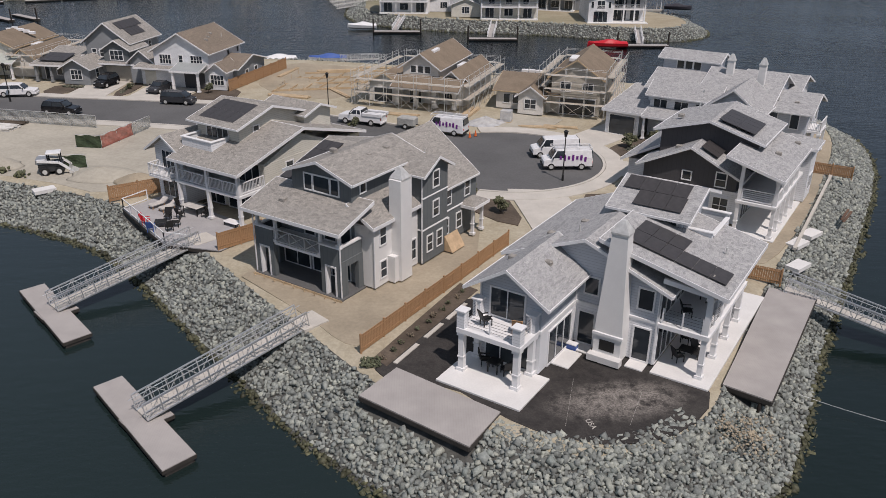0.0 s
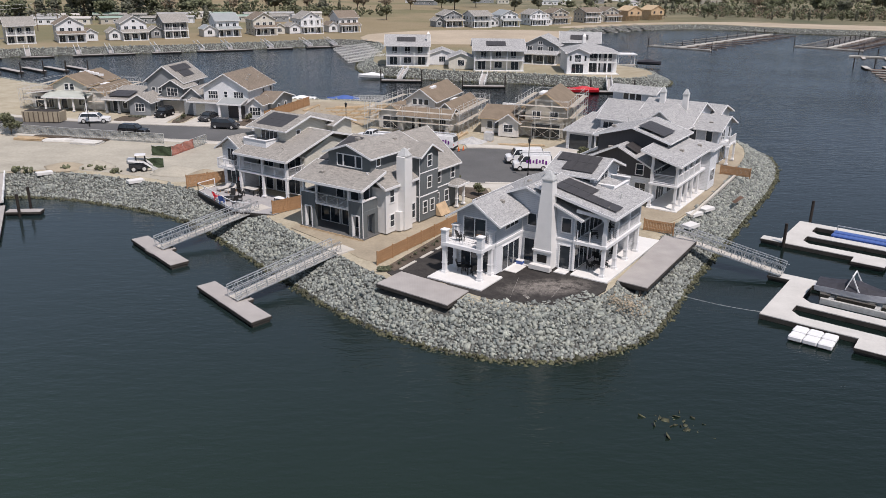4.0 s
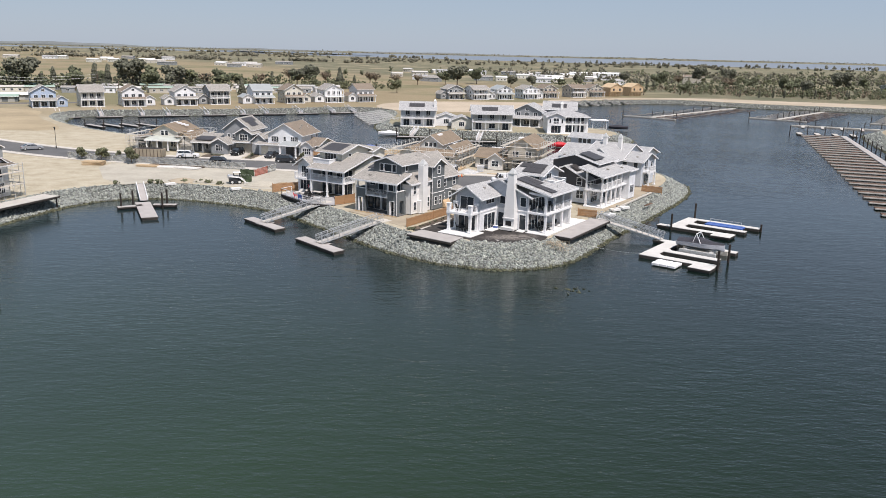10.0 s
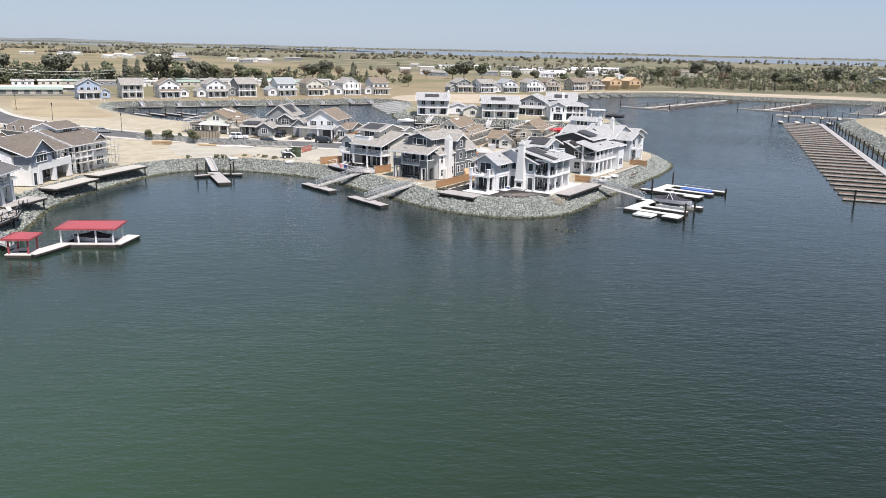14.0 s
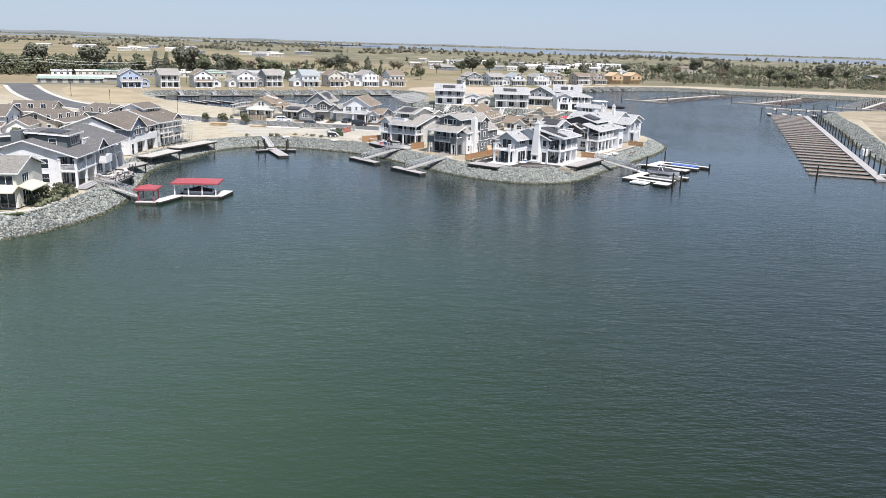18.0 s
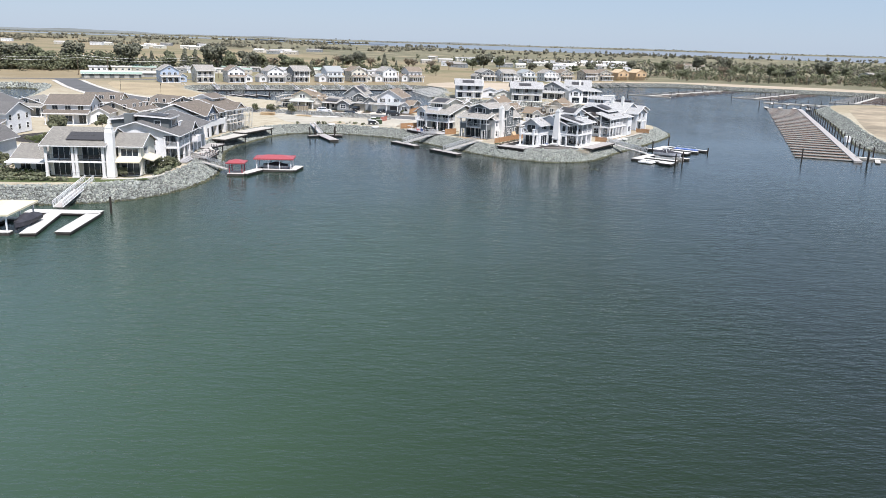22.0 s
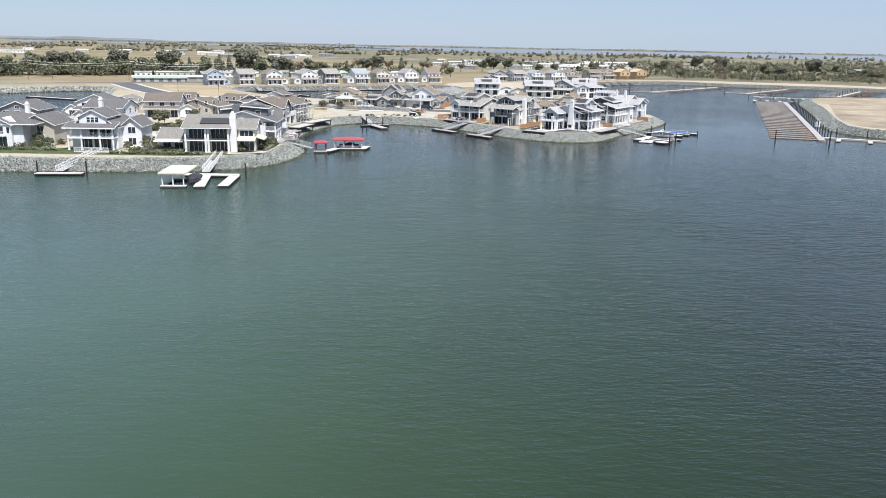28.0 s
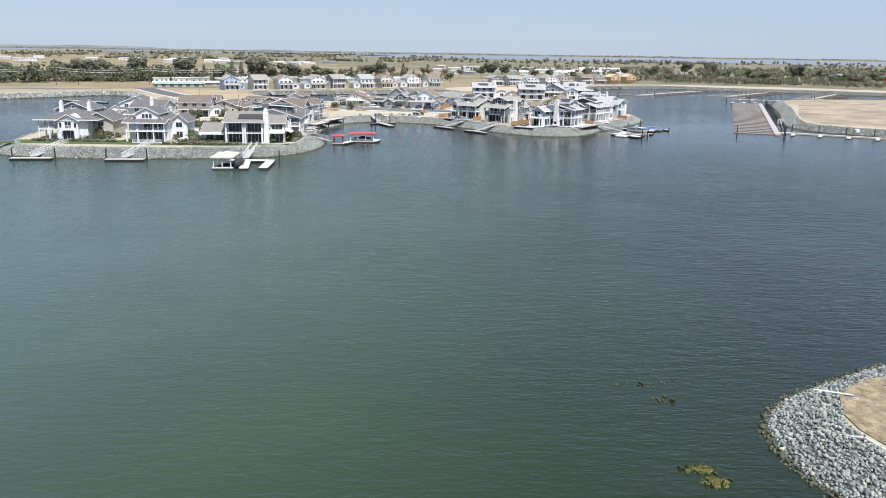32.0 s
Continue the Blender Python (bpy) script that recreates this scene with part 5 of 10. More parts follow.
def deck_house():
    e = house_at("house", -21.8, 71.2, -34.5, "cream-white house with a long balcony, roof deck and flat solar panels")
    walls(e, -0.4, 0, 3.1, 8, 0, 4.95, "lap_white", "y", 1.15)
    gable_roof(e, -0.4, 0, 3.1, 8, 4.95, 1.15, "y", over=0.7, ends=0.6)
    walls(e, 3.1, 2.0, 10.9, 14.6, 0, 4.6, "lap_cream")
    walls(e, 3.12, 2.0, 10.88, 11.0, 4.6, 4.61, "lap_cream", "x", 1.75)
    shed_roof(e, 3.0, -1.5, 11.4, 6.5, 4.62, 6.78, "y")
    shed_roof(e, 0.6, 6.5, 11.4, 15.0, 6.78, 4.6, "y")
    shed_roof(e, 0.6, 4.0, 3.1, 6.5, 6.1, 6.78, "y")
    box_part(e, "balcony_floor", (3.12, -1.05, 2.5, 11.0, 2.0, 2.74), "white")
    for x in (3.5, 7.15, 10.8):
        column(e, x, -0.9, 0, 4.62, 0.27)
    for a, b in ((3.7, 6.95), (7.35, 10.6)):
        railing(e, (a, -0.9), (b, -0.9), 2.74, 1.0, "pickets")
    railing(e, (10.85, -0.7), (10.85, 1.9), 2.74, 1.0, "pickets")
    beam_part(e, (3.2, -0.9, 4.72), (11.0, -0.9, 4.72), 0.2, 0.26)
    box_part(e, "balcony_floor", (-0.1, -1.2, 2.45, 2.7, 0, 2.65), "white")
    railing(e, (-0.05, -1.15), (2.65, -1.15), 2.65, 1.0, "pickets")
    railing(e, (-0.05, -1.1), (-0.05, 0), 2.65, 1.0, "pickets")
    railing(e, (2.65, -1.1), (2.65, 0), 2.65, 1.0, "pickets")
    openings(e, [("y-", 1.3, 0, 2.75, 1.5, 1.9, 3, 1), ("y-", 1.3, 0, 0.5, 2.2, 1.7, 3, 1), ("y-", 4.6, 2, 0.06, 2.2, 2.2, 2, 1), ("y-", 8.3, 2, 0.06, 4.0, 2.2, 4, 1), ("y-", 4.7, 2, 2.8, 2.4, 1.7, 3, 1), ("y-", 8.6, 2, 2.8, 3.4, 1.7, 4, 1), ("x+", 10.9, 5, 3.0, 0.8, 1.2, 1, 2), ("x+", 10.9, 8, 0.9, 0.8, 1.2, 1, 2), ("x-", -0.4, 3, 3.0, 0.8, 1.2, 1, 2), ("x-", -0.4, 5, 0.9, 0.8, 1.2, 1, 2)])
    # upper room and sun deck
    walls(e, 2.5, 2.6, 7.6, 9.8, 5.0, 7.25, "lap_cream", "x", 1.05)
    gable_roof(e, 2.5, 2.6, 7.6, 9.8, 7.25, 1.05, "x", over=0.7, ends=0.6)
    walls(e, 3.4, 9.8, 8.4, 13.4, 4.6, 6.9, "lap_cream", "x", 0.6)
    gable_roof(e, 3.4, 9.8, 8.4, 13.4, 6.9, 0.6, "x", over=0.4, ends=0.5)
    openings(e, [("y-", 5.0, 2.6, 5.5, 2.6, 1.55, 4, 1), ("x+", 7.6, 4.6, 6.0, 0.6, 0.9, 1, 2)])
    panels(e, (2.6, 2.75, 7.33), (1, 0, 0), (0, 1, 0.292), 4, 2, 1.05, 1.6)
    for c in ((2.7, 0.55, 4.9, 6.4, 0.7, 6.1), (2.7, 0.7, 4.9, 2.85, 2.6, 6.1), (6.25, 0.7, 4.9, 6.4, 2.6, 6.1)):
        box_part(e, "parapet", c, "lap_white")
    for c in ((2.62, 0.47, 6.1, 6.48, 0.78, 6.18), (2.62, 0.78, 6.1, 2.93, 2.6, 6.18), (6.17, 0.78, 6.1, 6.48, 2.6, 6.18)):
        box_part(e, "parapet_cap", c, "white")
    box_part(e, "sun_deck", (2.85, 0.7, 4.7, 6.25, 2.58, 5.45), "dock")
    vents(e, [(1.6, 5.0, 6.3), (9.5, 4.0, 6.15), (9.0, 10.0, 5.9), (8.4, 1.2, 5.4)])
    return e


def charcoal_house():
    e = house_at("house", 28.1, 65.5, -34.5, "charcoal and white house with stepped gables and a two-level gallery")
    walls(e, -8.2, -0.58, 0.2, 14, 0, 2.75, "lap_white")
    walls(e, -8.2, -0.6, -0.2, 13.0, 2.77, 4.1, "batten_dark", "y", 1.95)
    gable_roof(e, -8.2, -0.6, -0.2, 8.0, 4.1, 1.95, "y", "shingle_pale", over=0.6, ends=0.5)
    walls(e, -7.8, 2.0, 0.5, 9.6, 4.0, 6.6, "batten_dark", "y", 1.2)
    gable_roof(e, -7.8, 2.0, 0.5, 9.6, 6.6, 1.2, "y", "shingle_pale", over=0.6, ends=0.5)
    panels(e, (-3.6, -0.4, 6.1), (0, 1, 0), (1, 0, -0.5), 4, 1, 1.0, 1.65)
    panels(e, (-3.1, 2.2, 7.98), (0, 1, 0), (1, 0, -0.29), 4, 2, 1.0, 1.6)
    box_part(e, "gallery_floor", (0.21, -2.3, 2.55, 3.45, 8.6, 2.8), "white")
    for y in (-2.05, 0.0, 2.05, 4.1, 6.4):
        column(e, 3.25, y, 0, 4.9, 0.27)
    column(e, 0.45, -2.05, 0, 5.9, 0.27)
    for a, b in ((-1.85, -0.2), (0.2, 1.85), (2.25, 3.9), (4.3, 6.2)):
        railing(e, (3.3, a), (3.3, b), 2.8, 1.0, "pickets")
    railing(e, (0.65, -2.1), (3.1, -2.1), 2.8, 1.0, "bars")
    beam_part(e, (3.3, -2.2, 5.0), (3.3, 8.6, 5.0), 0.2, 0.28)
    shed_roof(e, -0.9, -2.6, 3.75, 9.4, 6.3, 4.95, "x", "shingle_pale")
    openings(e, [("y-", -1.5, -0.6, 3.1, 0.8, 1.15, 1, 2), ("y-", -1.3, -0.58, 0.8, 1.2, 1.3, 2, 2), ("y-", -4.0, -0.58, 0.8, 1.2, 1.3, 2, 2), ("y-", -4.4, -0.6, 3.2, 0.7, 0.7, 1, 1), ("x+", 0.2, 2.0, 0.06, 2.6, 2.2, 3, 1), ("x+", 0.2, 6.0, 0.06, 2.6, 2.2, 3, 1), ("x+", 0.2, 10.0, 0.06, 2.6, 2.2, 3, 1), ("x+", -0.2, 2.0, 2.9, 2.0, 1.1, 3, 1), ("x+", 0.5, 3.0, 5.75, 0.9, 0.75, 2, 1), ("x+", 0.5, 7.4, 5.75, 1.8, 0.75, 3, 1)])
    box_part(e, "porch_slab", (0.21, -2.5, -0.2, 3.7, 8.6, -0.01), "slab")
    box_part(e, "trim_band", (-8.26, -0.66, 2.68, 0.26, -0.5, 2.82), "white")
    walls(e, 0.22, 8.65, 3.9, 11.6, 0, 4.9, "lap_white")
    hip_roof(e, 0.22, 8.65, 3.9, 11.6, 4.9, 0.7, "shingle_pale", 0.4)
    window(e, "x+", 3.9, 10.1, 1.0, 1.6, 1.3, 3, 1)
    walls(e, -11.0, 3.4, -8.22, 13, 0, 2.9, "lap_white")
    shed_roof(e, -11.6, 2.8, -8.0, 13.4, 2.8, 4.7, "x", "shingle_pale")
    vents(e, [(-5.8, 0.9, 5.5), (-7.0, 4.6, 7.3), (-6.2, 7.3, 7.6), (2.6, 8.0, 5.5), (2.0, 3.0, 5.7)])
    return e


def lilac_house():
    e = house_at("house", 45.8, 90.4, -34.5, "pale lilac house with pale shingle roofs and two white chimneys")
    blocks(e, [
        (-11.0, -8.0, -3.5, 4.0, 0, 5.0, "lap_lilac", "x", 2.3, 0.5, 0.5),
        (-17.4, -5.6, -10.6, 2.0, 0, 5.0, "lap_white", "x", 1.5, 0.5, 0.5),
        (-16.2, -8.5, -9.0, -4.6, 0, 4.9, "lap_white", "x", 1.1, 0.5, 0.5),
        (-17.5, -1.2, -11.2, 2.6, 5.2, 7.75, "lap_lilac", "x", 0.7, 0.4, 0.6),
        (-8.9, -12.8, -3.3, -6.0, 0, 5.2, "lap_lilac", "y", 2.1, 0.45, 0.5),
        (-4.4, -7.7, 0.5, -0.4, 0, 4.8, "lap_lilac", "x", 1.3, 0.6, 0.6),
        (-8.4, 1.2, -2.5, 9.6, 0, 4.8, "lap_white", "x", 1.3, 0.6, 0.6),
    ], "shingle_pale")
    chimney(e, -9.6, -3.4, -8.7, -2.5, 4, 8.5, 0.7, 0.7)
    chimney(e, -5.8, -5.0, -4.9, -4.1, 4, 8.7, 0.7, 0.7)
    walls(e, -20.7, -10.2, -16.7, -0.2, 0, 2.7, "lap_white")
    shed_roof(e, -21.1, -10.7, -16.4, 0.2, 2.7, 3.8, "y", "shingle_pale")
    shed_roof(e, -16.3, -10.8, -9.0, -8.4, 2.6, 3.3, "y", "shingle_pale")
    for x in (-16.0, -12.6, -9.3):
        column(e, x, -10.5, 0, 2.6, 0.24)
    window(e, "y-", -18.7, -10.2, 0.02, 3.0, 2.2, 1, 1, "garage_opening")
    openings(e, [("y-", -15.0, -8.5, 3.1, 1.5, 1.2, 2, 1), ("y-", -12.6, -8.5, 3.1, 1.5, 1.2, 2, 1), ("y-", -10.2, -8.5, 3.1, 1.5, 1.2, 2, 1), ("y-", -13.4, -8.5, 0.06, 1.0, 2.1, 1, 1), ("y-", -15.4, -1.2, 6.65, 0.8, 0.9, 1, 1), ("y-", -14.4, -1.2, 6.65, 0.8, 0.9, 1, 1), ("y-", -13.4, -1.2, 6.65, 0.8, 0.9, 1, 1), ("y-", -2.9, -7.7, 3.0, 0.8, 1.5, 1, 1), ("y-", -0.7, -7.7, 3.0, 0.8, 1.5, 1, 1), ("y-", -1.4, -7.7, 0.8, 1.0, 1.3, 1, 2), ("x+", 0.5, -5.2, 3.0, 1.6, 2.0, 2, 1), ("x+", 0.5, -2.0, 3.0, 0.9, 1.4, 1, 1), ("x+", 0.5, -4.6, 0.06, 2.4, 2.2, 3, 1), ("y-", -6.1, -12.8, 0.8, 1.4, 1.3, 2, 2), ("x+", -2.5, 5.0, 0.8, 1.2, 1.4, 2, 1), ("x+", -2.5, 5.0, 3.1, 1.2, 1.3, 2, 1)])
    box_part(e, "balcony_floor", (0.5, -6.8, 2.55, 1.9, -3.2, 2.8), "white")
    railing(e, (1.8, -6.7), (1.8, -3.3), 2.8, 1.0, "pickets")
    railing(e, (0.55, -6.7), (1.8, -6.7), 2.8, 1.0, "pickets")
    for y in (-6.7, -3.3):
        column(e, 1.75, y, 0, 2.56, 0.25)
    vents(e, [(-15, -7.6, 5.35), (-12.5, -7.6, 5.35), (-10.5, -7.6, 5.4), (-15, -0.8, 7.75), (-12.6, -0.6, 7.8), (-2.8, -6.4, 5.4), (-1, -6.2, 5.45), (-7.6, -5.5, 6.1)])
    return e


white_point_house()
slate_house()
deck_house()
charcoal_house()
lilac_house()


SPLIT_RAILS.clear()


# ---- houses across the street, on the second island, in the far rows and on the western point ----
def porch(e, x0, x1, y0, y1, z, mat="white", n=3, roof=None, rise=0.6, two=False, h2=2.5):
    """An open porch in front of a wall: slab, posts, beam, and a roof or an upper gallery."""
    for k in range(n):
        x = x0 + 0.2 + (x1 - x0 - 0.4) * k / (n - 1)
        column(e, x, y0 + 0.15, 0, z + (h2 if two else 0), 0.22, mat)
    box_part(e, "porch_slab", (x0, y0 - 0.1, -0.2, x1, y1, 0.02), "slab")
    if two:
        box_part(e, "gallery_floor", (x0, y0, z - 0.15, x1, y1 - 0.02, z + 0.12), "white")
        for k in range(n - 1):
            a = x0 + 0.35 + (x1 - x0 - 0.4) * k / (n - 1)
            b = x0 + 0.05 + (x1 - x0 - 0.4) * (k + 1) / (n - 1)
            railing(e, (a, y0 + 0.15), (b, y0 + 0.15), z + 0.12, 1.0, "pickets")
        beam_part(e, (x0, y0 + 0.15, z + h2), (x1, y0 + 0.15, z + h2), 0.2, 0.28)
    else:
        beam_part(e, (x0, y0 + 0.15, z), (x1, y0 + 0.15, z), 0.2, 0.25)
        if roof:
            shed_roof(e, x0 - 0.3, y0 - 0.5, x1 + 0.3, y1, z + 0.12, z + 0.12 + rise, "y", roof)


def gable_villa(x, y, deg, w, d, wall, roof, label, group="", axis="y", porch_mat=None, wing=0, two=False, tall=5.2, rise=2.2, sun=0, stack=False):
    """A two-storey lot house: main block, front porch or gallery, one-storey wing, windows."""
    e = house_at("house", x, y, deg, label, "house", group)
    h = 2.0
    walls(e, -w / 2, h, w / 2, d, 0, tall, wall, axis, rise)
    if two:
        gable_roof(e, -w / 2, -0.6 if axis == "x" else h, w / 2, d, tall, rise, axis, roof, 0.5, 0.5)
    else:
        gable_roof(e, -w / 2, h, w / 2, d, tall, rise, axis, roof, 0.5, 0.5)
    porch(e, -w / 2, w / 2, -0.4, h, 2.6, "white", 4 if w > 8 else 3, roof, 0.7, two, tall - 2.7)
    c = w / 3
    for k in (-1, 0, 1):
        window(e, "y-", k * c, h, 0.05 if k else 0.5, 1.9, 2.1 if k else 1.5, 2, 1)
        window(e, "y-", k * c * 0.9, h, 3.1, 1.3, 1.5 if not two else 1.8, 2, 1)
    if axis == "y":
        window(e, "y-", 0, h, tall + 0.25, 1.0, 0.75, 2, 1)
    for k in range(3):
        yy = h + (d - h) * (k + 0.5) / 3
        for z in (0.9, 3.2):
            window(e, "x+", w / 2, yy, z, 0.9, 1.2, 1, 2)
            window(e, "x-", -w / 2, yy, z, 0.9, 1.2, 1, 2)
    if wing:
        x0, x1 = (w / 2, w / 2 + abs(wing)) if wing > 0 else (-w / 2 - abs(wing), -w / 2)
        walls(e, x0, h + 1.0, x1, d - 1.5, 0, 2.7, wall, "y", 1.3)
        gable_roof(e, x0, h + 1.0, x1, d - 1.5, 2.7, 1.3, "y", roof, 0.4, 0.4)
        window(e, "y-", (x0 + x1) / 2, h + 1.0, 0.8, 1.6, 1.4, 3, 1)
    if sun and axis == "x":
        s = rise / ((d - (-0.6 if two else h)) / 2)
        panels(e, (-w / 4, 1.4 if two else 3.0, tall + 0.18 + s * (2.0 if two else 1.0)), (1, 0, 0), (0, 1, s), 5, 2, 1.0, 1.3)
    if stack:
        chimney(e, w / 2 - 0.6, h - 0.6, w / 2 + 0.4, h + 0.4, 0, tall + rise + 0.5, 0.8, 0.8)
    vents(e, [(-w / 4, d * 0.6, tall + rise * 0.45), (w / 4, d * 0.55, tall + rise * 0.45)])
    return e


ROW = [(-144.5, 236.6, "lap_sky", "shingle", "y", 4.0, "pale blue gabled house of the far row"), (-130.5, 246.5, "lap_cream", "shingle", "x", 0, "cream house of the far row"), (-116.5, 252.5, "lap_white", "shingle_brown", "y", 4.2, "white gabled house of the far row"), (-99.0, 263.0, "lap_white", "shingle", "y", -4.0, "white gabled house of the far row"), (-88.0, 273.5, "lap_grey", "shingle", "x", -4.0, "grey house of the far row"), (-71.0, 282.0, "lap_white", "metal_roof", "x", -4.4, "white house with a pale metal roof in the far row"), (-59.0, 290.5, "lap_cream", "shingle_brown", "y", 4.2, "cream gabled house of the far row"), (-42.5, 300.5, "lap_white", "shingle", "y", -4.4, "white house of the far row"), (-28.5, 309.5, "lap_white", "shingle_brown", "x", -4.0, "white house at the end of the far row")]
for k, (x, y, wall, roof, axis, wing, lab) in enumerate(ROW):
    gable_villa(x, y, 31, 8.6, 11, wall, roof, lab, "houses of the far row", axis, None, wing, k % 3 == 1, 5.7, 2.4)
FAR = [(15.0, 346.0, "lap_grey", "shingle", "y"), (27.5, 346.0, "lap_white", "shingle", "x"), (41.2, 353, "lap_white", "metal_roof", "y"), (56.0, 363.0, "lap_white", "shingle", "y"), (68.6, 376, "lap_tan", "shingle_brown", "y"), (86.2, 388.5, "lap_tan", "shingle_brown", "x"), (98.8, 397.5, "lap_tan", "shingle_brown", "y")]
for k, (x, y, wall, roof, axis) in enumerate(FAR):
    gable_villa(x, y, 23, 9.0, 11, wall, roof, {"lap_grey": "grey gabled house on the far shore", "lap_tan": "tan house with brown roof on the far shore"}.get(wall, "white house on the far shore"), "houses on the far shore", axis, None, 4.0 if k % 2 else -3.5, k % 2 == 1, 5.0, 2.0)


def framed_house(x, y, deg, w=9.5, d=10):
    """A house shell in raw sheathing: open studs below, bare rafters above."""
    e = house_at("house_shell", x, y, deg, "unfinished house of raw orange sheathing and studs", "house", "unfinished houses")
    part("wall", Mesh().box(-w / 2, 1.5, 2.6, w / 2, d, 5.2).box(-w / 2, 3.0, 0, w / 2, d, 2.6), "osb", e)
    m = Mesh()
    for k in range(9):
        xx = -w / 2 + 0.1 + (w - 0.2) * k / 8
        m.box(xx - 0.06, 1.5, 0, xx + 0.06, 1.65, 2.6)
    part("studs", m, "lumber", e)
    walls(e, -w / 2, 1.6, w / 2, d - 0.1, 5.2, 5.21, "osb", "y", 2.2)
    gable_roof(e, -w / 2, 1.5, w / 2, d, 5.2, 2.2, "y", "lumber", 0.4, 0.3, trim="lumber")
    for k in (-1, 1):
        window(e, "y-", k * w / 4, 1.5, 3.3, 1.3, 1.3, 1, 1, "window_opening", 0.06, "lumber")
    return e


framed_house(112.6, 405.5, 28)
framed_house(127.4, 415.5, 28)

# second island
gable_villa(-3.0, 196.0, 0, 11.5, 12, "lap_white", "shingle_pale", "white gallery house with solar roof and chimney", "island houses", "x", None, 7.5, True, 5.3, 2.3, 1, True)
gable_villa(21.0, 187.0, -1, 13.0, 12, "lap_cream", "shingle_pale", "cream house with twin gables and solar roof", "island houses", "x", None, -6.5, True, 5.2, 2.3, 1)
gable_villa(33.5, 203, -20, 10.0, 12, "lap_grey", "shingle_pale", "grey house behind the island front", "island houses", "y", None, 4.5, False, 5.0, 2.4)
gable_villa(45.5, 206, -10, 11.0, 13, "lap_grey", "shingle_pale", "grey house with solar roof behind the island front", "island houses", "x", None, 0, False, 5.6, 2.4, 1)
e = house_at("house", 44.8, 184.2, -2, "white gallery house with a gabled bay and low hipped roof", "house", "island houses")
walls(e, -6.6, 2.2, 6.4, 12, 0, 5.0, "lap_white")
hip_roof(e, -6.6, -0.2, 6.4, 12, 5.0, 1.9, "shingle_pale", 0.5)
walls(e, -6.6, -1.4, -1.2, 4, 0, 5.0, "lap_white", "y", 1.2)
gable_roof(e, -6.6, -1.4, -1.2, 4, 5.0, 1.2, "y", "shingle_pale", 0.5, 0.5)
box_part(e, "gallery_floor", (-1.1, -0.1, 2.5, 6.4, 2.2, 2.75), "white")
for x in (-0.9, 1.5, 3.9, 6.2):
    column(e, x, 0.1, 0, 5.0, 0.3)
for x in (-0.7, 1.7, 4.1):
    railing(e, (x, 0.05), (x + 2.0, 0.05), 2.75, 1.0, "pickets")
openings(e, [("y-", -3.9, -1.4, 2.9, 1.6, 1.7, 2, 1), ("y-", -3.9, -1.4, 0.05, 3.0, 2.2, 3, 1), ("y-", -5.8, -1.4, 3.1, 0.5, 1.3, 1, 1), ("y-", -2.0, -1.4, 3.1, 0.5, 1.3, 1, 1), ("y-", 1.0, 2.2, 0.05, 3.0, 2.2, 3, 1), ("y-", 4.4, 2.2, 0.05, 2.0, 2.2, 2, 1), ("y-", 1.0, 2.2, 2.85, 3.0, 1.9, 3, 1), ("y-", 4.4, 2.2, 2.85, 2.0, 1.9, 2, 1), ("x+", 6.4, 6, 3.0, 1.0, 1.3, 1, 1)])
box_part(e, "balcony_floor", (-5.0, -2.3, 2.5, -2.8, -1.4, 2.7), "white")
railing(e, (-4.9, -2.2), (-2.9, -2.2), 2.7, 1.0, "pickets")
chimney(e, -1.6, 8.0, -0.6, 9.0, 5, 8.4, 0.8, 0.8)
box_part(e, "porch_slab", (-6.8, -2.4, -0.2, 6.6, 2.2, 0.02), "slab")


def steel_carport(x, y, deg):
    e = thing("boat_shelter", pose(x, y, 0, 0, 0, deg), "white boat shelter with a flat roof on posts", "boathouse")
    for px in (0, 5):
        for py in (0, 4):
            part("post", Mesh().box(px - 0.1, py - 0.1, -1, px + 0.1, py + 0.1, 3.2), "white", e)
    part("roof", Mesh().slab([(-0.6, -0.6, 3.5), (5.6, -0.6, 3.5), (5.6, 4.6, 3.5), (-0.6, 4.6, 3.5)], 0.28), "white", e)
    part("deck", Mesh().box(-0.6, -0.8, 0.0, 5.6, 0.2, 0.5), "whitedeck", e)
    return e


steel_carport(60.5, 221.5, 0)


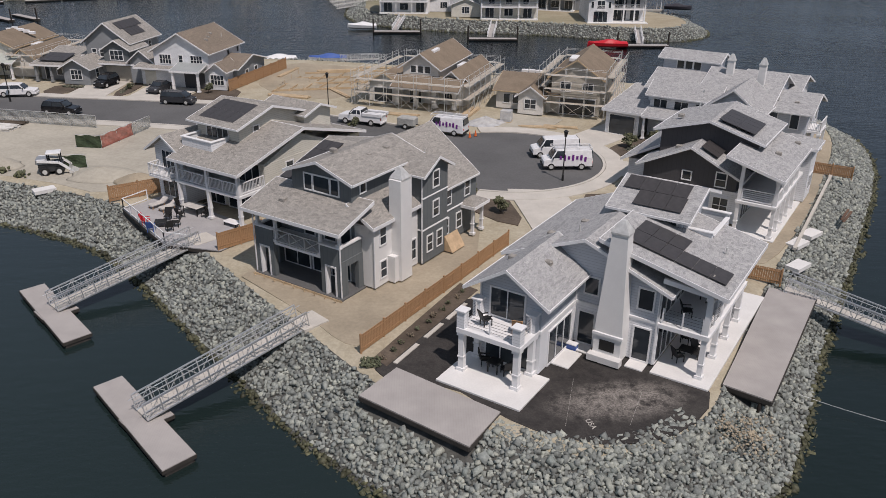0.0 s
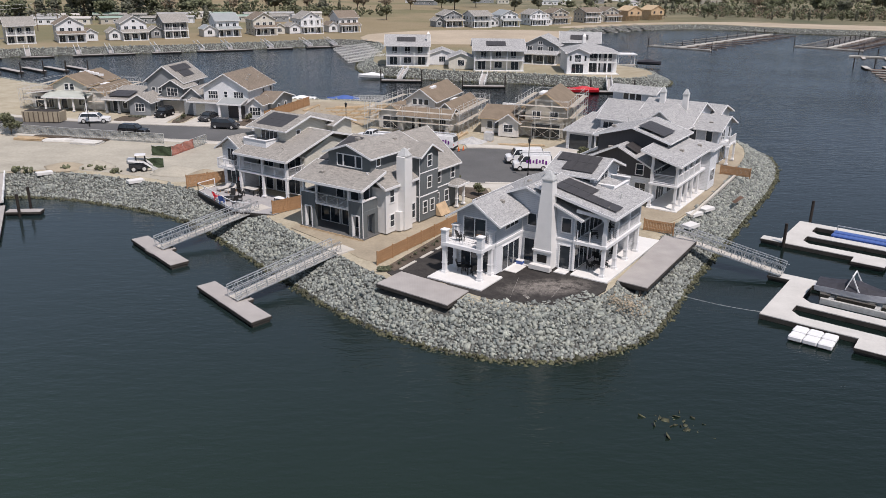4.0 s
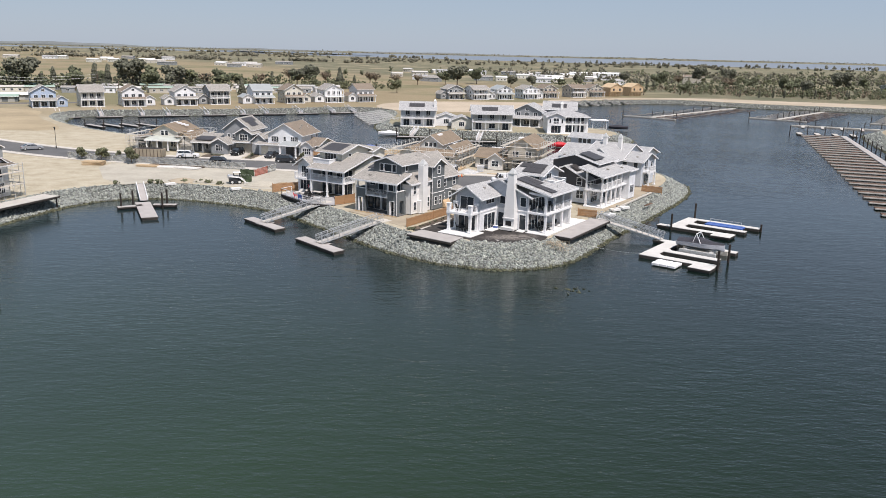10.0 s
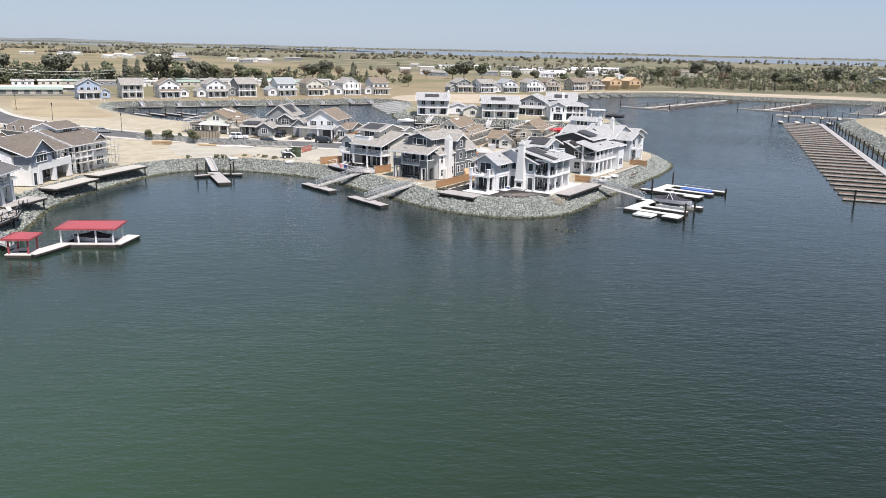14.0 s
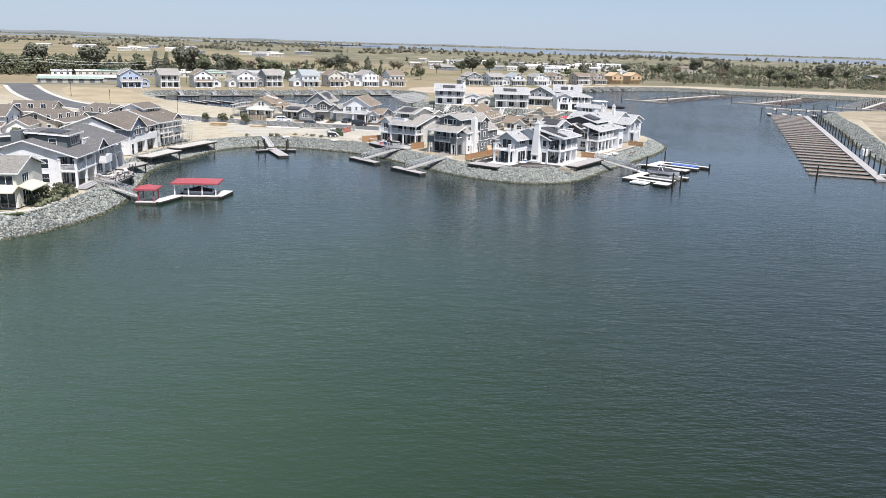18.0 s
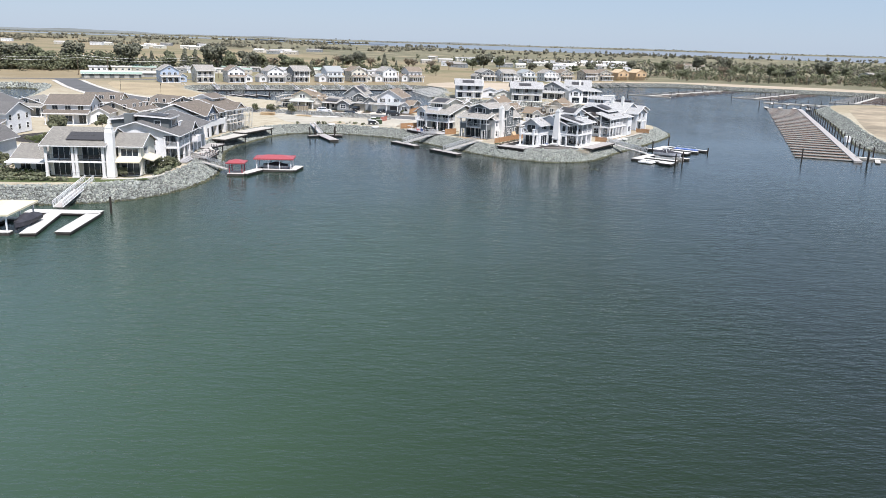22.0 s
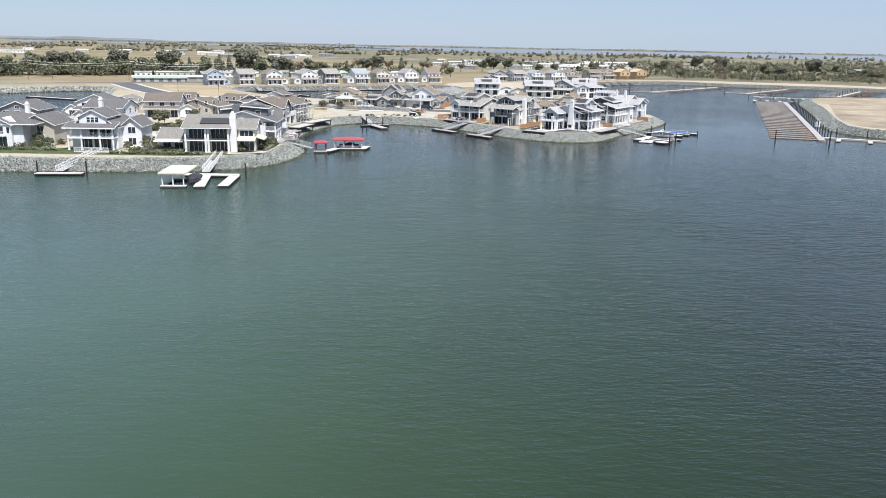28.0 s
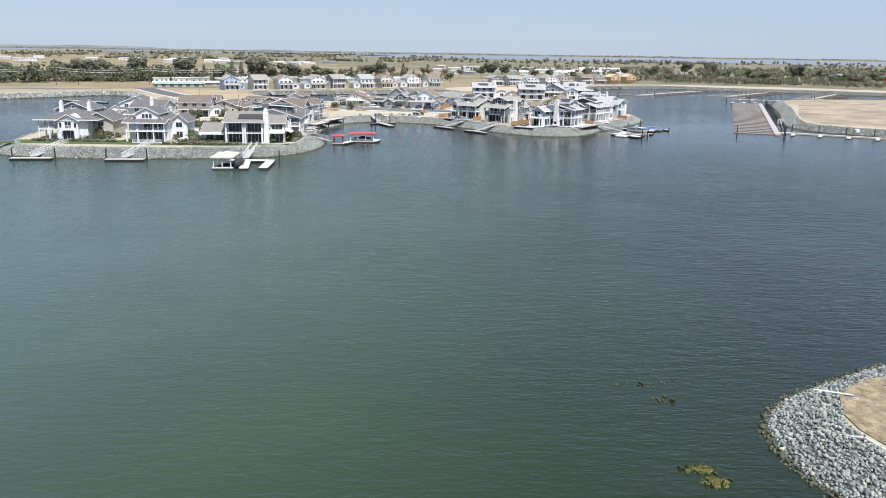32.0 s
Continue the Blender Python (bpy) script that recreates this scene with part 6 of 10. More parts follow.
# street side
def grey_street_house():
    e = house_at("house", -50.2, 117.2, -10.5, "grey gabled street house with white trim and a double garage")
    walls(e, 4.0, 4.6, 9.2, 14, 0, 3.2, "lap_grey")
    walls(e, 1.0, 6.0, 7.8, 14.5, 0, 5.8, "lap_grey", "y", 2.7)
    gable_roof(e, 1.0, 6.0, 7.8, 14.5, 5.8, 2.7, "y", "shingle", 0.5, 0.5)
    walls(e, 4.6, 4.4, 8.6, 9, 2.6, 4.9, "batten_grey", "y", 1.3)
    gable_roof(e, 4.6, 4.4, 8.6, 9, 4.9, 1.3, "y", "shingle", 0.4, 0.4)
    walls(e, 0, 1.0, 4.0, 9, 0, 2.6, "lap_grey", "y", 1.2)
    gable_roof(e, 0, 1.0, 4.0, 9, 2.6, 1.2, "y", "shingle", 0.5, 0.5)
    walls(e, -5.2, 3.4, 0, 9, 0, 2.5, "lap_grey")
    shed_roof(e, -5.6, 1.6, 0.2, 9.4, 2.5, 4.0, "y")
    for x in (-5.0, -2.6):
        column(e, x, 2.0, 0, 2.5, 0.3, "lap_grey")
    shed_roof(e, 3.6, 3.6, 9.6, 6.6, 2.7, 3.4, "y")
    walls(e, 9.0, 3.6, 12.6, 15, 0, 3.4, "lap_grey", "y", 1.6)
    gable_roof(e, 9.0, 3.6, 12.6, 15, 3.4, 1.6, "y", "shingle", 0.4, 0.4)
    part("garage_door", Mesh().box(4.6, 4.52, 0.0, 8.9, 4.6, 2.3), "lap_tan", e)
    openings(e, [("y-", 2.0, 1.0, 0.8, 1.6, 1.4, 3, 2), ("y-", 6.6, 4.4, 3.3, 1.9, 1.4, 3, 2), ("y-", 2.2, 6.0, 3.4, 0.6, 1.1, 1, 2), ("y-", 3.4, 6.0, 3.4, 0.6, 1.1, 1, 2), ("y-", 4.4, 6.0, 3.4, 0.6, 1.1, 1, 2), ("y-", -2.2, 3.4, 0.8, 0.8, 1.2, 1, 1), ("y-", -4.0, 3.4, 0.06, 0.95, 2.1, 1, 1), ("x+", 4.0, 3.0, 0.8, 0.7, 1.4, 1, 2), ("x+", 7.8, 12.0, 3.9, 0.7, 1.1, 1, 2), ("x+", 12.6, 9.0, 0.9, 0.7, 1.1, 1, 2)])
    panels(e, (4.8, 7.4, 8.3), (0, 1, 0), (1, 0, -0.794), 6, 1, 1.0, 1.5)
    panels(e, (6.05, 8.0, 7.3), (0, 1, 0), (1, 0, -0.794), 4, 1, 1.0, 1.5)
    panels(e, (-4.8, 2.6, 3.05), (1, 0, 0), (0, 1, 0.19), 4, 2, 1.0, 1.6)
    return e


def white_street_house():
    e = house_at("house", -37.9, 114.6, -14, "white brick-fronted street house with brown roof and dark garage")
    walls(e, 0.6, 3.0, 9.0, 13.0, 0, 5.4, "lap_white", "y", 2.6)
    gable_roof(e, 0.6, 3.0, 9.0, 13.0, 5.4, 2.6, "y", "shingle_brown", 0.5, 0.5)
    walls(e, 9.0, 5.0, 12.2, 14.0, 0, 2.8, "lap_grey", "x", 1.3)
    gable_roof(e, 8.8, 5.0, 12.2, 14.0, 2.8, 1.3, "x", "shingle_brown", 0.5, 0.5)
    walls(e, 9.02, 2.6, 11.6, 6.5, 0, 2.9, "lap_white", "y", 1.0)
    gable_roof(e, 9.02, 2.6, 11.6, 6.5, 2.9, 1.0, "y", "shingle_brown", 0.4, 0.4)
    walls(e, -1.8, 3.2, 5.0, 10, 0, 2.7, "lap_white")
    shed_roof(e, -2.2, 1.8, 5.0, 6.4, 2.75, 3.6, "y", "shingle")
    shed_roof(e, 4.4, 0.2, 8.8, 3.2, 2.9, 3.7, "y", "metal_roof")
    for x in (4.7, 8.5):
        column(e, x, 0.5, 0, 2.9, 0.3)
    part("garage_door", Mesh().box(5.1, 2.9, 0, 8.2, 3.0, 2.3), "batten_dark", e)
    part("garage_door", Mesh().box(-1.2, 3.1, 0, 4.0, 3.2, 2.2), "lap_cream", e)
    openings(e, [("y-", 2.4, 3.0, 3.5, 1.7, 1.3, 4, 2), ("y-", 4.8, 3.0, 3.7, 0.55, 1.1, 1, 2), ("y-", 7.2, 3.0, 3.5, 1.7, 1.3, 4, 2), ("y-", 10.3, 2.6, 0.8, 1.9, 1.4, 4, 2), ("x+", 9.0, 9.0, 4.0, 0.6, 0.8, 1, 1), ("x+", 9.0, 12.0, 4.0, 0.6, 0.8, 1, 1), ("x+", 12.2, 8.0, 0.9, 0.9, 1.2, 1, 2), ("x+", 12.2, 11.0, 0.9, 0.9, 1.2, 1, 2)])
    vents(e, [(6.4, 9.0, 7.2), (6.8, 7.5, 6.9), (7.4, 10.5, 6.6), (7.2, 6.2, 6.7)])
    return e


for e in (grey_street_house(), white_street_house()):
    e.matrix_basis = e.matrix_basis @ Matrix.Diagonal((1, 1, 0.93, 1))


def scaffold(e, x0, y0, x1, y1, h, lifts=2.0, bays=2.2):
    """Tube scaffolding round a box: standards, ledgers, braces and plank lifts; each side is a part."""
    sides = (((x0, y0), (x1, y0)), ((x1, y0), (x1, y1)), ((x1, y1), (x0, y1)), ((x0, y1), (x0, y0)))
    for a, b in sides:
        m = Mesh()
        d = Vector((b[0] - a[0], b[1] - a[1], 0))
        n = max(1, round(d.length / bays))
        out = Vector((d.y, -d.x, 0)).normalized() * 0.9
        A = Vector((*a, 0))
        for k in range(n + 1):
            p = A + d * (k / n)
            for q in (p, p + out):
                m.tube(q, q + Vector((0, 0, h)), 0.035, 5)
        z = lifts
        while z < h:
            for o in (Vector(), out):
                m.tube(A + o + Vector((0, 0, z)), A + o + d + Vector((0, 0, z)), 0.03, 5)
                m.tube(A + o + Vector((0, 0, z + 1.0)), A + o + d + Vector((0, 0, z + 1.0)), 0.025, 5)
            q = A + out * 0.5
            part("scaffold_board", Mesh().beam(q + Vector((0, 0, z)), q + d + Vector((0, 0, z)), 0.7, 0.05), "board_pale", e)
            z += lifts
        for k in range(n):
            p, q = A + d * (k / n) + out, A + d * ((k + 1) / n) + out
            m.tube(p, q + Vector((0, 0, lifts)), 0.022, 5).tube(q, p + Vector((0, 0, lifts)), 0.022, 5)
        part("scaffold_frame", m, "steel", e)


def stacks(e, spots):
    """Bundles of shingles left on a roof."""
    for x, y, z in spots:
        part("bundle", Mesh().chamfer(x - 0.45, y - 0.25, z - 0.25, x + 0.45, y + 0.25, z + 0.22, 0.05), "white", e)


def site_house_a():
    e = house_at("house_shell", -5.8, 108.6, -21, "unfinished white house under brown roof felt inside scaffolding", "house", "unfinished houses")
    walls(e, 0, 0.5, 4.4, 12, 0, 3.0, "skin_wrap", "y", 1.5)
    gable_roof(e, 0, 0.5, 4.4, 12, 3.0, 1.5, "y", "felt", 0.5, 0.5, trim="lumber")
    walls(e, 4.4, 1.6, 9.4, 14, 0, 5.6, "skin_wrap", "y", 2.0)
    gable_roof(e, 4.4, 1.6, 9.4, 14, 5.6, 2.0, "y", "felt", 0.5, 0.5, trim="white")
    walls(e, 4.0, -0.6, 12.6, 4, 2.5, 2.9, "skin_wrap", "x", 1.3)
    gable_roof(e, 4.0, -0.6, 12.6, 4.0, 2.9, 1.3, "x", "felt", 0.4, 0.4, trim="white")
    walls(e, 9.4, 2.0, 13.0, 14, 0, 3.4, "skin_wrap", "y", 1.8)
    gable_roof(e, 9.4, 2.0, 13.0, 14, 3.4, 1.8, "y", "felt", 0.5, 0.6, trim="white")
    for x in (4.3, 7.0, 9.6, 12.3):
        column(e, x, -0.3, 0, 2.6, 0.5, "skin_wrap")
    openings(e, [("y-", 2.0, 0.5, 0.02, 2.6, 2.2, 1, 1), ("y-", 6.2, 1.6, 0.02, 1.6, 2.2, 1, 1), ("y-", 10.8, 2.0, 0.8, 1.4, 1.4, 2, 1), ("y-", 5.9, 1.6, 4.7, 0.7, 1.0, 1, 1), ("y-", 6.9, 1.6, 4.7, 0.7, 1.0, 1, 1), ("y-", 7.9, 1.6, 4.7, 0.7, 1.0, 1, 1), ("x+", 13.0, 6.0, 0.9, 1.0, 1.3, 1, 1), ("x+", 13.0, 10.0, 0.9, 1.0, 1.3, 1, 1)])
    stacks(e, [(7.2, 5 + k * 0.6, 7.35) for k in range(4)] + [(2.6, 8 + k * 0.8, 4.35) for k in range(3)] + [(10.6, 7 + k * 0.7, 4.9) for k in range(4)])
    scaffold(e, -0.8, -1.6, 13.8, 14.8, 5.2)
    return e


def site_house_b():
    e = house_at("house_shell", 10.6, 104.0, -20, "unfinished house with open garage, felt roof and tall scaffolding", "house", "unfinished houses")
    walls(e, 0, 1.5, 8.0, 11, 0, 2.8, "skin_wrap", "x", 1.6)
    gable_roof(e, 0, 1.5, 8.0, 11, 2.8, 1.6, "x", "felt", 0.5, 0.4, trim="lumber")
    walls(e, 3.4, -0.6, 6.6, 4, 0, 2.8, "skin_wrap", "y", 1.3)
    gable_roof(e, 3.4, -0.6, 6.6, 4, 2.8, 1.3, "y", "felt", 0.4, 0.4, trim="white")
    walls(e, 7.2, 1.4, 13.4, 13, 0, 5.6, "lap_tan", "y", 2.4)
    gable_roof(e, 7.2, 1.4, 13.4, 13, 5.6, 2.4, "y", "felt", 0.5, 0.5, trim="lumber")
    openings(e, [("y-", 5.0, -0.6, 0.9, 1.4, 1.3, 2, 2), ("y-", 1.4, 1.5, 0.9, 0.8, 1.3, 1, 1), ("y-", 2.6, 1.5, 0.9, 0.8, 1.3, 1, 1), ("y-", 10.6, 1.4, 0.02, 4.4, 2.3, 1, 1), ("y-", 9.0, 1.4, 3.4, 1.2, 1.3, 2, 1), ("y-", 11.8, 1.4, 3.4, 1.2, 1.3, 2, 1), ("x+", 13.4, 5, 3.3, 1.0, 1.3, 1, 1), ("x+", 13.4, 9, 3.3, 1.0, 1.3, 1, 1)])
    stacks(e, [(9.4, 3 + k * 0.7, 7.75) for k in range(4)] + [(2.0 + k, 8.8, 4.2) for k in range(4)])
    scaffold(e, 6.6, 0.4, 14.2, 13.6, 7.2)
    scaffold(e, -0.8, 11.8, 6.0, 13.0, 3.6)
    return e


def site_house_c():
    e = house_at("house_shell", -70.6, 122.4, -6, "unfinished cream house with pale green porch roof and scaffolding", "house", "unfinished houses")
    walls(e, 0, 3, 6.0, 14, 0, 3.0, "skin_wrap")
    walls(e, 4.6, 2.6, 11.0, 14, 0, 5.0, "lap_cream", "y", 1.9)
    gable_roof(e, 4.6, 2.6, 11.0, 14, 5.0, 1.9, "y", "felt", 0.6, 0.5, trim="lumber")
    walls(e, 11.0, 2.0, 14.6, 13, 0, 3.2, "skin_wrap", "y", 1.5)
    gable_roof(e, 11.0, 2.0, 14.6, 13, 3.2, 1.5, "y", "felt", 0.5, 0.5, trim="lumber")
    shed_roof(e, 4.0, -0.6, 12.4, 2.8, 2.75, 3.7, "y", "sage_roof")
    shed_roof(e, -0.5, 2.4, 5.0, 14, 3.0, 3.8, "x", "felt")
    for x in (4.4, 7.0, 9.6, 12.0):
        column(e, x, -0.2, 0, 2.75, 0.25)
    openings(e, [("y-", 7.2, 2.6, 4.0, 0.7, 1.2, 1, 2), ("y-", 8.2, 2.6, 4.0, 0.7, 1.2, 1, 2), ("y-", 9.8, 2.6, 0.8, 1.3, 1.4, 2, 1), ("y-", 6.4, 2.6, 0.05, 1.0, 2.1, 1, 1), ("y-", 2.4, 3.0, 0.02, 3.4, 2.3, 1, 1), ("x+", 14.6, 5, 0.9, 0.9, 1.3, 1, 1)])
    stacks(e, [(7.0 + 0.9 * k, 9.0, 7.0 - 0.25 * abs(k - 1)) for k in range(5)] + [(12.4, 6 + k * 0.8, 4.7) for k in range(3)])
    scaffold(e, -0.8, 1.8, 4.4, 14.6, 4.2)
    scaffold(e, 11.4, 1.0, 15.4, 14.0, 4.6)
    return e


for e in (site_house_a(), site_house_b(), site_house_c()):
    e.matrix_basis = e.matrix_basis @ Matrix.Diagonal((1, 1, 0.85, 1))


# western point
def tan_point_house():
    e = house_at("house", -81.4, -18.0, 5, "cream-white house with solar roof, white chimney and open porch")
    walls(e, 0, 2.2, 9.6, 13, 0, 5.3, "lap_cream", "x", 2.0)
    gable_roof(e, 0, -0.2, 9.6, 13, 5.4, 2.2, "x", "shingle_dun", 0.5, 0.5)
    box_part(e, "gallery_floor", (0, -0.1, 2.5, 9.6, 2.2, 2.75), "white")
    for x in (0.25, 4.5, 5.1, 9.35):
        column(e, x, 0.1, 0, 5.4, 0.42, "stucco")
    for a, b in ((0.5, 4.3), (5.3, 9.1)):
        railing(e, (a, 0.05), (b, 0.05), 2.75, 1.0, "bars", "black")
    openings(e, [("y-", 2.4, 2.2, 0.05, 3.6, 2.3, 4, 1), ("y-", 7.2, 2.2, 0.05, 3.6, 2.3, 4, 1), ("y-", 2.4, 2.2, 2.85, 3.6, 2.1, 4, 1), ("y-", 7.2, 2.2, 2.85, 3.6, 2.1, 4, 1)])
    panels(e, (3.2, 1.2, 6.1), (1, 0, 0), (0, 1, 0.333), 6, 2, 1.0, 1.5)
    chimney(e, 9.7, 0.4, 11.0, 1.8, 0, 8.2, 1.0, 1.0, "stucco", 7.5)
    walls(e, 11.0, 3.0, 14.7, 12, 0, 5.0, "lap_cream", "x", 1.6)
    gable_roof(e, 10.0, 3.0, 14.7, 12, 5.0, 1.6, "x", "shingle_dun", 0.5, 0.5)
    shed_roof(e, 10.9, 0.9, 14.9, 2.98, 2.5, 3.1, "y", "awning", 0.08, "awning", "awning")
    shed_roof(e, 14.72, 3.2, 16.6, 8.6, 3.1, 2.5, "x", "awning", 0.08, "awning", "awning")
    openings(e, [("y-", 12.85, 3.0, 3.3, 2.8, 1.2, 3, 1), ("y-", 12.85, 3.0, 0.05, 3.0, 2.2, 3, 1), ("x+", 14.7, 6.0, 3.3, 2.0, 1.2, 3, 1), ("x+", 14.7, 6.0, 0.05, 2.6, 2.2, 3, 1)])
    walls(e, -6.4, 3.6, 0, 13, 0, 2.6, "lap_white", "x", 1.8)
    gable_roof(e, -6.4, 3.6, 0, 13, 2.6, 1.8, "x", "shingle_dun", 0.5, 0.5)
    shed_roof(e, -6.8, 0.9, -0.6, 3.5, 2.2, 2.35, "y", "slab")
    openings(e, [("y-", -4.6, 3.6, 0.7, 1.6, 1.4, 2, 1), ("y-", -2.0, 3.6, 0.05, 1.8, 2.2, 2, 1)])
    vents(e, [(2.0, 4.2, 6.9), (8.0, 4.0, 6.8), (-3.0, 6.0, 3.7), (6.0, 8.6, 7.0)])
    return e


def white_point_west():
    e = house_at("house", -107.2, -17.0, 2, "white house with a tall dormer gable and deep two-level porch")
    walls(e, 0, 2.6, 10.0, 14, 0, 4.9, "lap_white", "y", 3.2)
    gable_roof(e, 0, 2.6, 10.0, 14, 4.9, 3.2, "y", "shingle_slate", 0.5, 0.5)
    walls(e, 2.1, 2.0, 7.9, 8, 5.0, 7.0, "lap_white", "y", 1.5)
    gable_roof(e, 2.1, 2.0, 7.9, 10, 7.0, 1.5, "y", "shingle_slate", 0.4, 0.4)
    shed_roof(e, -0.6, -0.8, 10.5, 3.2, 4.75, 5.7, "y", "shingle_slate")
    box_part(e, "gallery_floor", (0, -0.2, 2.5, 10.0, 2.6, 2.75), "white")
    for x in (0.2, 3.0, 7.0, 9.8):
        column(e, x, 0.05, 0, 4.8, 0.3)
    for a, b in ((0.4, 2.8), (3.2, 6.8), (7.2, 9.6)):
        railing(e, (a, 0), (b, 0), 2.75, 1.0, "crosses")
    openings(e, [("y-", 5.0, 2.0, 5.9, 0.7, 1.0, 1, 2), ("y-", 4.1, 2.0, 5.9, 0.7, 1.0, 1, 2), ("y-", 5.9, 2.0, 5.9, 0.7, 1.0, 1, 2), ("y-", 3.0, 2.6, 0.05, 2.6, 2.2, 3, 1), ("y-", 6.6, 2.6, 0.05, 3.6, 2.2, 4, 1), ("y-", 5.6, 2.6, 2.85, 3.4, 1.8, 4, 1), ("y-", 8.4, 2.6, 2.9, 1.6, 1.7, 2, 1)])
    walls(e, 10.0, 5.5, 14.2, 13, 0, 4.9, "lap_white", "y", 1.7)
    gable_roof(e, 10.0, 5.5, 14.2, 13, 4.9, 1.7, "y", "shingle_slate", 0.5, 0.5)
    openings(e, [("y-", 12.1, 5.5, 3.2, 1.6, 1.3, 2, 1), ("y-", 12.1, 5.5, 0.6, 1.6, 1.5, 2, 1)])
    chimney(e, 3.0, 11.0, 4.0, 12.0, 5, 10.0, 0.8, 0.8)
    return e


def grey_point_west():
    e = house_at("house", -130.7, -15.6, 4, "white and tan house with a corner gallery and hipped roof")
    walls(e, 4.6, 1.0, 12.5, 15, 0, 5.0, "lap_white", "y", 1.5)
    hip_roof(e, -0.2, 0.4, 15, 15, 5.0, 2.2, "shingle_slate", 0.6)
    walls(e, 5.4, 0.0, 10.4, 6, 0, 5.0, "lap_white", "y", 1.4)
    gable_roof(e, 5.4, 0.0, 10.4, 7, 5.0, 1.4, "y", "shingle_slate", 0.5, 0.5)
    walls(e, 10.0, 5.0, 17.5, 16, 0, 4.6, "lap_tan", "y", 2.0)
    gable_roof(e, 10.0, 5.0, 17.5, 16, 4.6, 2.0, "y", "shingle_slate", 0.5, 0.5)
    box_part(e, "gallery_floor", (0, 0.6, 2.5, 5.3, 14, 2.75), "white")
    for x, y in ((0.2, 0.8), (2.8, 0.8), (5.0, 0.8), (0.2, 5), (0.2, 9), (0.2, 13)):
        column(e, x, y, 0, 5.0, 0.28)
    railing(e, (0.3, 0.7), (5.0, 0.7), 2.75, 1.0, "pickets")
    railing(e, (0.1, 1.0), (0.1, 13.0), 2.75, 1.0, "pickets")
    openings(e, [("y-", 7.9, 0, 2.9, 1.6, 1.7, 2, 1), ("y-", 7.9, 0, 0.05, 2.8, 2.2, 3, 1), ("y-", 6.0, 0, 3.1, 0.6, 1.3, 1, 1), ("y-", 9.7, 0, 3.1, 0.6, 1.3, 1, 1), ("x-", 4.6, 4, 0.05, 3.0, 2.2, 3, 1), ("x-", 4.6, 9, 0.05, 3.0, 2.2, 3, 1), ("x-", 4.6, 4, 2.9, 3.0, 1.8, 3, 1), ("y-", 14.5, 5.0, 0.8, 1.6, 1.4, 2, 1), ("y-", 14.5, 5.0, 3.0, 1.4, 1.2, 2, 1)])
    box_part(e, "balcony_floor", (6.6, -1.0, 2.5, 9.2, 0, 2.7), "white")
    railing(e, (6.65, -0.95), (9.15, -0.95), 2.7, 1.0, "pickets")
    chimney(e, 3.5, 6.5, 4.5, 7.5, 5, 9.0, 0.8, 0.8)
    chimney(e, 9.6, 9.5, 10.6, 10.5, 5, 8.6, 0.8, 0.8)
    return e


tan_point_house()
white_point_west()
grey_point_west()


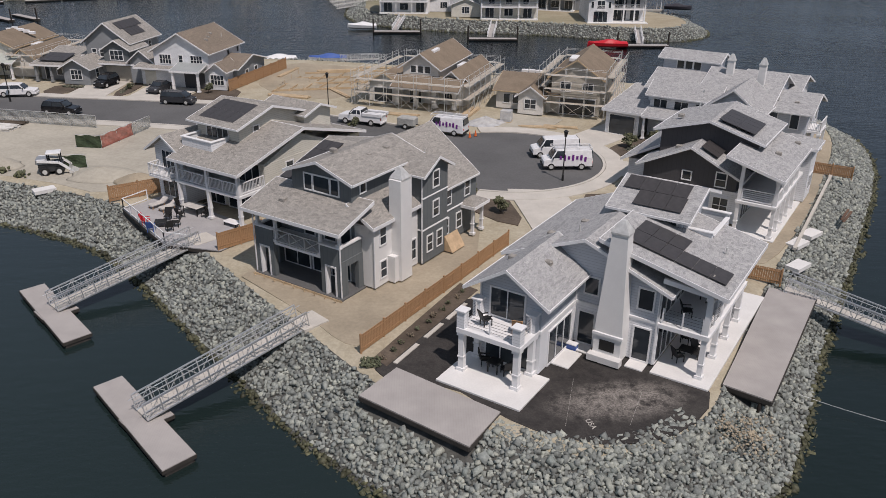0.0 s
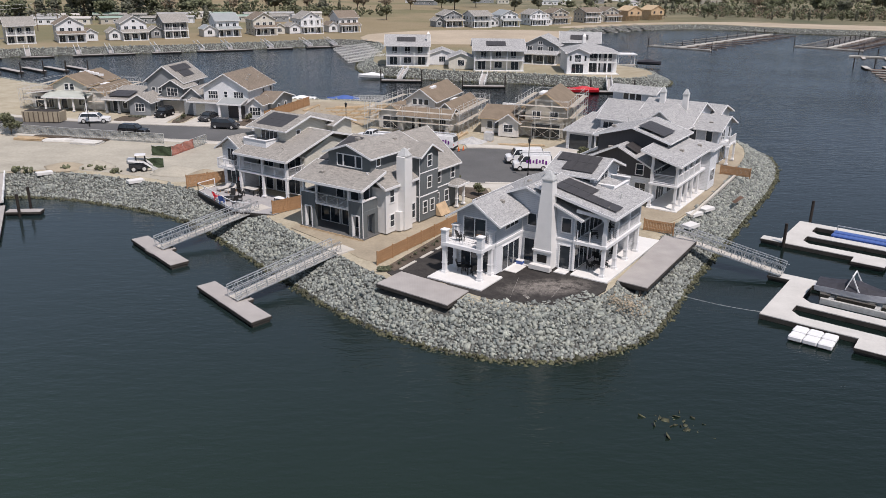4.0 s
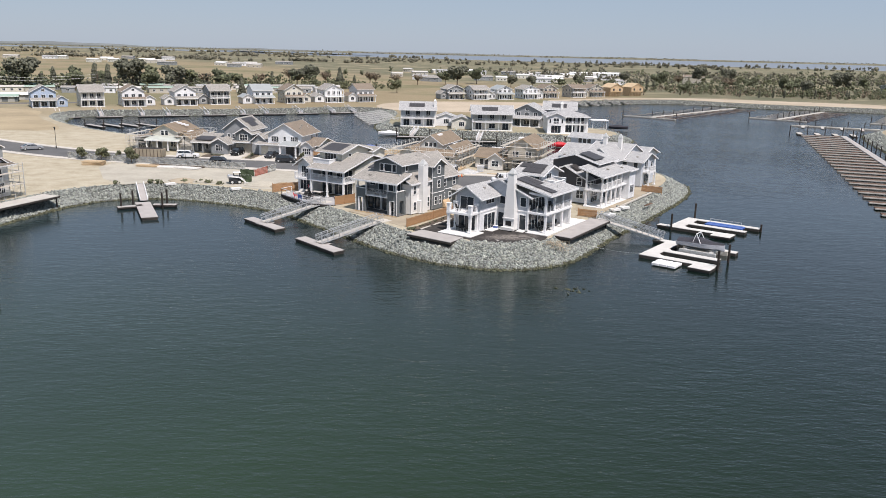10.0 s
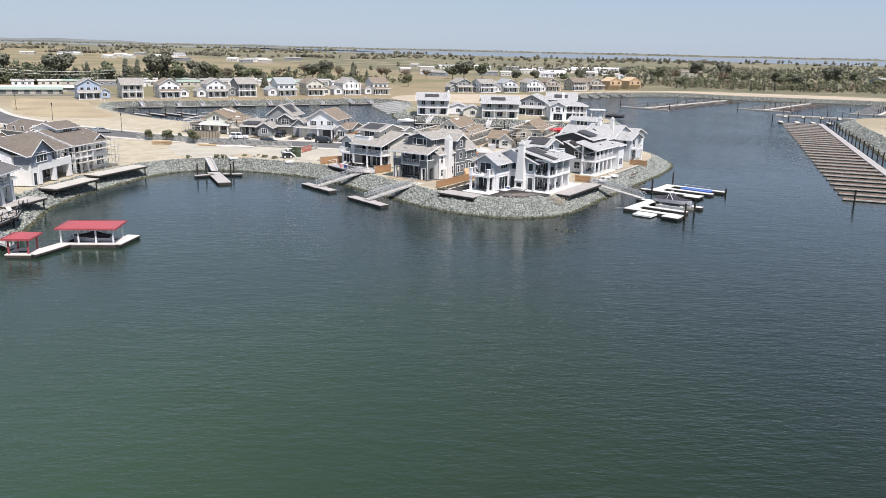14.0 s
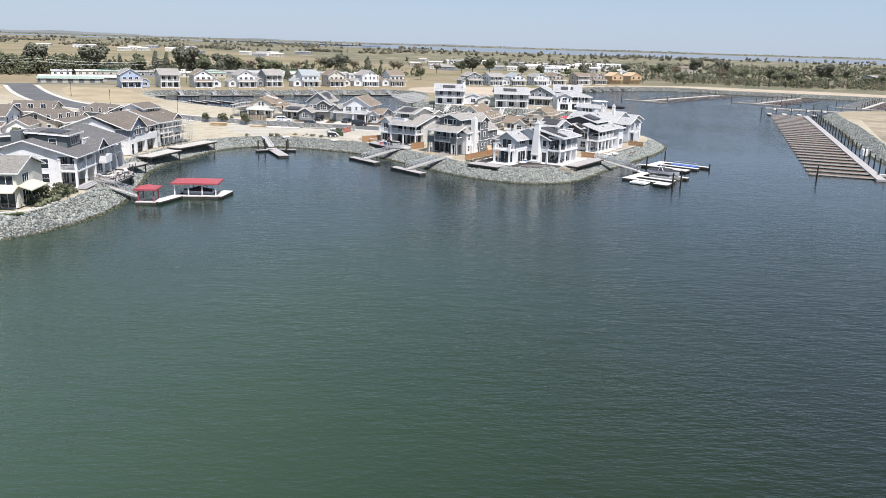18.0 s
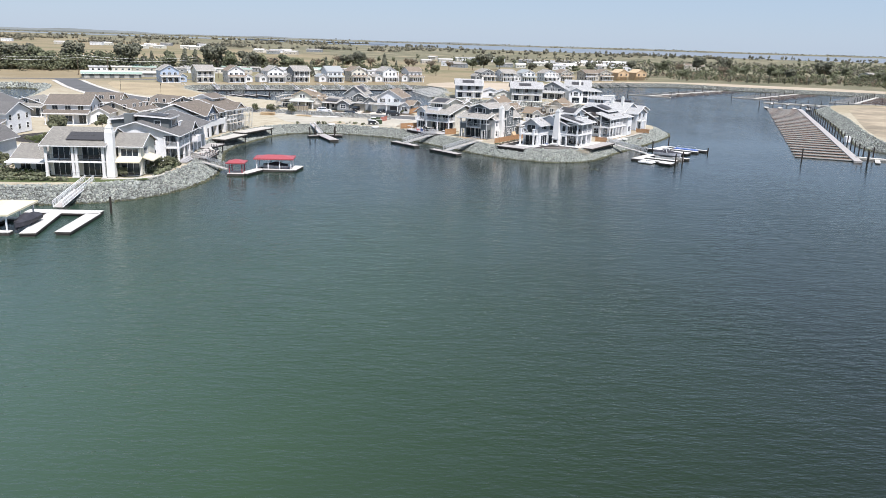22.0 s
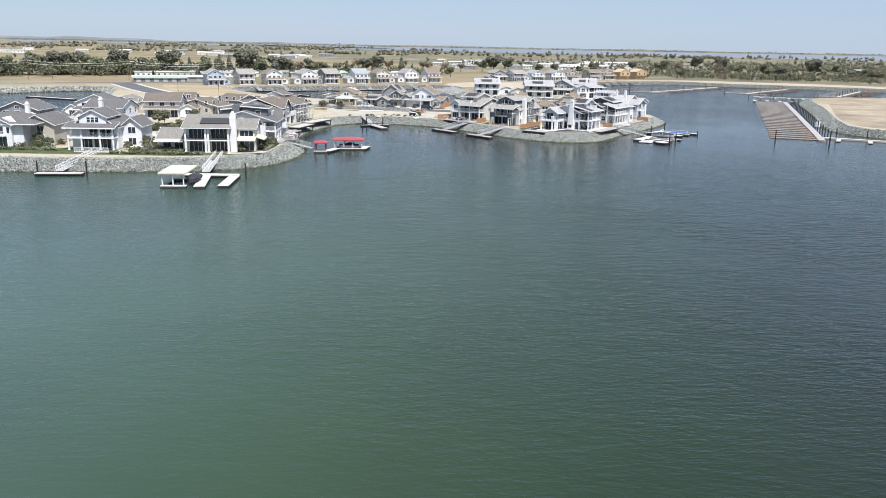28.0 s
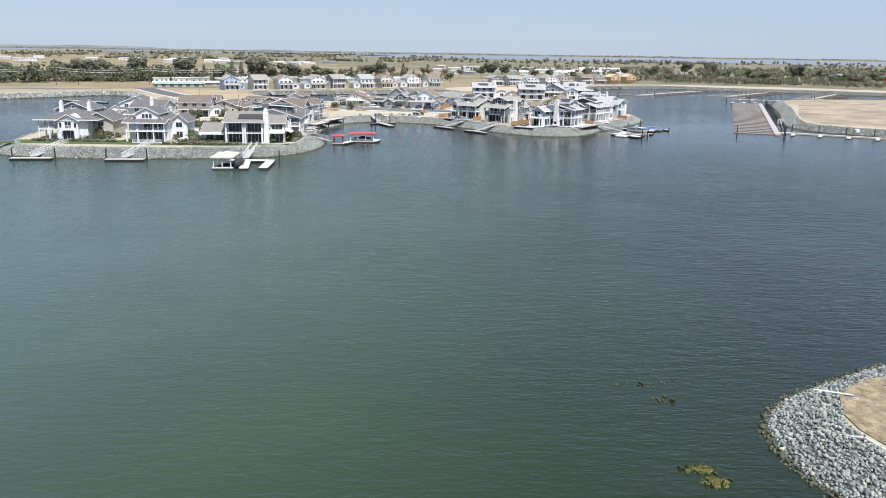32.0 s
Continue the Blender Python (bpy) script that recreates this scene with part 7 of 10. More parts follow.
def bay_house(x, y, deg, w, wall, label, seed, roof="shingle_slate", tall=5.2, dormer="lap_white", gable="lap_white"):
    """A bay-side house: gabled ends, two-level gallery at one corner, deep white posts."""
    e = house_at("house", x, y, deg, label, "house", "bay-side houses")
    walls(e, -w / 2, 2.4, w / 2, 14, 0, tall, wall, "x", 2.3)
    gable_roof(e, -w / 2, -0.3, w / 2, 14, tall, 2.3, "x", roof, 0.5, 0.5)
    gx = -w / 2 if seed % 2 else w / 2 - 4.5
    walls(e, gx, 0.4, gx + 4.5, 8, 0, 2.7, wall)
    walls(e, gx + 0.02, 0.42, gx + 4.48, 8, 2.7, tall - 0.1, gable, "y", 1.4)
    box_part(e, "trim_band", (gx - 0.04, 0.34, 2.62, gx + 4.54, 0.6, 2.8), "white")
    gable_roof(e, gx, 0.4, gx + 4.5, 8, tall - 0.1, 1.4, "y", roof, 0.5, 0.5)
    px0, px1 = (gx + 4.6, w / 2) if seed % 2 else (-w / 2, gx - 0.1)
    box_part(e, "gallery_floor", (px0, -0.2, 2.5, px1, 2.4, 2.75), "white")
    for k in range(4):
        column(e, px0 + 0.3 + (px1 - px0 - 0.6) * k / 3, 0, 0, tall, 0.38)
        if k < 3:
            railing(e, (px0 + 0.5 + (px1 - px0 - 0.6) * k / 3, 0), (px0 + 0.1 + (px1 - px0 - 0.6) * (k + 1) / 3, 0), 2.75, 1.0, "pickets")
    c = (px0 + px1) / 2
    openings(e, [("y-", c, 2.4, 0.05, 4.6, 2.3, 4, 1), ("y-", c, 2.4, 2.85, 4.6, 2.0, 4, 1), ("y-", gx + 2.2, 0.4, 0.6, 2.2, 1.6, 3, 1), ("y-", gx + 2.2, 0.4, 3.2, 1.8, 1.3, 3, 1), ("x+", w / 2, 5, 0.8, 1.0, 1.3, 1, 2), ("x+", w / 2, 9, 0.8, 1.0, 1.3, 1, 2), ("x+", w / 2, 5, 3.2, 1.0, 1.3, 1, 2), ("x-", -w / 2, 5, 0.8, 1.0, 1.3, 1, 2), ("x-", -w / 2, 5, 3.2, 1.0, 1.3, 1, 2), ("x-", -w / 2, 9, 3.2, 1.0, 1.3, 1, 2), ("x-", -w / 2, 9, 0.8, 1.0, 1.3, 1, 2)])
    walls(e, -2.6, 5.0, 3.0, 10, tall, tall + 2.6, dormer, "x", 0.9)
    gable_roof(e, -2.6, 5.0, 3.0, 10, tall + 2.6, 0.9, "x", roof, 0.5, 0.6)
    openings(e, [("y-", 0.2, 5.0, tall + 1.3, 2.4, 1.1, 4, 1), ("x-", -2.6, 7.5, tall + 1.3, 0.8, 1.0, 1, 2)])
    vents(e, [(-w / 4, 3.0, tall + 1.2), (w / 4, 3.4, tall + 1.3), (w / 5, 9.5, tall + 1.5)])
    return e


def pier(e, x, y, z0, z1, w0=0.85, w1=0.5):
    """A battered white pier, wider at its foot."""
    ring = lambda w, z: [(x - w / 2, y - w / 2, z), (x + w / 2, y - w / 2, z), (x + w / 2, y + w / 2, z), (x - w / 2, y + w / 2, z)]
    part("pier", Mesh().loft([ring(w0, z0), ring(w1, z1)]), "white", e)


def long_bay_house():
    e = house_at("house", -65.7, 1.8, 93, "long white house with corner galleries, slate roof and dark roof-deck dormer", "house", "bay-side houses")
    walls(e, 0.2, 2.7, 8.4, 15, 0, 4.9, "lap_white")
    walls(e, 8.4, 0.5, 14.0, 15, 0, 4.9, "lap_white")
    walls(e, 14.0, 4.0, 24.6, 15, 0, 4.9, "lap_white")
    walls(e, 24.62, 2.6, 28.6, 12, 0, 2.7, "lap_cream")
    shed_roof(e, 24.65, 2.0, 29.0, 12.4, 2.75, 4.2, "y", "shingle_slate")
    for x0 in (0.18, 24.25):
        walls(e, x0, 0.0, x0 + 0.3, 15.1, 4.9, 4.97, "lap_white", "x", 2.3, "gable_wall")
    gable_roof(e, 0.0, -0.1, 24.8, 15.2, 4.95, 2.4, "x", "shingle_slate", 0.5, 0.5)
    # front bay with its own gable and box balcony
    walls(e, 8.8, -0.1, 13.8, 6, 2.7, 4.9, "lap_grey", "y", 1.6)
    gable_roof(e, 8.8, -0.1, 13.8, 7.0, 4.9, 1.6, "y", "shingle_slate", 0.5, 0.5)
    box_part(e, "balcony_floor", (9.8, -1.3, 2.5, 12.8, -0.1, 2.72), "white")
    for a, b in (((9.8, -1.25), (12.8, -1.25)), ((9.8, -1.25), (9.8, 0.1)), ((12.8, -1.25), (12.8, 0.1))):
        railing(e, a, b, 2.72, 1.0, "solid")
    # two-level gallery at the south-east corner
    box_part(e, "gallery_floor", (0.0, -0.2, 2.5, 8.4, 2.7, 2.75), "white")
    box_part(e, "trim_band", (-0.02, -0.22, 4.62, 8.4, 0.12, 4.93), "white")
    for x in (0.15, 4.1, 8.1):
        column(e, x, 0, 0, 4.65, 0.36)
    column(e, 0.15, 2.5, 0, 4.65, 0.3)
    railing(e, (0.3, 0), (4.0, 0), 2.75, 1.0, "pickets")
    railing(e, (4.3, 0), (8.0, 0), 2.75, 1.0, "pickets")
    railing(e, (0.15, 0.2), (0.15, 2.4), 2.75, 1.0, "pickets")
    # northern gallery on battered piers
    box_part(e, "gallery_floor", (14.1, 0.9, 2.5, 24.6, 4.0, 2.75), "white")
    box_part(e, "trim_band", (14.1, 0.86, 4.62, 24.6, 1.2, 4.93), "white")
    for x in (17.4, 20.8, 24.2):
        pier(e, x, 1.1, 0, 2.5, 1.0, 0.6)
        column(e, x, 1.1, 2.75, 4.65, 0.34)
    for a, b in ((14.3, 17.2), (17.6, 20.6), (21.0, 24.0)):
        railing(e, (a, 1.05), (b, 1.05), 2.75, 1.0, "pickets")
    # dark dormer on the roof deck, with solar panels on its low roof
    walls(e, 3.4, 2.4, 9.0, 8.4, 5.0, 7.8, "batten_grey")
    shed_roof(e, 2.9, 1.9, 9.6, 8.8, 7.82, 8.3, "y", "shingle_slate")
    panels(e, (4.1, 3.4, 8.05), (1, 0, 0), (0, 0.997, 0.075), 4, 2)
    box_part(e, "chimney", (2.0, 8.8, 6.2, 3.3, 10.4, 8.7), "batten_grey")
    walls(e, 2.6, 9.6, 12.0, 13.0, 5.4, 7.6, "batten_grey")
    shed_roof(e, 2.2, 9.1, 12.4, 13.4, 7.9, 7.5, "y", "shingle_slate")
    for c in ((9.0, 2.0, 5.1, 12.0, 2.2, 6.6), (11.8, 2.2, 5.1, 12.0, 5.4, 6.6)):
        box_part(e, "parapet", c, "lap_white")
    box_part(e, "parapet_cap", (8.95, 1.94, 6.6, 12.06, 2.26, 6.69), "white")
    openings(e, [("y-", 6.8, 2.4, 6.2, 3.4, 1.2, 4, 1), ("x-", 3.4, 4.6, 6.1, 1.1, 1.2, 1, 2), ("y-", 2.2, 2.7, 0.05, 3.0, 2.2, 3, 1), ("y-", 6.2, 2.7, 0.05, 3.0, 2.2, 3, 1), ("y-", 2.2, 2.7, 2.8, 3.0, 2.0, 3, 1), ("y-", 6.2, 2.7, 2.8, 3.0, 2.0, 3, 1),
                 ("y-", 11.2, 0.5, 0.5, 3.2, 1.8, 3, 1), ("y-", 11.3, -0.1, 2.8, 2.0, 1.9, 2, 1), ("y-", 15.8, 4.0, 0.05, 3.0, 2.2, 3, 1), ("y-", 19.6, 4.0, 0.05, 2.6, 2.2, 3, 1), ("y-", 22.8, 4.0, 0.05, 1.6, 2.2, 3, 1), ("y-", 16.8, 4.0, 2.8, 4.0, 2.0, 4, 1), ("y-", 21.8, 4.0, 2.8, 3.6, 2.0, 4, 1), ("y-", 26.6, 2.6, 0.4, 1.6, 1.7, 2, 1),
                 ("x-", 0.2, 4.8, 0.8, 1.1, 1.4, 1, 2), ("x-", 0.2, 8.6, 0.8, 1.1, 1.4, 1, 2), ("x-", 0.2, 4.8, 3.1, 1.1, 1.4, 1, 2), ("x-", 0.2, 8.6, 3.1, 1.1, 1.4, 1, 2), ("x-", 0.2, 12.4, 3.1, 1.1, 1.4, 1, 2)])
    for k in range(3):
        box_part(e, "step", (-0.9 + 0.32 * k, -1.7 + 0.34 * k, 0.0, 4.4, -0.3, 0.16 * (k + 1)), "greydeck")
    vents(e, [(14.6, 5.0, 6.2), (17.5, 5.8, 6.5), (20.0, 4.2, 6.0), (23.5, 6.0, 6.6), (9.6, 8.6, 7.2)])


def portal_bay_house():
    e = house_at("house", -70.4, 38.0, 84, "white house with square portal openings and a dusk-blue gable", "house", "bay-side houses")
    walls(e, -0.6, 3.2, 12.2, 14, 0, 5.2, "lap_white", "x", 2.3)
    gable_roof(e, -0.6, 0.6, 12.2, 14, 5.2, 2.4, "x", "shingle_umber", 0.5, 0.5)
    walls(e, 0.0, 0.4, 2.1, 3.2, 0, 3.6, "stucco")
    for x0, x1 in ((2.1, 3.0), (6.5, 7.4), (11.4, 12.3)):
        box_part(e, "portal_pier", (x0, 0.3, 0, x1, 1.1, 2.3), "stucco")
    box_part(e, "portal_beam", (2.1, 0.28, 2.3, 12.3, 1.12, 3.62), "stucco")
    box_part(e, "balcony_floor", (2.1, 1.12, 2.5, 12.25, 3.2, 2.72), "white")
    walls(e, 0.0, 0.2, 6.2, 7.0, 3.62, 5.4, "batten_blue", "y", 2.1)
    gable_roof(e, 0.0, 0.2, 6.2, 8.0, 5.4, 2.1, "y", "shingle_umber", 0.5, 0.5)
    for x in (6.5, 9.3, 12.1):
        column(e, x, 0.7, 3.62, 5.25, 0.3)
    walls(e, 6.25, 2.9, 12.15, 3.2, 2.75, 5.2, "lap_lilac")
    openings(e, [("y-", 3.1, 0.2, 3.9, 3.0, 1.5, 3, 1), ("y-", 1.05, 0.4, 0.05, 0.9, 2.1, 1, 1), ("y-", 4.8, 3.2, 0.05, 3.4, 2.2, 3, 1), ("y-", 9.4, 3.2, 0.05, 3.4, 2.2, 3, 1), ("y-", 7.8, 2.9, 3.1, 1.3, 1.8, 2, 1), ("y-", 10.6, 2.9, 3.1, 1.3, 1.8, 2, 1), ("x-", -0.6, 5.5, 3.1, 1.0, 1.3, 1, 2), ("x-", -0.6, 9.0, 3.1, 1.0, 1.3, 1, 2), ("x-", -0.6, 6.5, 0.8, 1.0, 1.3, 1, 2)])
    stacks(e, [(4.0, 8.2, 7.35), (5.4, 8.0, 7.4), (7.2, 8.3, 7.35), (8.2, 8.1, 7.4)])


long_bay_house()
portal_bay_house()
e = bay_house(-68.7, 57.3, 76, 10.4, "skin_wrap", "unfinished white house still inside scaffolding", 0, "shingle_umber")
scaffold(e, -5.6, -0.9, 6.0, 6.0, 5.4)
BACK = [(-120.0, 31, -4, "lap_white", "shingle_slate"), (-138, 20, 0, "lap_grey", "shingle_slate"), (-112.0, 56.5, 8, "lap_white", "shingle_umber"), (-130, 50, 6, "lap_white", "shingle_slate"), (-97, 73, 80, "lap_tan", "shingle_umber"), (-131, 72, 0, "lap_tan", "shingle_dun"), (-118, 92, 10, "lap_tan", "shingle_umber"), (-92, 92, 60, "lap_grey", "shingle_umber")]
for k, (x, y, deg, wall, roof) in enumerate(BACK):
    gable_villa(x, y, deg, 10.5, 12, wall, roof, {"lap_tan": "tan house with a brown roof inland", "lap_cream": "cream house with a brown roof inland", "lap_grey": "grey house with a low roof inland"}.get(wall, "white house with a grey roof inland"), "inland houses", "y" if k % 2 else "x", None, 4.5 if k % 3 else -4.0, False, 4.9 if k < 4 else 3.3, 2.1 if k < 4 else 1.7)


# ---- fences ----
FENCE_BOARD, FENCE_POST = {}, {}


def fence(pts, h=1.7, mat="wood", label="cedar board fence with square posts", z=2.2):
    """A board fence along pts; each post and each board is a part."""
    e = thing("fence", pose(*pts[0], z), label, "fence")
    key = (h, mat)
    if key not in FENCE_BOARD:
        FENCE_BOARD[key] = outward(Mesh().box(-0.07, -0.012, 0.06, 0.07, 0.012, h).data("board", M[mat]))
        FENCE_POST[key] = outward(Mesh().chamfer(-0.06, -0.06, -0.1, 0.06, 0.06, h + 0.12, 0.02).data("post", M[mat]))
    for a, b in zip(pts, pts[1:]):
        d = Vector((b[0] - a[0], b[1] - a[1], 0))
        o = Vector((a[0] - pts[0][0], a[1] - pts[0][1], 0))
        ang = math.degrees(math.atan2(d.y, d.x))
        n = max(1, round(d.length / 2.4))
        for k in range(n + 1):
            ob = new("post", FENCE_POST[key])
            ob.parent = e
            ob.matrix_basis = pose(*(o + d * (k / n)), 0, 0, ang)
        c = round(d.length / 0.155)
        for k in range(c):
            ob = new("board", FENCE_BOARD[key])
            ob.parent = e
            ob.matrix_basis = pose(*(o + d * ((k + 0.5) / c)), 0, 0, ang)
        part("rail", Mesh().beam(o + Vector((0, 0, h * 0.25)), o + d + Vector((0, 0, h * 0.25)), 0.07).beam(o + Vector((0, 0, h * 0.85)), o + d + Vector((0, 0, h * 0.85)), 0.07), mat, e)
    return e


fence([(-2.2, 44.9), (4.3, 54.8), (8.3, 61.0)], 1.25)
fence([(-14.3, 59.9), (-11.4, 62.6)], 1.5)
fence([(24.6, 55.4), (27.2, 53.9)], 1.2)
fence([(41.0, 79.2), (44.2, 77.2)], 1.2)
fence([(-25.6, 114.2), (-20.3, 130.6)], 1.7)
fence([(-22.2, 73.4), (-26.5, 70.6)], 1.5)


# ---- docks, gangways and piles ----
def dock(pts, label, z=0.5, deck="dock", thick=0.42, name="dock", group="floating docks"):
    """A floating dock: decking with a rim board over dark floats."""
    if area2(np.array(pts, float)) < 0:
        pts = pts[::-1]
    o = Vector((sum(p[0] for p in pts) / len(pts), sum(p[1] for p in pts) / len(pts), 0))
    e = thing(name, pose(o.x, o.y, 0), label, "dock", group)
    loc = [(x - o.x, y - o.y) for x, y in pts]
    part("deck", Mesh().prism(loc, z - 0.09, z), deck, e)
    rim = Mesh()
    for a, b in zip(loc, loc[1:] + loc[:1]):
        rim.beam((*a, z - 0.16), (*b, z - 0.16), 0.08, 0.22)
    part("rim", rim, "dockside", e)
    ring = inset(np.array(loc), 0.12)
    part("float", Mesh().prism([tuple(p) for p in ring], z - thick - 0.25, z - 0.09), "dockside", e)
    return e


def bar(a, b, w):
    """Four corners of a strip of width w from a to b."""
    d = Vector((b[0] - a[0], b[1] - a[1])).normalized()
    n = Vector((-d.y, d.x)) * (w / 2)
    return [(a[0] - n.x, a[1] - n.y), (b[0] - n.x, b[1] - n.y), (b[0] + n.x, b[1] + n.y), (a[0] + n.x, a[1] + n.y)]


def gangway(a, b, w=1.35, label="aluminium truss gangway with wire mesh sides", mat="alu", h=1.1, name="gangway"):
    """A sloping bridge from a to b (x, y, z): tread, two trussed sides with posts, braces and rails."""
    a, b = Vector(a), Vector(b)
    d = b - a
    ln = d.length
    ang = math.degrees(math.atan2(d.y, d.x))
    tilt = -math.degrees(math.asin(d.z / ln))
    e = thing(name, pose(*a) @ pose(0, 0, 0, 0, 0, ang) @ pose(0, 0, 0, 0, tilt, 0), label, "gangway", "gangways")
    part("tread", Mesh().box(0, -w / 2, -0.08, ln, w / 2, 0.0), "whitedeck" if mat == "alu" else "dock", e)
    n = max(3, round(ln / 1.0))
    for y in (-w / 2, w / 2):
        m = Mesh()
        for z, k in ((0.0, 0.09), (h, 0.08), (h * 0.5, 0.05)):
            m.beam((0, y, z), (ln, y, z), k)
        for k in range(n + 1):
            x = ln * k / n
            m.beam((x, y, 0), (x, y, h), 0.06)
            if k < n:
                x2 = ln * (k + 1) / n
                p, q = ((x, 0), (x2, h)) if k % 2 else ((x2, 0), (x, h))
                m.beam((p[0], y, p[1]), (q[0], y, q[1]), 0.035)
        for k in range(round(ln / 0.33)):
            x = ln * (k + 0.5) / round(ln / 0.33)
            m.beam((x, y, 0), (x, y, h), 0.018)
        part("truss", m, mat, e)
    part("handrail", Mesh().tube((-0.3, -w / 2 + 0.1, h * 0.85), (ln + 0.3, -w / 2 + 0.1, h * 0.85), 0.025, 6).tube((-0.3, w / 2 - 0.1, h * 0.85), (ln + 0.3, w / 2 - 0.1, h * 0.85), 0.025, 6), mat, e)
    return e


PILE = outward(Mesh().tube((0, 0, -2), (0, 0, 1), 0.16, 10).data("mooring_post", M["pile"]))


def pile(x, y, top=2.6, r=1.0):
    ob = new("mooring_post", PILE)
    ob.matrix_basis = Matrix.Translation((x, y, top - 1)) @ Matrix.Diagonal((r, r, 1, 1))
    return tagged(ob, "dark steel mooring post standing in the water", "pile", "mooring posts")


dock([(-18.2, 44.0), (-11.8, 36.4), (-10.45, 37.75), (-16.9, 45.2)], "grey-decked floating dock on dark floats")
dock(bar((-13.2, 41.9), (-15.0, 40.2), 1.7), "small landing float under the gangway", 0.46)
dock([(-28.4, 56.6), (-22.1, 49.1), (-20.75, 50.4), (-27.1, 57.8)], "grey-decked floating dock on dark floats")
dock(bar((-23.6, 54.6), (-25.4, 52.9), 1.7), "small landing float under the gangway", 0.46)
gangway((-6.2, 48.6, 2.25), (-14.3, 41.0, 0.62))
gangway((-16.5, 61.8, 2.25), (-24.6, 53.7, 0.62))
solid("landing_slab", Mesh().prism(bar((-6.6, 48.2), (-5.2, 49.5), 1.9), 1.7, 2.3), "concrete", "concrete landing at the head of the gangway", "slab")
solid("landing_slab", Mesh().prism(bar((-16.9, 61.4), (-15.5, 62.8), 1.9), 1.7, 2.33), "concrete", "concrete landing at the head of the gangway", "slab")


def platform(pts, label, z=2.3, deck="dock", legs=1.9):
    """A cantilevered deck over the bank: decking, dark rim, joists and posts."""
    if area2(np.array(pts, float)) < 0:
        pts = pts[::-1]
    o = Vector((sum(p[0] for p in pts) / len(pts), sum(p[1] for p in pts) / len(pts)))
    e = thing("deck", pose(o.x, o.y, 0), label, "deck")
    loc = [(x - o.x, y - o.y) for x, y in pts]
    part("decking", Mesh().prism(loc, z - 0.08, z), deck, e)
    rim = Mesh()
    for a, b in zip(loc, loc[1:] + loc[:1]):
        rim.beam((*a, z - 0.2), (*b, z - 0.2), 0.1, 0.26)
    part("rim", rim, "dockside", e)
    part("underframe", Mesh().prism([tuple(p) for p in inset(np.array(loc), 0.35)], z - 0.5, z - 0.08), "dockside", e)
    for x, y in inset(np.array(loc), 0.6):
        part("leg", Mesh().tube((x, y, z - 0.1 - legs), (x, y, z - 0.4), 0.12, 8), "pile", e)
    return e


platform([(-2.0, 40.4), (3.85, 35.9), (5.7, 38.8), (0.0, 43.2)], "grey-brown cantilevered deck over the stones")
platform([(18.6, 41.3), (20.75, 39.6), (28.9, 51.8), (26.2, 53.4)], "long grey-brown cantilevered deck over the stones")
nd = platform([(-22.1, 72.3), (-24.7, 68.7), (-18.8, 61.0), (-14.2, 59.8), (-11.4, 63.6), (-13.0, 65.0)], "large grey deck in front of the cream house", 2.3, "greydeck")
o = nd.matrix_basis.translation
for a, b in (((-24.6, 68.6), (-18.8, 61.1)), ((-18.8, 61.1), (-16.9, 60.6)), ((-24.6, 68.6), (-23.2, 70.8))):
    va, vb = Vector((a[0] - o.x, a[1] - o.y, 2.3)), Vector((b[0] - o.x, b[1] - o.y, 2.3))
    n = max(1, round((vb - va).length / 1.8))
    for z in (1.0, 0.15):
        part("guard_rail", Mesh().beam(va + Vector((0, 0, z)), vb + Vector((0, 0, z)), 0.07), "white", nd)
    for k in range(n + 1):
        p = va.lerp(vb, k / n)
        part("rail_post", Mesh().beam(p, p + Vector((0, 0, 1.0)), 0.08), "white", nd)

# T dock in the bay
gangway((-52.0, 77.0, 2.15), (-48.5, 69.0, 0.62), 1.3, "white sloping ramp with low sides", "white", 0.35)
dock([(-49.6, 67.6), (-47.3, 68.5), (-41.9, 56.5), (-44.2, 55.5)], "grey-decked stem of a T-shaped dock")
dock(bar((-47.6, 65.6), (-51.0, 63.5), 1.2), "side arm of the T-shaped dock", 0.5)
dock(bar((-46.0, 66.4), (-42.2, 66.7), 1.2), "side arm of the T-shaped dock", 0.5)
for x, y in ((-50.6, 64.1), (-49.6, 66.8), (-44.2, 65.5), (-44.4, 68.6)):
    pile(x, y, 2.7)

# boat docks east of the point
AX = math.radians(-38)
F, S = Vector((math.cos(AX), math.sin(AX))), Vector((-math.sin(AX), math.cos(AX)))


def slip_dock(o, fingers, depth, label, spine=2.0):
    """A comb of pale floats; fingers are s0, s1, length in the dock's own axes."""
    P = lambda f, s: (o[0] + F.x * f + S.x * s, o[1] + F.y * f + S.y * s)
    e = thing("boat_dock", pose(0, 0, 0), label, "dock", "boat docks")
    polys = [[(0, 0), (spine, 0), (spine, depth), (0, depth)]] + [[(spine, a), (ln, a), (ln, b), (spine, b)] for a, b, ln in fingers]
    polys += [[(spine, b), (spine + 0.8, b), (spine, b + 0.8)] for a, b, ln in fingers[:-1]]
    for q in polys:
        pts = [P(*p) for p in q]
        part("float", Mesh().prism(pts, 0.02, 0.42), "dockside", e)
        part("deck", Mesh().prism(pts, 0.42, 0.5), "floatdeck", e)
    return P


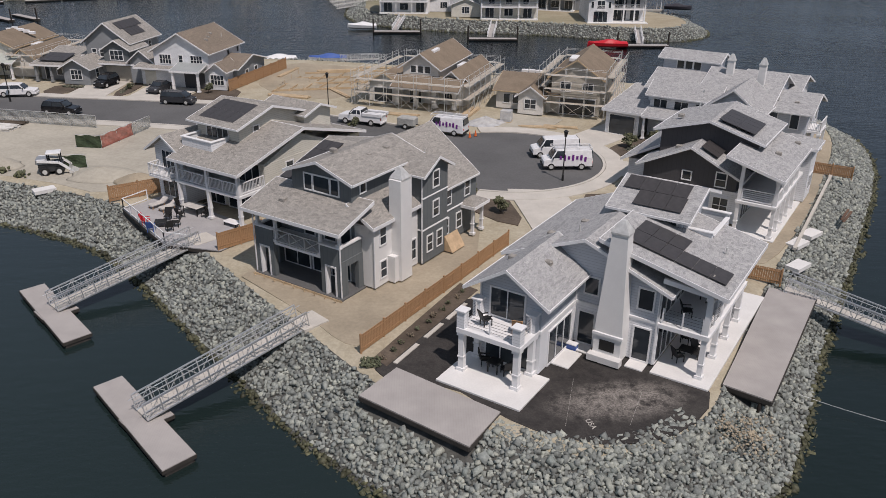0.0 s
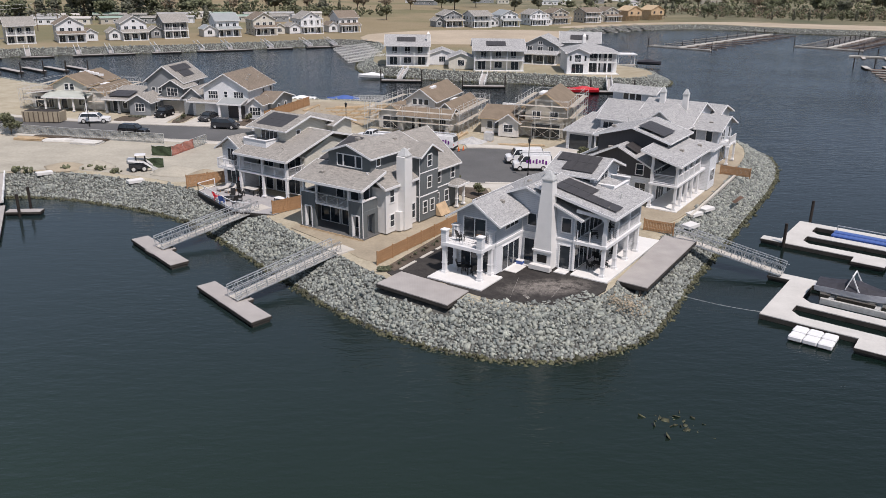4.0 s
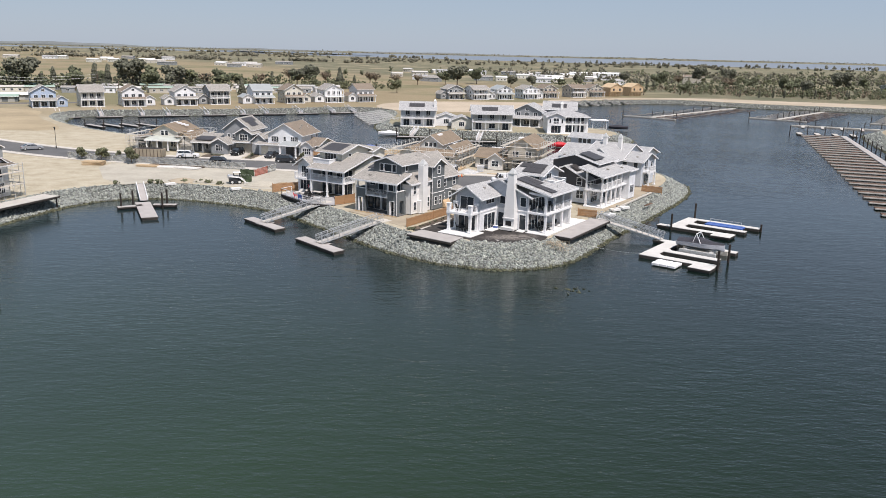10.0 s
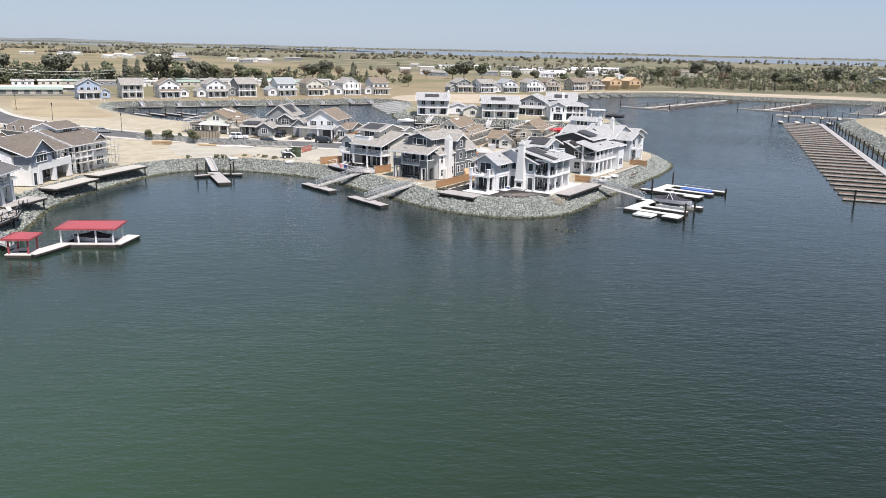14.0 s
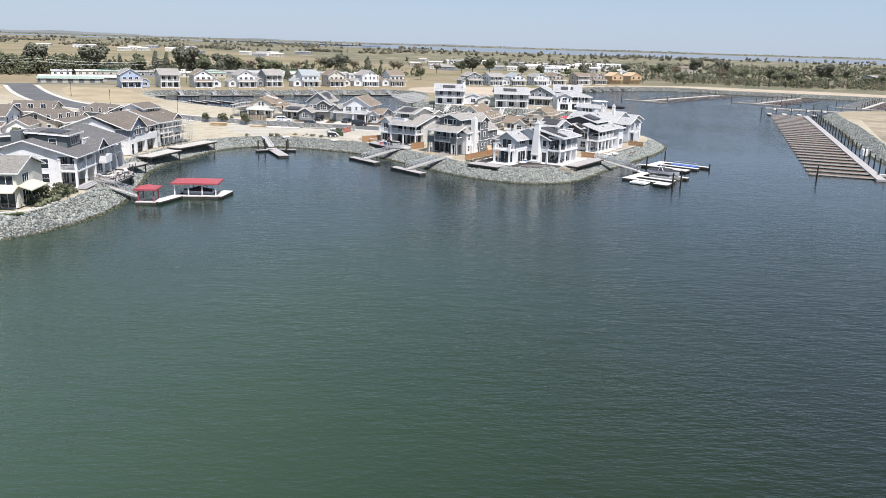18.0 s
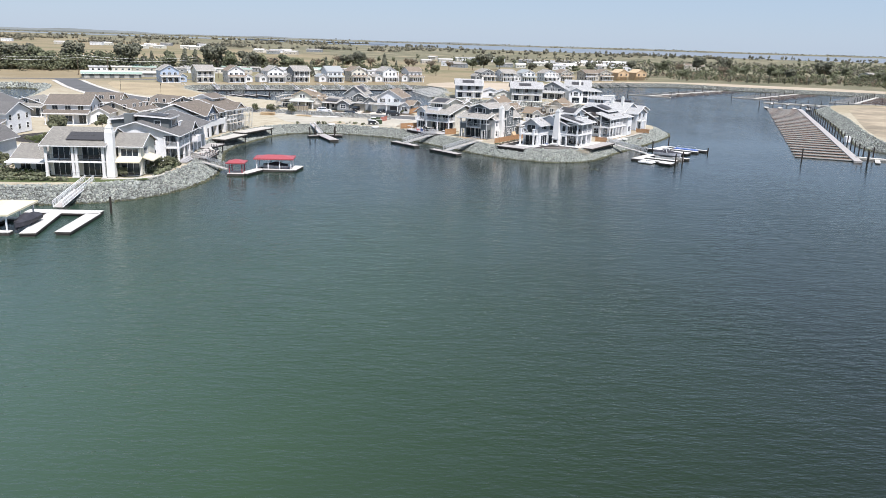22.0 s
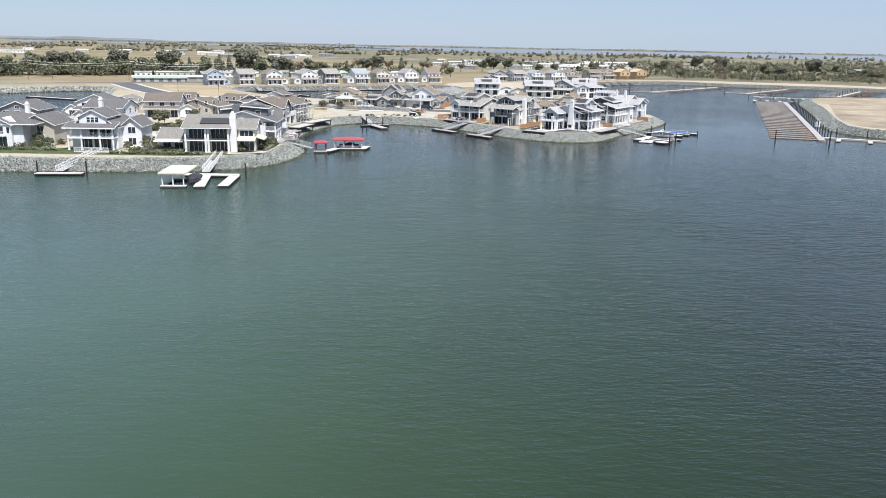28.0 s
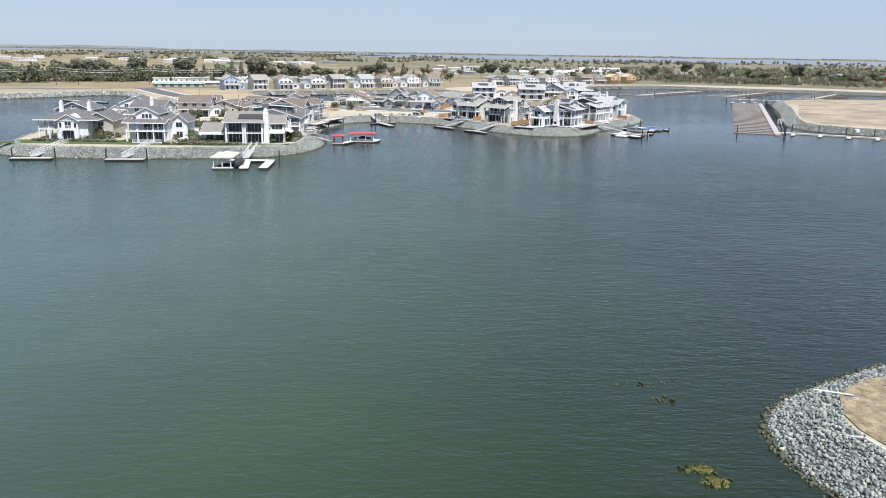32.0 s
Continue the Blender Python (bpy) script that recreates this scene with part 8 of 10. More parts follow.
P1 = slip_dock((30.1, 38.5), [(0, 1.5, 10.4), (3.8, 5.1, 9.6), (9.6, 10.9, 10.2)], 10.9, "pale floating boat dock with two slips")
dock([P1(7.6, 0), P1(10.5, 0), P1(10.5, -2.0), P1(7.6, -2.0)], "pale end platform of the boat dock", 0.503, "floatdeck")
dock([P1(-2.0, 9.6), P1(0.1, 9.6), P1(0.1, 10.9), P1(-2.0, 10.9)], "pale landing of the boat dock", 0.497, "floatdeck")
P2 = slip_dock((39.5, 56.9), [(0, 1.4, 9.5), (4.0, 5.3, 11.0), (8.0, 9.3, 12.0)], 9.3, "pale floating boat dock with two slips")
dock([P2(7.4, -1.6), P2(10.4, -1.6), P2(10.4, 1.4), P2(9.5, 1.4), P2(9.5, 0.0), P2(7.4, 0.0)], "pale end platform of the boat dock", 0.503, "floatdeck")
dock([P2(-1.8, 0.0), P2(0.1, 0.0), P2(0.1, 1.3), P2(-1.8, 1.3)], "pale landing of the boat dock", 0.497, "floatdeck")
gangway((27.3, 53.2, 2.3), (*P1(-0.9, 10.3), 0.62), 1.35)
for x, y, z in ((*P1(10.6, 0.8), 2.6), (*P1(10.5, 5.5), 2.6), (*P2(0.6, 0.0), 2.6), (*P2(1.0, 9.6), 3.0), (*P2(12.2, 8.6), 1.2)):
    pile(x, y, z)
raft = thing("jet_ski_float", pose(*P1(3.0, -2.9), 0.15, 0, 0, -38), "white moulded plastic jet ski floats", "float")
for k in range(3):
    for j in range(4):
        part("block", Mesh().chamfer(k * 1.1, j * 0.68, 0, k * 1.1 + 1.06, j * 0.68 + 0.64, 0.34 - 0.08 * (j % 2), 0.08), "white", raft)


def speed_boat(m, label, hull="hull", cover="boatcover", ln=6.6, w=2.3, tower=True):
    """A runabout: lofted hull, cover, tower."""
    e = thing("boat", m, label, "boat", "boats")
    rings = []
    for k in range(9):
        t = k / 8
        x = ln * (t - 0.5)
        bw = w / 2 * (1 - max(0.0, (t - 0.45) / 0.55) ** 2.2 * 0.97)
        zk = 0.1 + 0.55 * max(0, t - 0.55) ** 1.5
        rings.append([(x, -bw, 1.0 + 0.12 * t), (x, -bw * 0.86, 0.45 + zk * 0.4), (x, 0, zk), (x, bw * 0.86, 0.45 + zk * 0.4), (x, bw, 1.0 + 0.12 * t)])
    part("hull", Mesh().loft(rings), hull, e)
    rings = []
    for k in range(9):
        t = k / 8
        x = ln * (t - 0.5) * 0.97
        bw = w / 2 * 0.97 * (1 - max(0.0, (t - 0.45) / 0.55) ** 2.2 * 0.97)
        top = 0.35 + 0.45 * math.exp(-((t - 0.45) / 0.2) ** 2)
        rings.append([(x, -bw, 1.02 + 0.12 * t), (x, -bw * 0.5, 1.02 + top * 0.8), (x, 0, 1.02 + top), (x, bw * 0.5, 1.02 + top * 0.8), (x, bw, 1.02 + 0.12 * t)])
    part("cover", Mesh().loft(rings), cover, e)
    if tower:
        m2 = Mesh()
        for y in (-1, 1):
            m2.beam((0.2, y * w * 0.45, 1.1), (-0.5, y * w * 0.38, 2.35), 0.09).beam((-0.9, y * w * 0.45, 1.1), (-0.5, y * w * 0.38, 2.35), 0.07)
        m2.beam((-0.5, -w * 0.38, 2.35), (-0.5, w * 0.38, 2.35), 0.1)
        part("tower", m2, "white", e)
    return e


speed_boat(pose(*P1(6.0, 7.4), 0.75, 0, 0, -38), "grey covered wake boat with a white tower on a lift")
lift = thing("boat_lift", pose(*P1(6.0, 7.4), 0.0, 0, 0, -38), "steel cradle holding the boat", "boat lift")
part("cradle", Mesh().box(-2.6, -1.5, 0.3, 2.6, -1.2, 0.8).box(-2.6, 1.2, 0.3, 2.6, 1.5, 0.8).box(-2.0, -1.3, 0.5, -1.6, 1.3, 0.85).box(1.6, -1.3, 0.5, 2.0, 1.3, 0.85), "steel", lift)
part("lift_tank", Mesh().box(-3.2, 1.7, -0.2, 3.2, 2.3, 0.62), "whitedeck", lift)
bl = thing("boat_lift", pose(*P2(7.0, 6.7), 0.0, 0, 0, -38), "empty lift with blue padded bunks and rails", "boat lift")
part("bunk", Mesh().chamfer(-3.0, -1.0, 0.35, 3.0, -0.2, 0.66, 0.1).chamfer(-3.0, 0.2, 0.35, 3.0, 1.0, 0.66, 0.1), "blue", bl)
part("frame", Mesh().beam((-3, 1.3, 0.5), (2.4, 1.3, 0.5), 0.12).beam((-2.8, 1.3, 1.1), (2.2, 1.3, 1.1), 0.07).beam((-2.8, 1.3, 0.4), (-2.8, 1.3, 1.1), 0.07).beam((2.2, 1.3, 0.4), (2.2, 1.3, 1.1), 0.07), "steel", bl)
line = Mesh()
pa, pb = Vector((23.4, 43.2, 0.6)), Vector((30.5, 38.9, 0.45))
for k in range(10):
    s0, s1 = k / 10, (k + 1) / 10
    line.tube(pa.lerp(pb, s0) - Vector((0, 0, 0.9 * s0 * (1 - s0))), pa.lerp(pb, s1) - Vector((0, 0, 0.9 * s1 * (1 - s1))), 0.013, 5)
solid("mooring_rope", line, "white", "pale mooring rope from the stones to the dock", "rope")


# ---- marina piers to the east ----
def comb_pier(a, b, n, finger, width, label, fwidth=1.5, sides=(1,), fdeck="plank", posts=0, post_off=1.6, head=0.0, edge=True):
    """A long walkway from a to b with n finger floats on each of the given sides, and a cross float at its head."""
    a, b = Vector(a), Vector(b)
    d = (b - a).normalized()
    nrm = Vector((-d.y, d.x))
    e = thing("marina_pier", pose(a.x, a.y, 0), label, "pier", "marina piers")
    part("walkway", Mesh().prism(bar((0, 0), (b.x - a.x, b.y - a.y), width), 0.05, 0.5), "dock" if width > 1.85 else "whitedeck", e)
    if head:
        part("head_float", Mesh().prism(bar(tuple(nrm * -head), tuple(nrm * head), 1.2), 0.06, 0.46), "whitedeck", e)
    fm = outward(Mesh().box(0, -fwidth / 2, 0.16, finger, fwidth / 2, 0.34).data("finger", M[fdeck]))
    em = outward(Mesh().box(0.02, fwidth / 2, 0.16, finger + 0.1, fwidth / 2 + 0.22, 0.38).data("finger_edge", M["whitedeck"]))
    for side in sides:
        q = nrm * side
        ang = math.degrees(math.atan2(q.y, q.x))
        for k in range(n):
            p = d * ((b - a).length * (k + 0.6) / n) + q * (width / 2)
            ob = new("finger", fm)
            ob.parent = e
            ob.matrix_basis = pose(p.x, p.y, 0, 0, 0, ang)
            if edge:
                o2 = new("finger_edge", em)
                o2.parent = ob
    for k in range(posts):
        p = a + d * ((b - a).length * (k + 0.5) / posts) + nrm * post_off
        pile(p.x, p.y, 2.9)
    return e


comb_pier((88.1, 45.0), (149.2, 214.0), 28, 13.2, 1.9, "long grey pier with rows of brown plank fingers", 2.1, (1,), posts=24, post_off=-2.6)
pile(75.2, 47.6, 2.9)
pile(89.2, 42.6, 3.2)
for k in range(5):
    x, y = 135.0 + 6.0 * k, 216.4 - 1.2 * k
    dock(bar((x, y), (x + 2.6, y + 7.5), 1.7), "short pale stub float at the head of the pier", 0.5, "whitedeck")
    pile(x - 0.6, y + 7.6, 2.9)
comb_pier((149.5, 256), (214, 226), 10, 7.5, 1.8, "pale arm of the marina with short fingers", 1.2, (-1,), "whitedeck", 12, 1.2, 0, False)
comb_pier((91.5, 53.2), (190, 3), 13, 6.5, 1.8, "pale walkway along the island with short fingers", 1.2, (-1,), "whitedeck", 13, 4.0, 0, False)
for (ax, ay), (bx, by) in (((97.0, 279.6), (162.0, 352.0)), ((155.4, 283.4), (204.0, 340.0)), ((202.0, 266.5), (248.0, 330.0))):
    comb_pier((ax, ay), (bx, by), 11, 11.6, 1.8, "long marina pier with thin brown fingers on both sides", 0.8, (1, -1), posts=9, post_off=1.2, head=12.4)
    for k in (-12.2, 12.2):
        pile(ax - 0.79 * k, ay + 0.62 * k, 3.0)
for x, y, z in ((106, 86, 1.7), (119, 53, 1.3)):
    hut = thing("dock_box", pose(x, y, 0.5), "white dock box on the pier", "box")
    part("body", Mesh().chamfer(-0.7, -0.7, 0, 0.7, 0.7, z, 0.08), "white", hut)


# ---- covered red-roofed dock and the western docks ----
def canopy(m, w, d, h, roof, label, post="white"):
    e = thing("boathouse", m, label, "boathouse", "covered docks")
    for name, z0, z1, mat in (("float", 0.02, 0.38, "dockside"), ("deck", 0.38, 0.5, "floatdeck")):
        part(name, Mesh().box(-0.3, -0.3, z0, w + 0.3, 0.9, z1).box(-0.3, d - 0.9, z0, w + 0.3, d + 0.3, z1).box(-0.3, 0.9, z0, 0.5, d - 0.9, z1), mat, e)
    for x in np.linspace(0.1, w - 0.1, max(2, round(w / 2.6) + 1)):
        for y in (0.1, d - 0.1):
            part("post", Mesh().box(x - 0.09, y - 0.09, 0.5, x + 0.09, y + 0.09, h), post, e)
    part("beam", Mesh().box(-0.1, -0.1, h - 0.2, w + 0.1, 0.1, h).box(-0.1, d - 0.1, h - 0.2, w + 0.1, d + 0.1, h), "white", e)
    hip_roof(e, 0, 0, w, d, h, 0.55, roof, 0.45, 0.1, roof)
    return e


canopy(pose(-56.2, 1.6, 0, 0, 0, 3), 2.6, 2.8, 2.4, "red_roof", "small dock shelter with a red metal roof", "red_roof")
canopy(pose(-52.2, 7.2, 0, 0, 0, 4), 6.9, 4.0, 2.5, "red_roof", "long dock shelter with a red metal roof")
speed_boat(pose(-48.8, 9.4, 0.0, 0, 0, 184), "covered boat under the red roof", "hull", "boatcover", 5.0, 1.9, False)
dock(bar((-53.6, 1.8), (-51.4, 8.0), 1.9), "pale link between the two shelters", 0.52, "floatdeck")
dock(bar((-45.3, 7.6), (-44.6, 12.9), 1.8), "pale end float of the red dock", 0.48, "floatdeck")
gangway((-66.0, 8.4, 2.2), (-56.6, 4.3, 0.62), 1.2)
gangway((-73.6, -19.4, 2.2), (-72.8, -32.6, 0.62), 1.4, "white gangway down to the boathouse dock", "white", 0.95)
for a, b, w in (((-76.2, -35.0), (-65.6, -34.6), 2.2), ((-71.8, -36.0), (-69.6, -48.0), 2.0), ((-66.3, -35.4), (-65.6, -46.8), 2.0)):
    dock(bar(a, b, w), "pale float of the U-shaped dock", 0.5, "floatdeck")
canopy(pose(-76.4, -47.8, 0, 0, 0, 4), 4.0, 8.4, 2.7, "awning", "boathouse with a flat cream roof on white posts")
speed_boat(pose(-71.9, -43.8, 0.35, 0, 0, -86), "dark covered boat moored beside the boathouse", "boatcover", "boatcover", 6.4, 2.2, False)
pile(-64.6, -33.4, 2.6)
for x0, y0, x1, y1, gx, gy in ((-104.8, -36.6, -96.0, -35.6, -98.6, -20.5), (-126.8, -36.9, -117.6, -35.9, -120.0, -20.5)):
    dock(bar((x0, y0), (x1, y1), 1.9), "pale floating dock with corner piles", 0.5, "whitedeck")
    gangway((gx - 1.2, gy, 2.2), (gx - 2.6, y1 + 1.1, 0.62), 1.3, "white gangway down the stones", "white", 0.95)
    pile(x0 - 0.2, y0 + 1.2, 2.7)
    pile(x1 + 0.2, y1 + 1.2, 2.7)
platform([(-96.6, -17.2), (-93.4, -17.2), (-93.4, -21.2), (-96.6, -21.2)], "small dark terrace deck over the stones", 2.35)
platform(bar((-67.6, 36.5), (-64.9, 47.4), 3.4), "pale grey deck above the stones", 2.35, "whitedeck")
platform(bar((-66.2, 50.6), (-61.7, 63.4), 3.4), "pale grey deck above the stones", 2.35, "whitedeck")
platform(bar((-67.6, 21.4), (-65.8, 29.4), 3.6), "grey deck above the stones", 2.33, "dock")
SPLIT_RAILS["deck"] = True
wd = platform([(-65.9, 8.4), (-61.8, 7.2), (-61.7, 15.2), (-63.2, 19.2), (-66.2, 19.6)], "weathered grey-brown timber deck with a dark railing", 2.33, "dock")
o = wd.matrix_basis.translation
for a, b in (((-61.9, 7.4), (-61.8, 15.2)), ((-61.8, 15.2), (-63.2, 19.0))):
    railing(wd, (a[0] - o.x, a[1] - o.y), (b[0] - o.x, b[1] - o.y), 2.33, 1.0, "bars", "cargrey", "guard_rail")
tw = platform([(-104.4, -18.6), (-97.0, -18.4), (-97.0, -20.4), (-104.4, -20.6)], "narrow grey terrace in front of the white house", 2.38, "greydeck")
o = tw.matrix_basis.translation
railing(tw, (-104.3 - o.x, -20.5 - o.y), (-97.1 - o.x, -20.3 - o.y), 2.38, 1.0, "pickets", "white", "guard_rail")
SPLIT_RAILS.clear()
dock(bar((-206, 160), (-180, 148), 2.2), "dark dock in the western bay", 0.5, "whitedeck")
# docks of the second island and of the far row
for x, y, dx, red in ((-4.2, 181.0, 0, False), (16.2, 172.0, 0, False), (46.2, 165.0, 0, True)):
    dock(bar((x - 5, y), (x + 5, y), 1.7), "floating dock below the island houses", 0.5, "dock")
    gangway((x + 1, y + 9.5, 2.1), (x - 0.5, y + 0.9, 0.62), 1.3, "white gangway down the stones", "white", 0.9)
    pile(x - 5.2, y + 0.6, 3.0)
    pile(x + 5.2, y + 0.6, 3.0)
speed_boat(pose(-12.2, 186.0, 0.0, 0, 0, 180), "white motor boat beside the dock", "carwhite", "carwhite", 6.5, 2.3, False)
speed_boat(pose(69.5, 219.5, 0.5, 0, 0, -20), "dark covered boat on a lift beside the shelter", "boatcover", "boatcover", 7, 2.4, False)
speed_boat(pose(38.6, 164.0, 0.0, 0, 0, 180), "red and white speed boat beside the dock", "red", "red", 8.0, 2.2, False)
ROW_DIR = Vector((math.cos(math.radians(27)), math.sin(math.radians(27))))
for k in range(10):
    c = Vector((-133, 222)) + ROW_DIR * (k * 12.6 + (k % 3) * 1.6)
    dn = Vector((ROW_DIR.y, -ROW_DIR.x))
    g1 = c + dn * 3.0
    gangway((c.x - dn.x * 8, c.y - dn.y * 8, 2.1), (g1.x, g1.y, 0.62), 1.4, "pale gangway down the far bank", "white", 0.8)
    q = g1 + dn * 1.2
    dock(bar((q.x - ROW_DIR.x * 2, q.y - ROW_DIR.y * 2), (q.x + ROW_DIR.x * 7, q.y + ROW_DIR.y * 7), 1.6), "narrow floating dock along the far row", 0.5, "dock")
for k in range(6):
    x, y = -26 + k * 1.6, 252 - k * 7
    gangway((x + 8, y + 4, 2.1), (x - 3, y, 0.6), 1.3, "pale gangway stacked on the bank", "steel", 0.8)
for k in range(6):
    c = Vector((73, 345)) + Vector((0.78, 0.62)) * (k * 9)
    gangway((c.x - 4, c.y + 4, 2.1), (c.x + 2, c.y - 9, 0.6), 1.4, "pale gangway down the far bank", "whitedeck", 0.5)
for k in range(5):
    x, y = -118 + k * 5, 196 + k * 2.0
    dock(bar((x, y), (x + 9, y - 8), 1.6), "narrow slip at the end of the channel", 0.5, "dock")
    pile(x + 9, y - 8, 3)
gangway((-58, 146, 2.0), (-68, 156, 0.6), 1.4, "pale gangway behind the houses", "steel", 0.9)
gangway((-12, 139, 2.0), (-6, 148, 0.6), 1.4, "pale gangway behind the houses", "steel", 0.9)
speed_boat(pose(-24.5, 146, 0.0, 0, 0, 195), "white motor boat behind the fenced lot", "carwhite", "carwhite", 7, 2.4, False)
speed_boat(pose(-15.5, 147, 0.0, 0, 0, 185), "white and blue motor boat behind the fenced lot", "carwhite", "blue", 7, 2.4, False)


# ---- trees, shrubs and the far country ----
def crown_points(kind, h, r, n):
    """Places of leaf clumps: several uneven boughs with gaps between them."""
    if kind == "column":
        z = rng.uniform(0.08, 1, n)
        a, k = rng.uniform(0, 2 * math.pi, n), np.sqrt(rng.uniform(0, 1, n)) * r * np.sin(np.pi * np.clip(z * 0.85 + 0.12, 0, 1))
        return np.column_stack((k * np.cos(a), k * np.sin(a), z * h))
    if kind == "cone":
        z = rng.uniform(0.12, 1, n)
        a, k = rng.uniform(0, 2 * math.pi, n), np.sqrt(rng.uniform(0.1, 1, n)) * r * (1.05 - z)
        return np.column_stack((k * np.cos(a), k * np.sin(a), z * h))
    boughs = []
    for _ in range(9):
        a, q = rng.uniform(0, 2 * math.pi), rng.uniform(0.2, 0.75) * r
        boughs.append((q * math.cos(a), q * math.sin(a), h * rng.uniform(0.42, 0.86), r * rng.uniform(0.28, 0.5)))
    b = np.array(boughs)[rng.integers(0, 9, n)]
    d = rng.normal(size=(n, 3))
    d /= np.linalg.norm(d, axis=1)[:, None]
    return b[:, :3] + d * b[:, 3:4] * rng.uniform(0.5, 1.05, (n, 1)) * np.array([1, 1, 0.8])


TREES = {}


def tree_kind(name, kind, h, r, n, mat, clump):
    trunk = Mesh().tube((0, 0, -0.3), (0.1, 0, h * 0.42), 0.05 * h * 0.55, 8, 0.03 * h * 0.6)
    for k in range(6):
        a = k * 2.2
        trunk.tube((0.05, 0, h * (0.28 + 0.03 * k)), (r * 0.6 * math.cos(a), r * 0.6 * math.sin(a), h * (0.55 + 0.05 * k)), 0.012 * h, 6, 0.004 * h)
    if kind == "bare":
        for k in range(70):
            a, q = rng.uniform(0, 2 * math.pi), rng.uniform(0.2, 1) * r
            z0 = h * rng.uniform(0.35, 0.6)
            trunk.tube((q * 0.3 * math.cos(a), q * 0.3 * math.sin(a), z0), (q * math.cos(a + 0.2), q * math.sin(a + 0.2), z0 + h * rng.uniform(0.15, 0.4)), 0.006 * h, 5, 0.002 * h)
    c = crown_points(kind if kind != "bare" else "round", h, r, n)
    TREES[name] = (outward(trunk.data("trunk", M["bark"])), lumps("crown", c, clump * np.exp(rng.normal(0, 0.3, n)), M[mat], 0.75, 0.4))


tree_kind("oak", "round", 11, 6.0, 950, "leaf", 0.5)
tree_kind("oak_dark", "round", 13, 6.5, 1000, "leaf_dark", 0.55)
tree_kind("olive", "round", 9, 4.5, 760, "leaf_olive", 0.4)
tree_kind("cypress", "column", 11, 1.5, 420, "leaf_dark", 0.36)
tree_kind("pine", "cone", 10, 3.2, 600, "leaf_dark", 0.42)
tree_kind("dry", "bare", 10, 4.5, 130, "leaf_dry", 0.35)
tree_kind("young", "round", 3.2, 1.5, 520, "leaf_olive", 0.14)
TREE_LABEL = {"oak": "spreading green tree in dry grass", "oak_dark": "large dark green tree", "olive": "olive-green tree in the field", "cypress": "narrow dark cypress tree", "pine": "dark conical pine tree", "dry": "half-bare brown tree in the field", "young": "young bushy tree with olive leaves"}


def tree(kind, x, y, s=1.0, z=2.15, turn=None):
    e = thing("tree", pose(x, y, z, 0, 0, rng.uniform(0, 360) if turn is None else turn) @ Matrix.Diagonal((s, s, s * rng.uniform(0.9, 1.1), 1)), TREE_LABEL[kind], "tree", "field trees" if kind != "young" else "young trees")
    for n, me in zip(("trunk", "crown"), TREES[kind]):
        ob = new(n, me)
        ob.parent = e
    return e


for x, y, s in ((-69.4, 103.0, 1.0), (-62.3, 101.0, 1.1), (-74.5, 105.0, 0.9)):
    tree("young", x, y, s)
tree("young", -68.2, 109.6, 0.5)
for x, y, s in ((8.3, 68.2, 0.55), (-6.6, 94.4, 0.5), (5.6, 71.6, 0.5), (24.6, 87.5, 0.6), (27.5, 89.5, 0.5), (20.6, 69.6, 0.4), (18.3, 67.2, 0.35), (-28.2, 113.0, 0.45), (-40.0, 115.5, 0.3), (-66.5, -8.5, 0.9), (-64.8, -5.2, 0.8), (-69.6, -14.8, 0.6), (-86.5, -13, 0.8), (-92.5, -10, 0.9), (-90.5, -6, 1.1), (-94.8, -14.5, 0.7), (-112.5, -14.0, 0.8), (-115.5, -12.5, 0.9), (-117.0, -9.0, 1.1), (-88, 3, 1.0), (-92, 8, 1.1), (-104.5, 37.5, 1.3), (-107.5, 41.0, 1.2), (-99.5, 48.5, 1.2), (-96, 26, 1.0), (-101, 24, 0.8), (-78.5, 24, 1.0)):
    tree("young", x, y, s)
# the line of trees behind the far row
LINE = [("oak_dark", -262, 330, 1.1), ("oak", -248, 322, 1.25), ("oak_dark", -238, 337, 1.3), ("oak", -222, 345, 1.0), ("oak_dark", -204, 339, 1.35), ("cypress", -194, 352, 1.0), ("oak", -184, 352, 1.1), ("olive", -188, 400, 1.1), ("cypress", -176, 360, 1.2), ("cypress", -170, 362, 1.1), ("oak_dark", -160, 370, 1.3), ("oak", -152, 372, 1.2), ("oak_dark", -141, 380, 1.1), ("olive", -134, 388, 1.2), ("dry", -128, 396, 1.1), ("oak", -120, 402, 1.15), ("olive", -112, 404, 1.1), ("dry", -104, 430, 1.0), ("pine", -99, 442, 0.9), ("oak_dark", -84, 446, 1.0), ("oak_dark", -77, 449, 1.05), ("dry", -93, 470, 1.1), ("dry", -68, 462, 1.0), ("pine", -56, 440, 1.15), ("cypress", -48, 452, 0.7), ("dry", -40, 480, 1.1), ("pine", -92, 330, 0.8), ("dry", -36, 474, 0.9), ("dry", -22, 470, 1.0), ("olive", -18, 392, 0.85), ("cypress", -66, 332, 0.6), ("cypress", -70, 330, 0.5), ("dry", -8, 500, 0.9), ("oak", 12, 520, 1.0), ("oak_dark", 20, 500, 1.2), ("oak", 36, 540, 1.1), ("oak_dark", 58, 498, 0.7), ("oak_dark", 74, 504, 0.7), ("oak", 96, 512, 0.7), ("oak_dark", 110, 516, 0.8), ("oak", 128, 500, 0.8), ("cypress", 146, 500, 0.6), ("cypress", 151, 502, 0.6), ("cypress", 156, 503, 0.65), ("cypress", 161, 505, 0.6)]
for k, x, y, s in LINE:
    tree(k, x, y, s * (0.92 if k.startswith("oak") else 1.0))
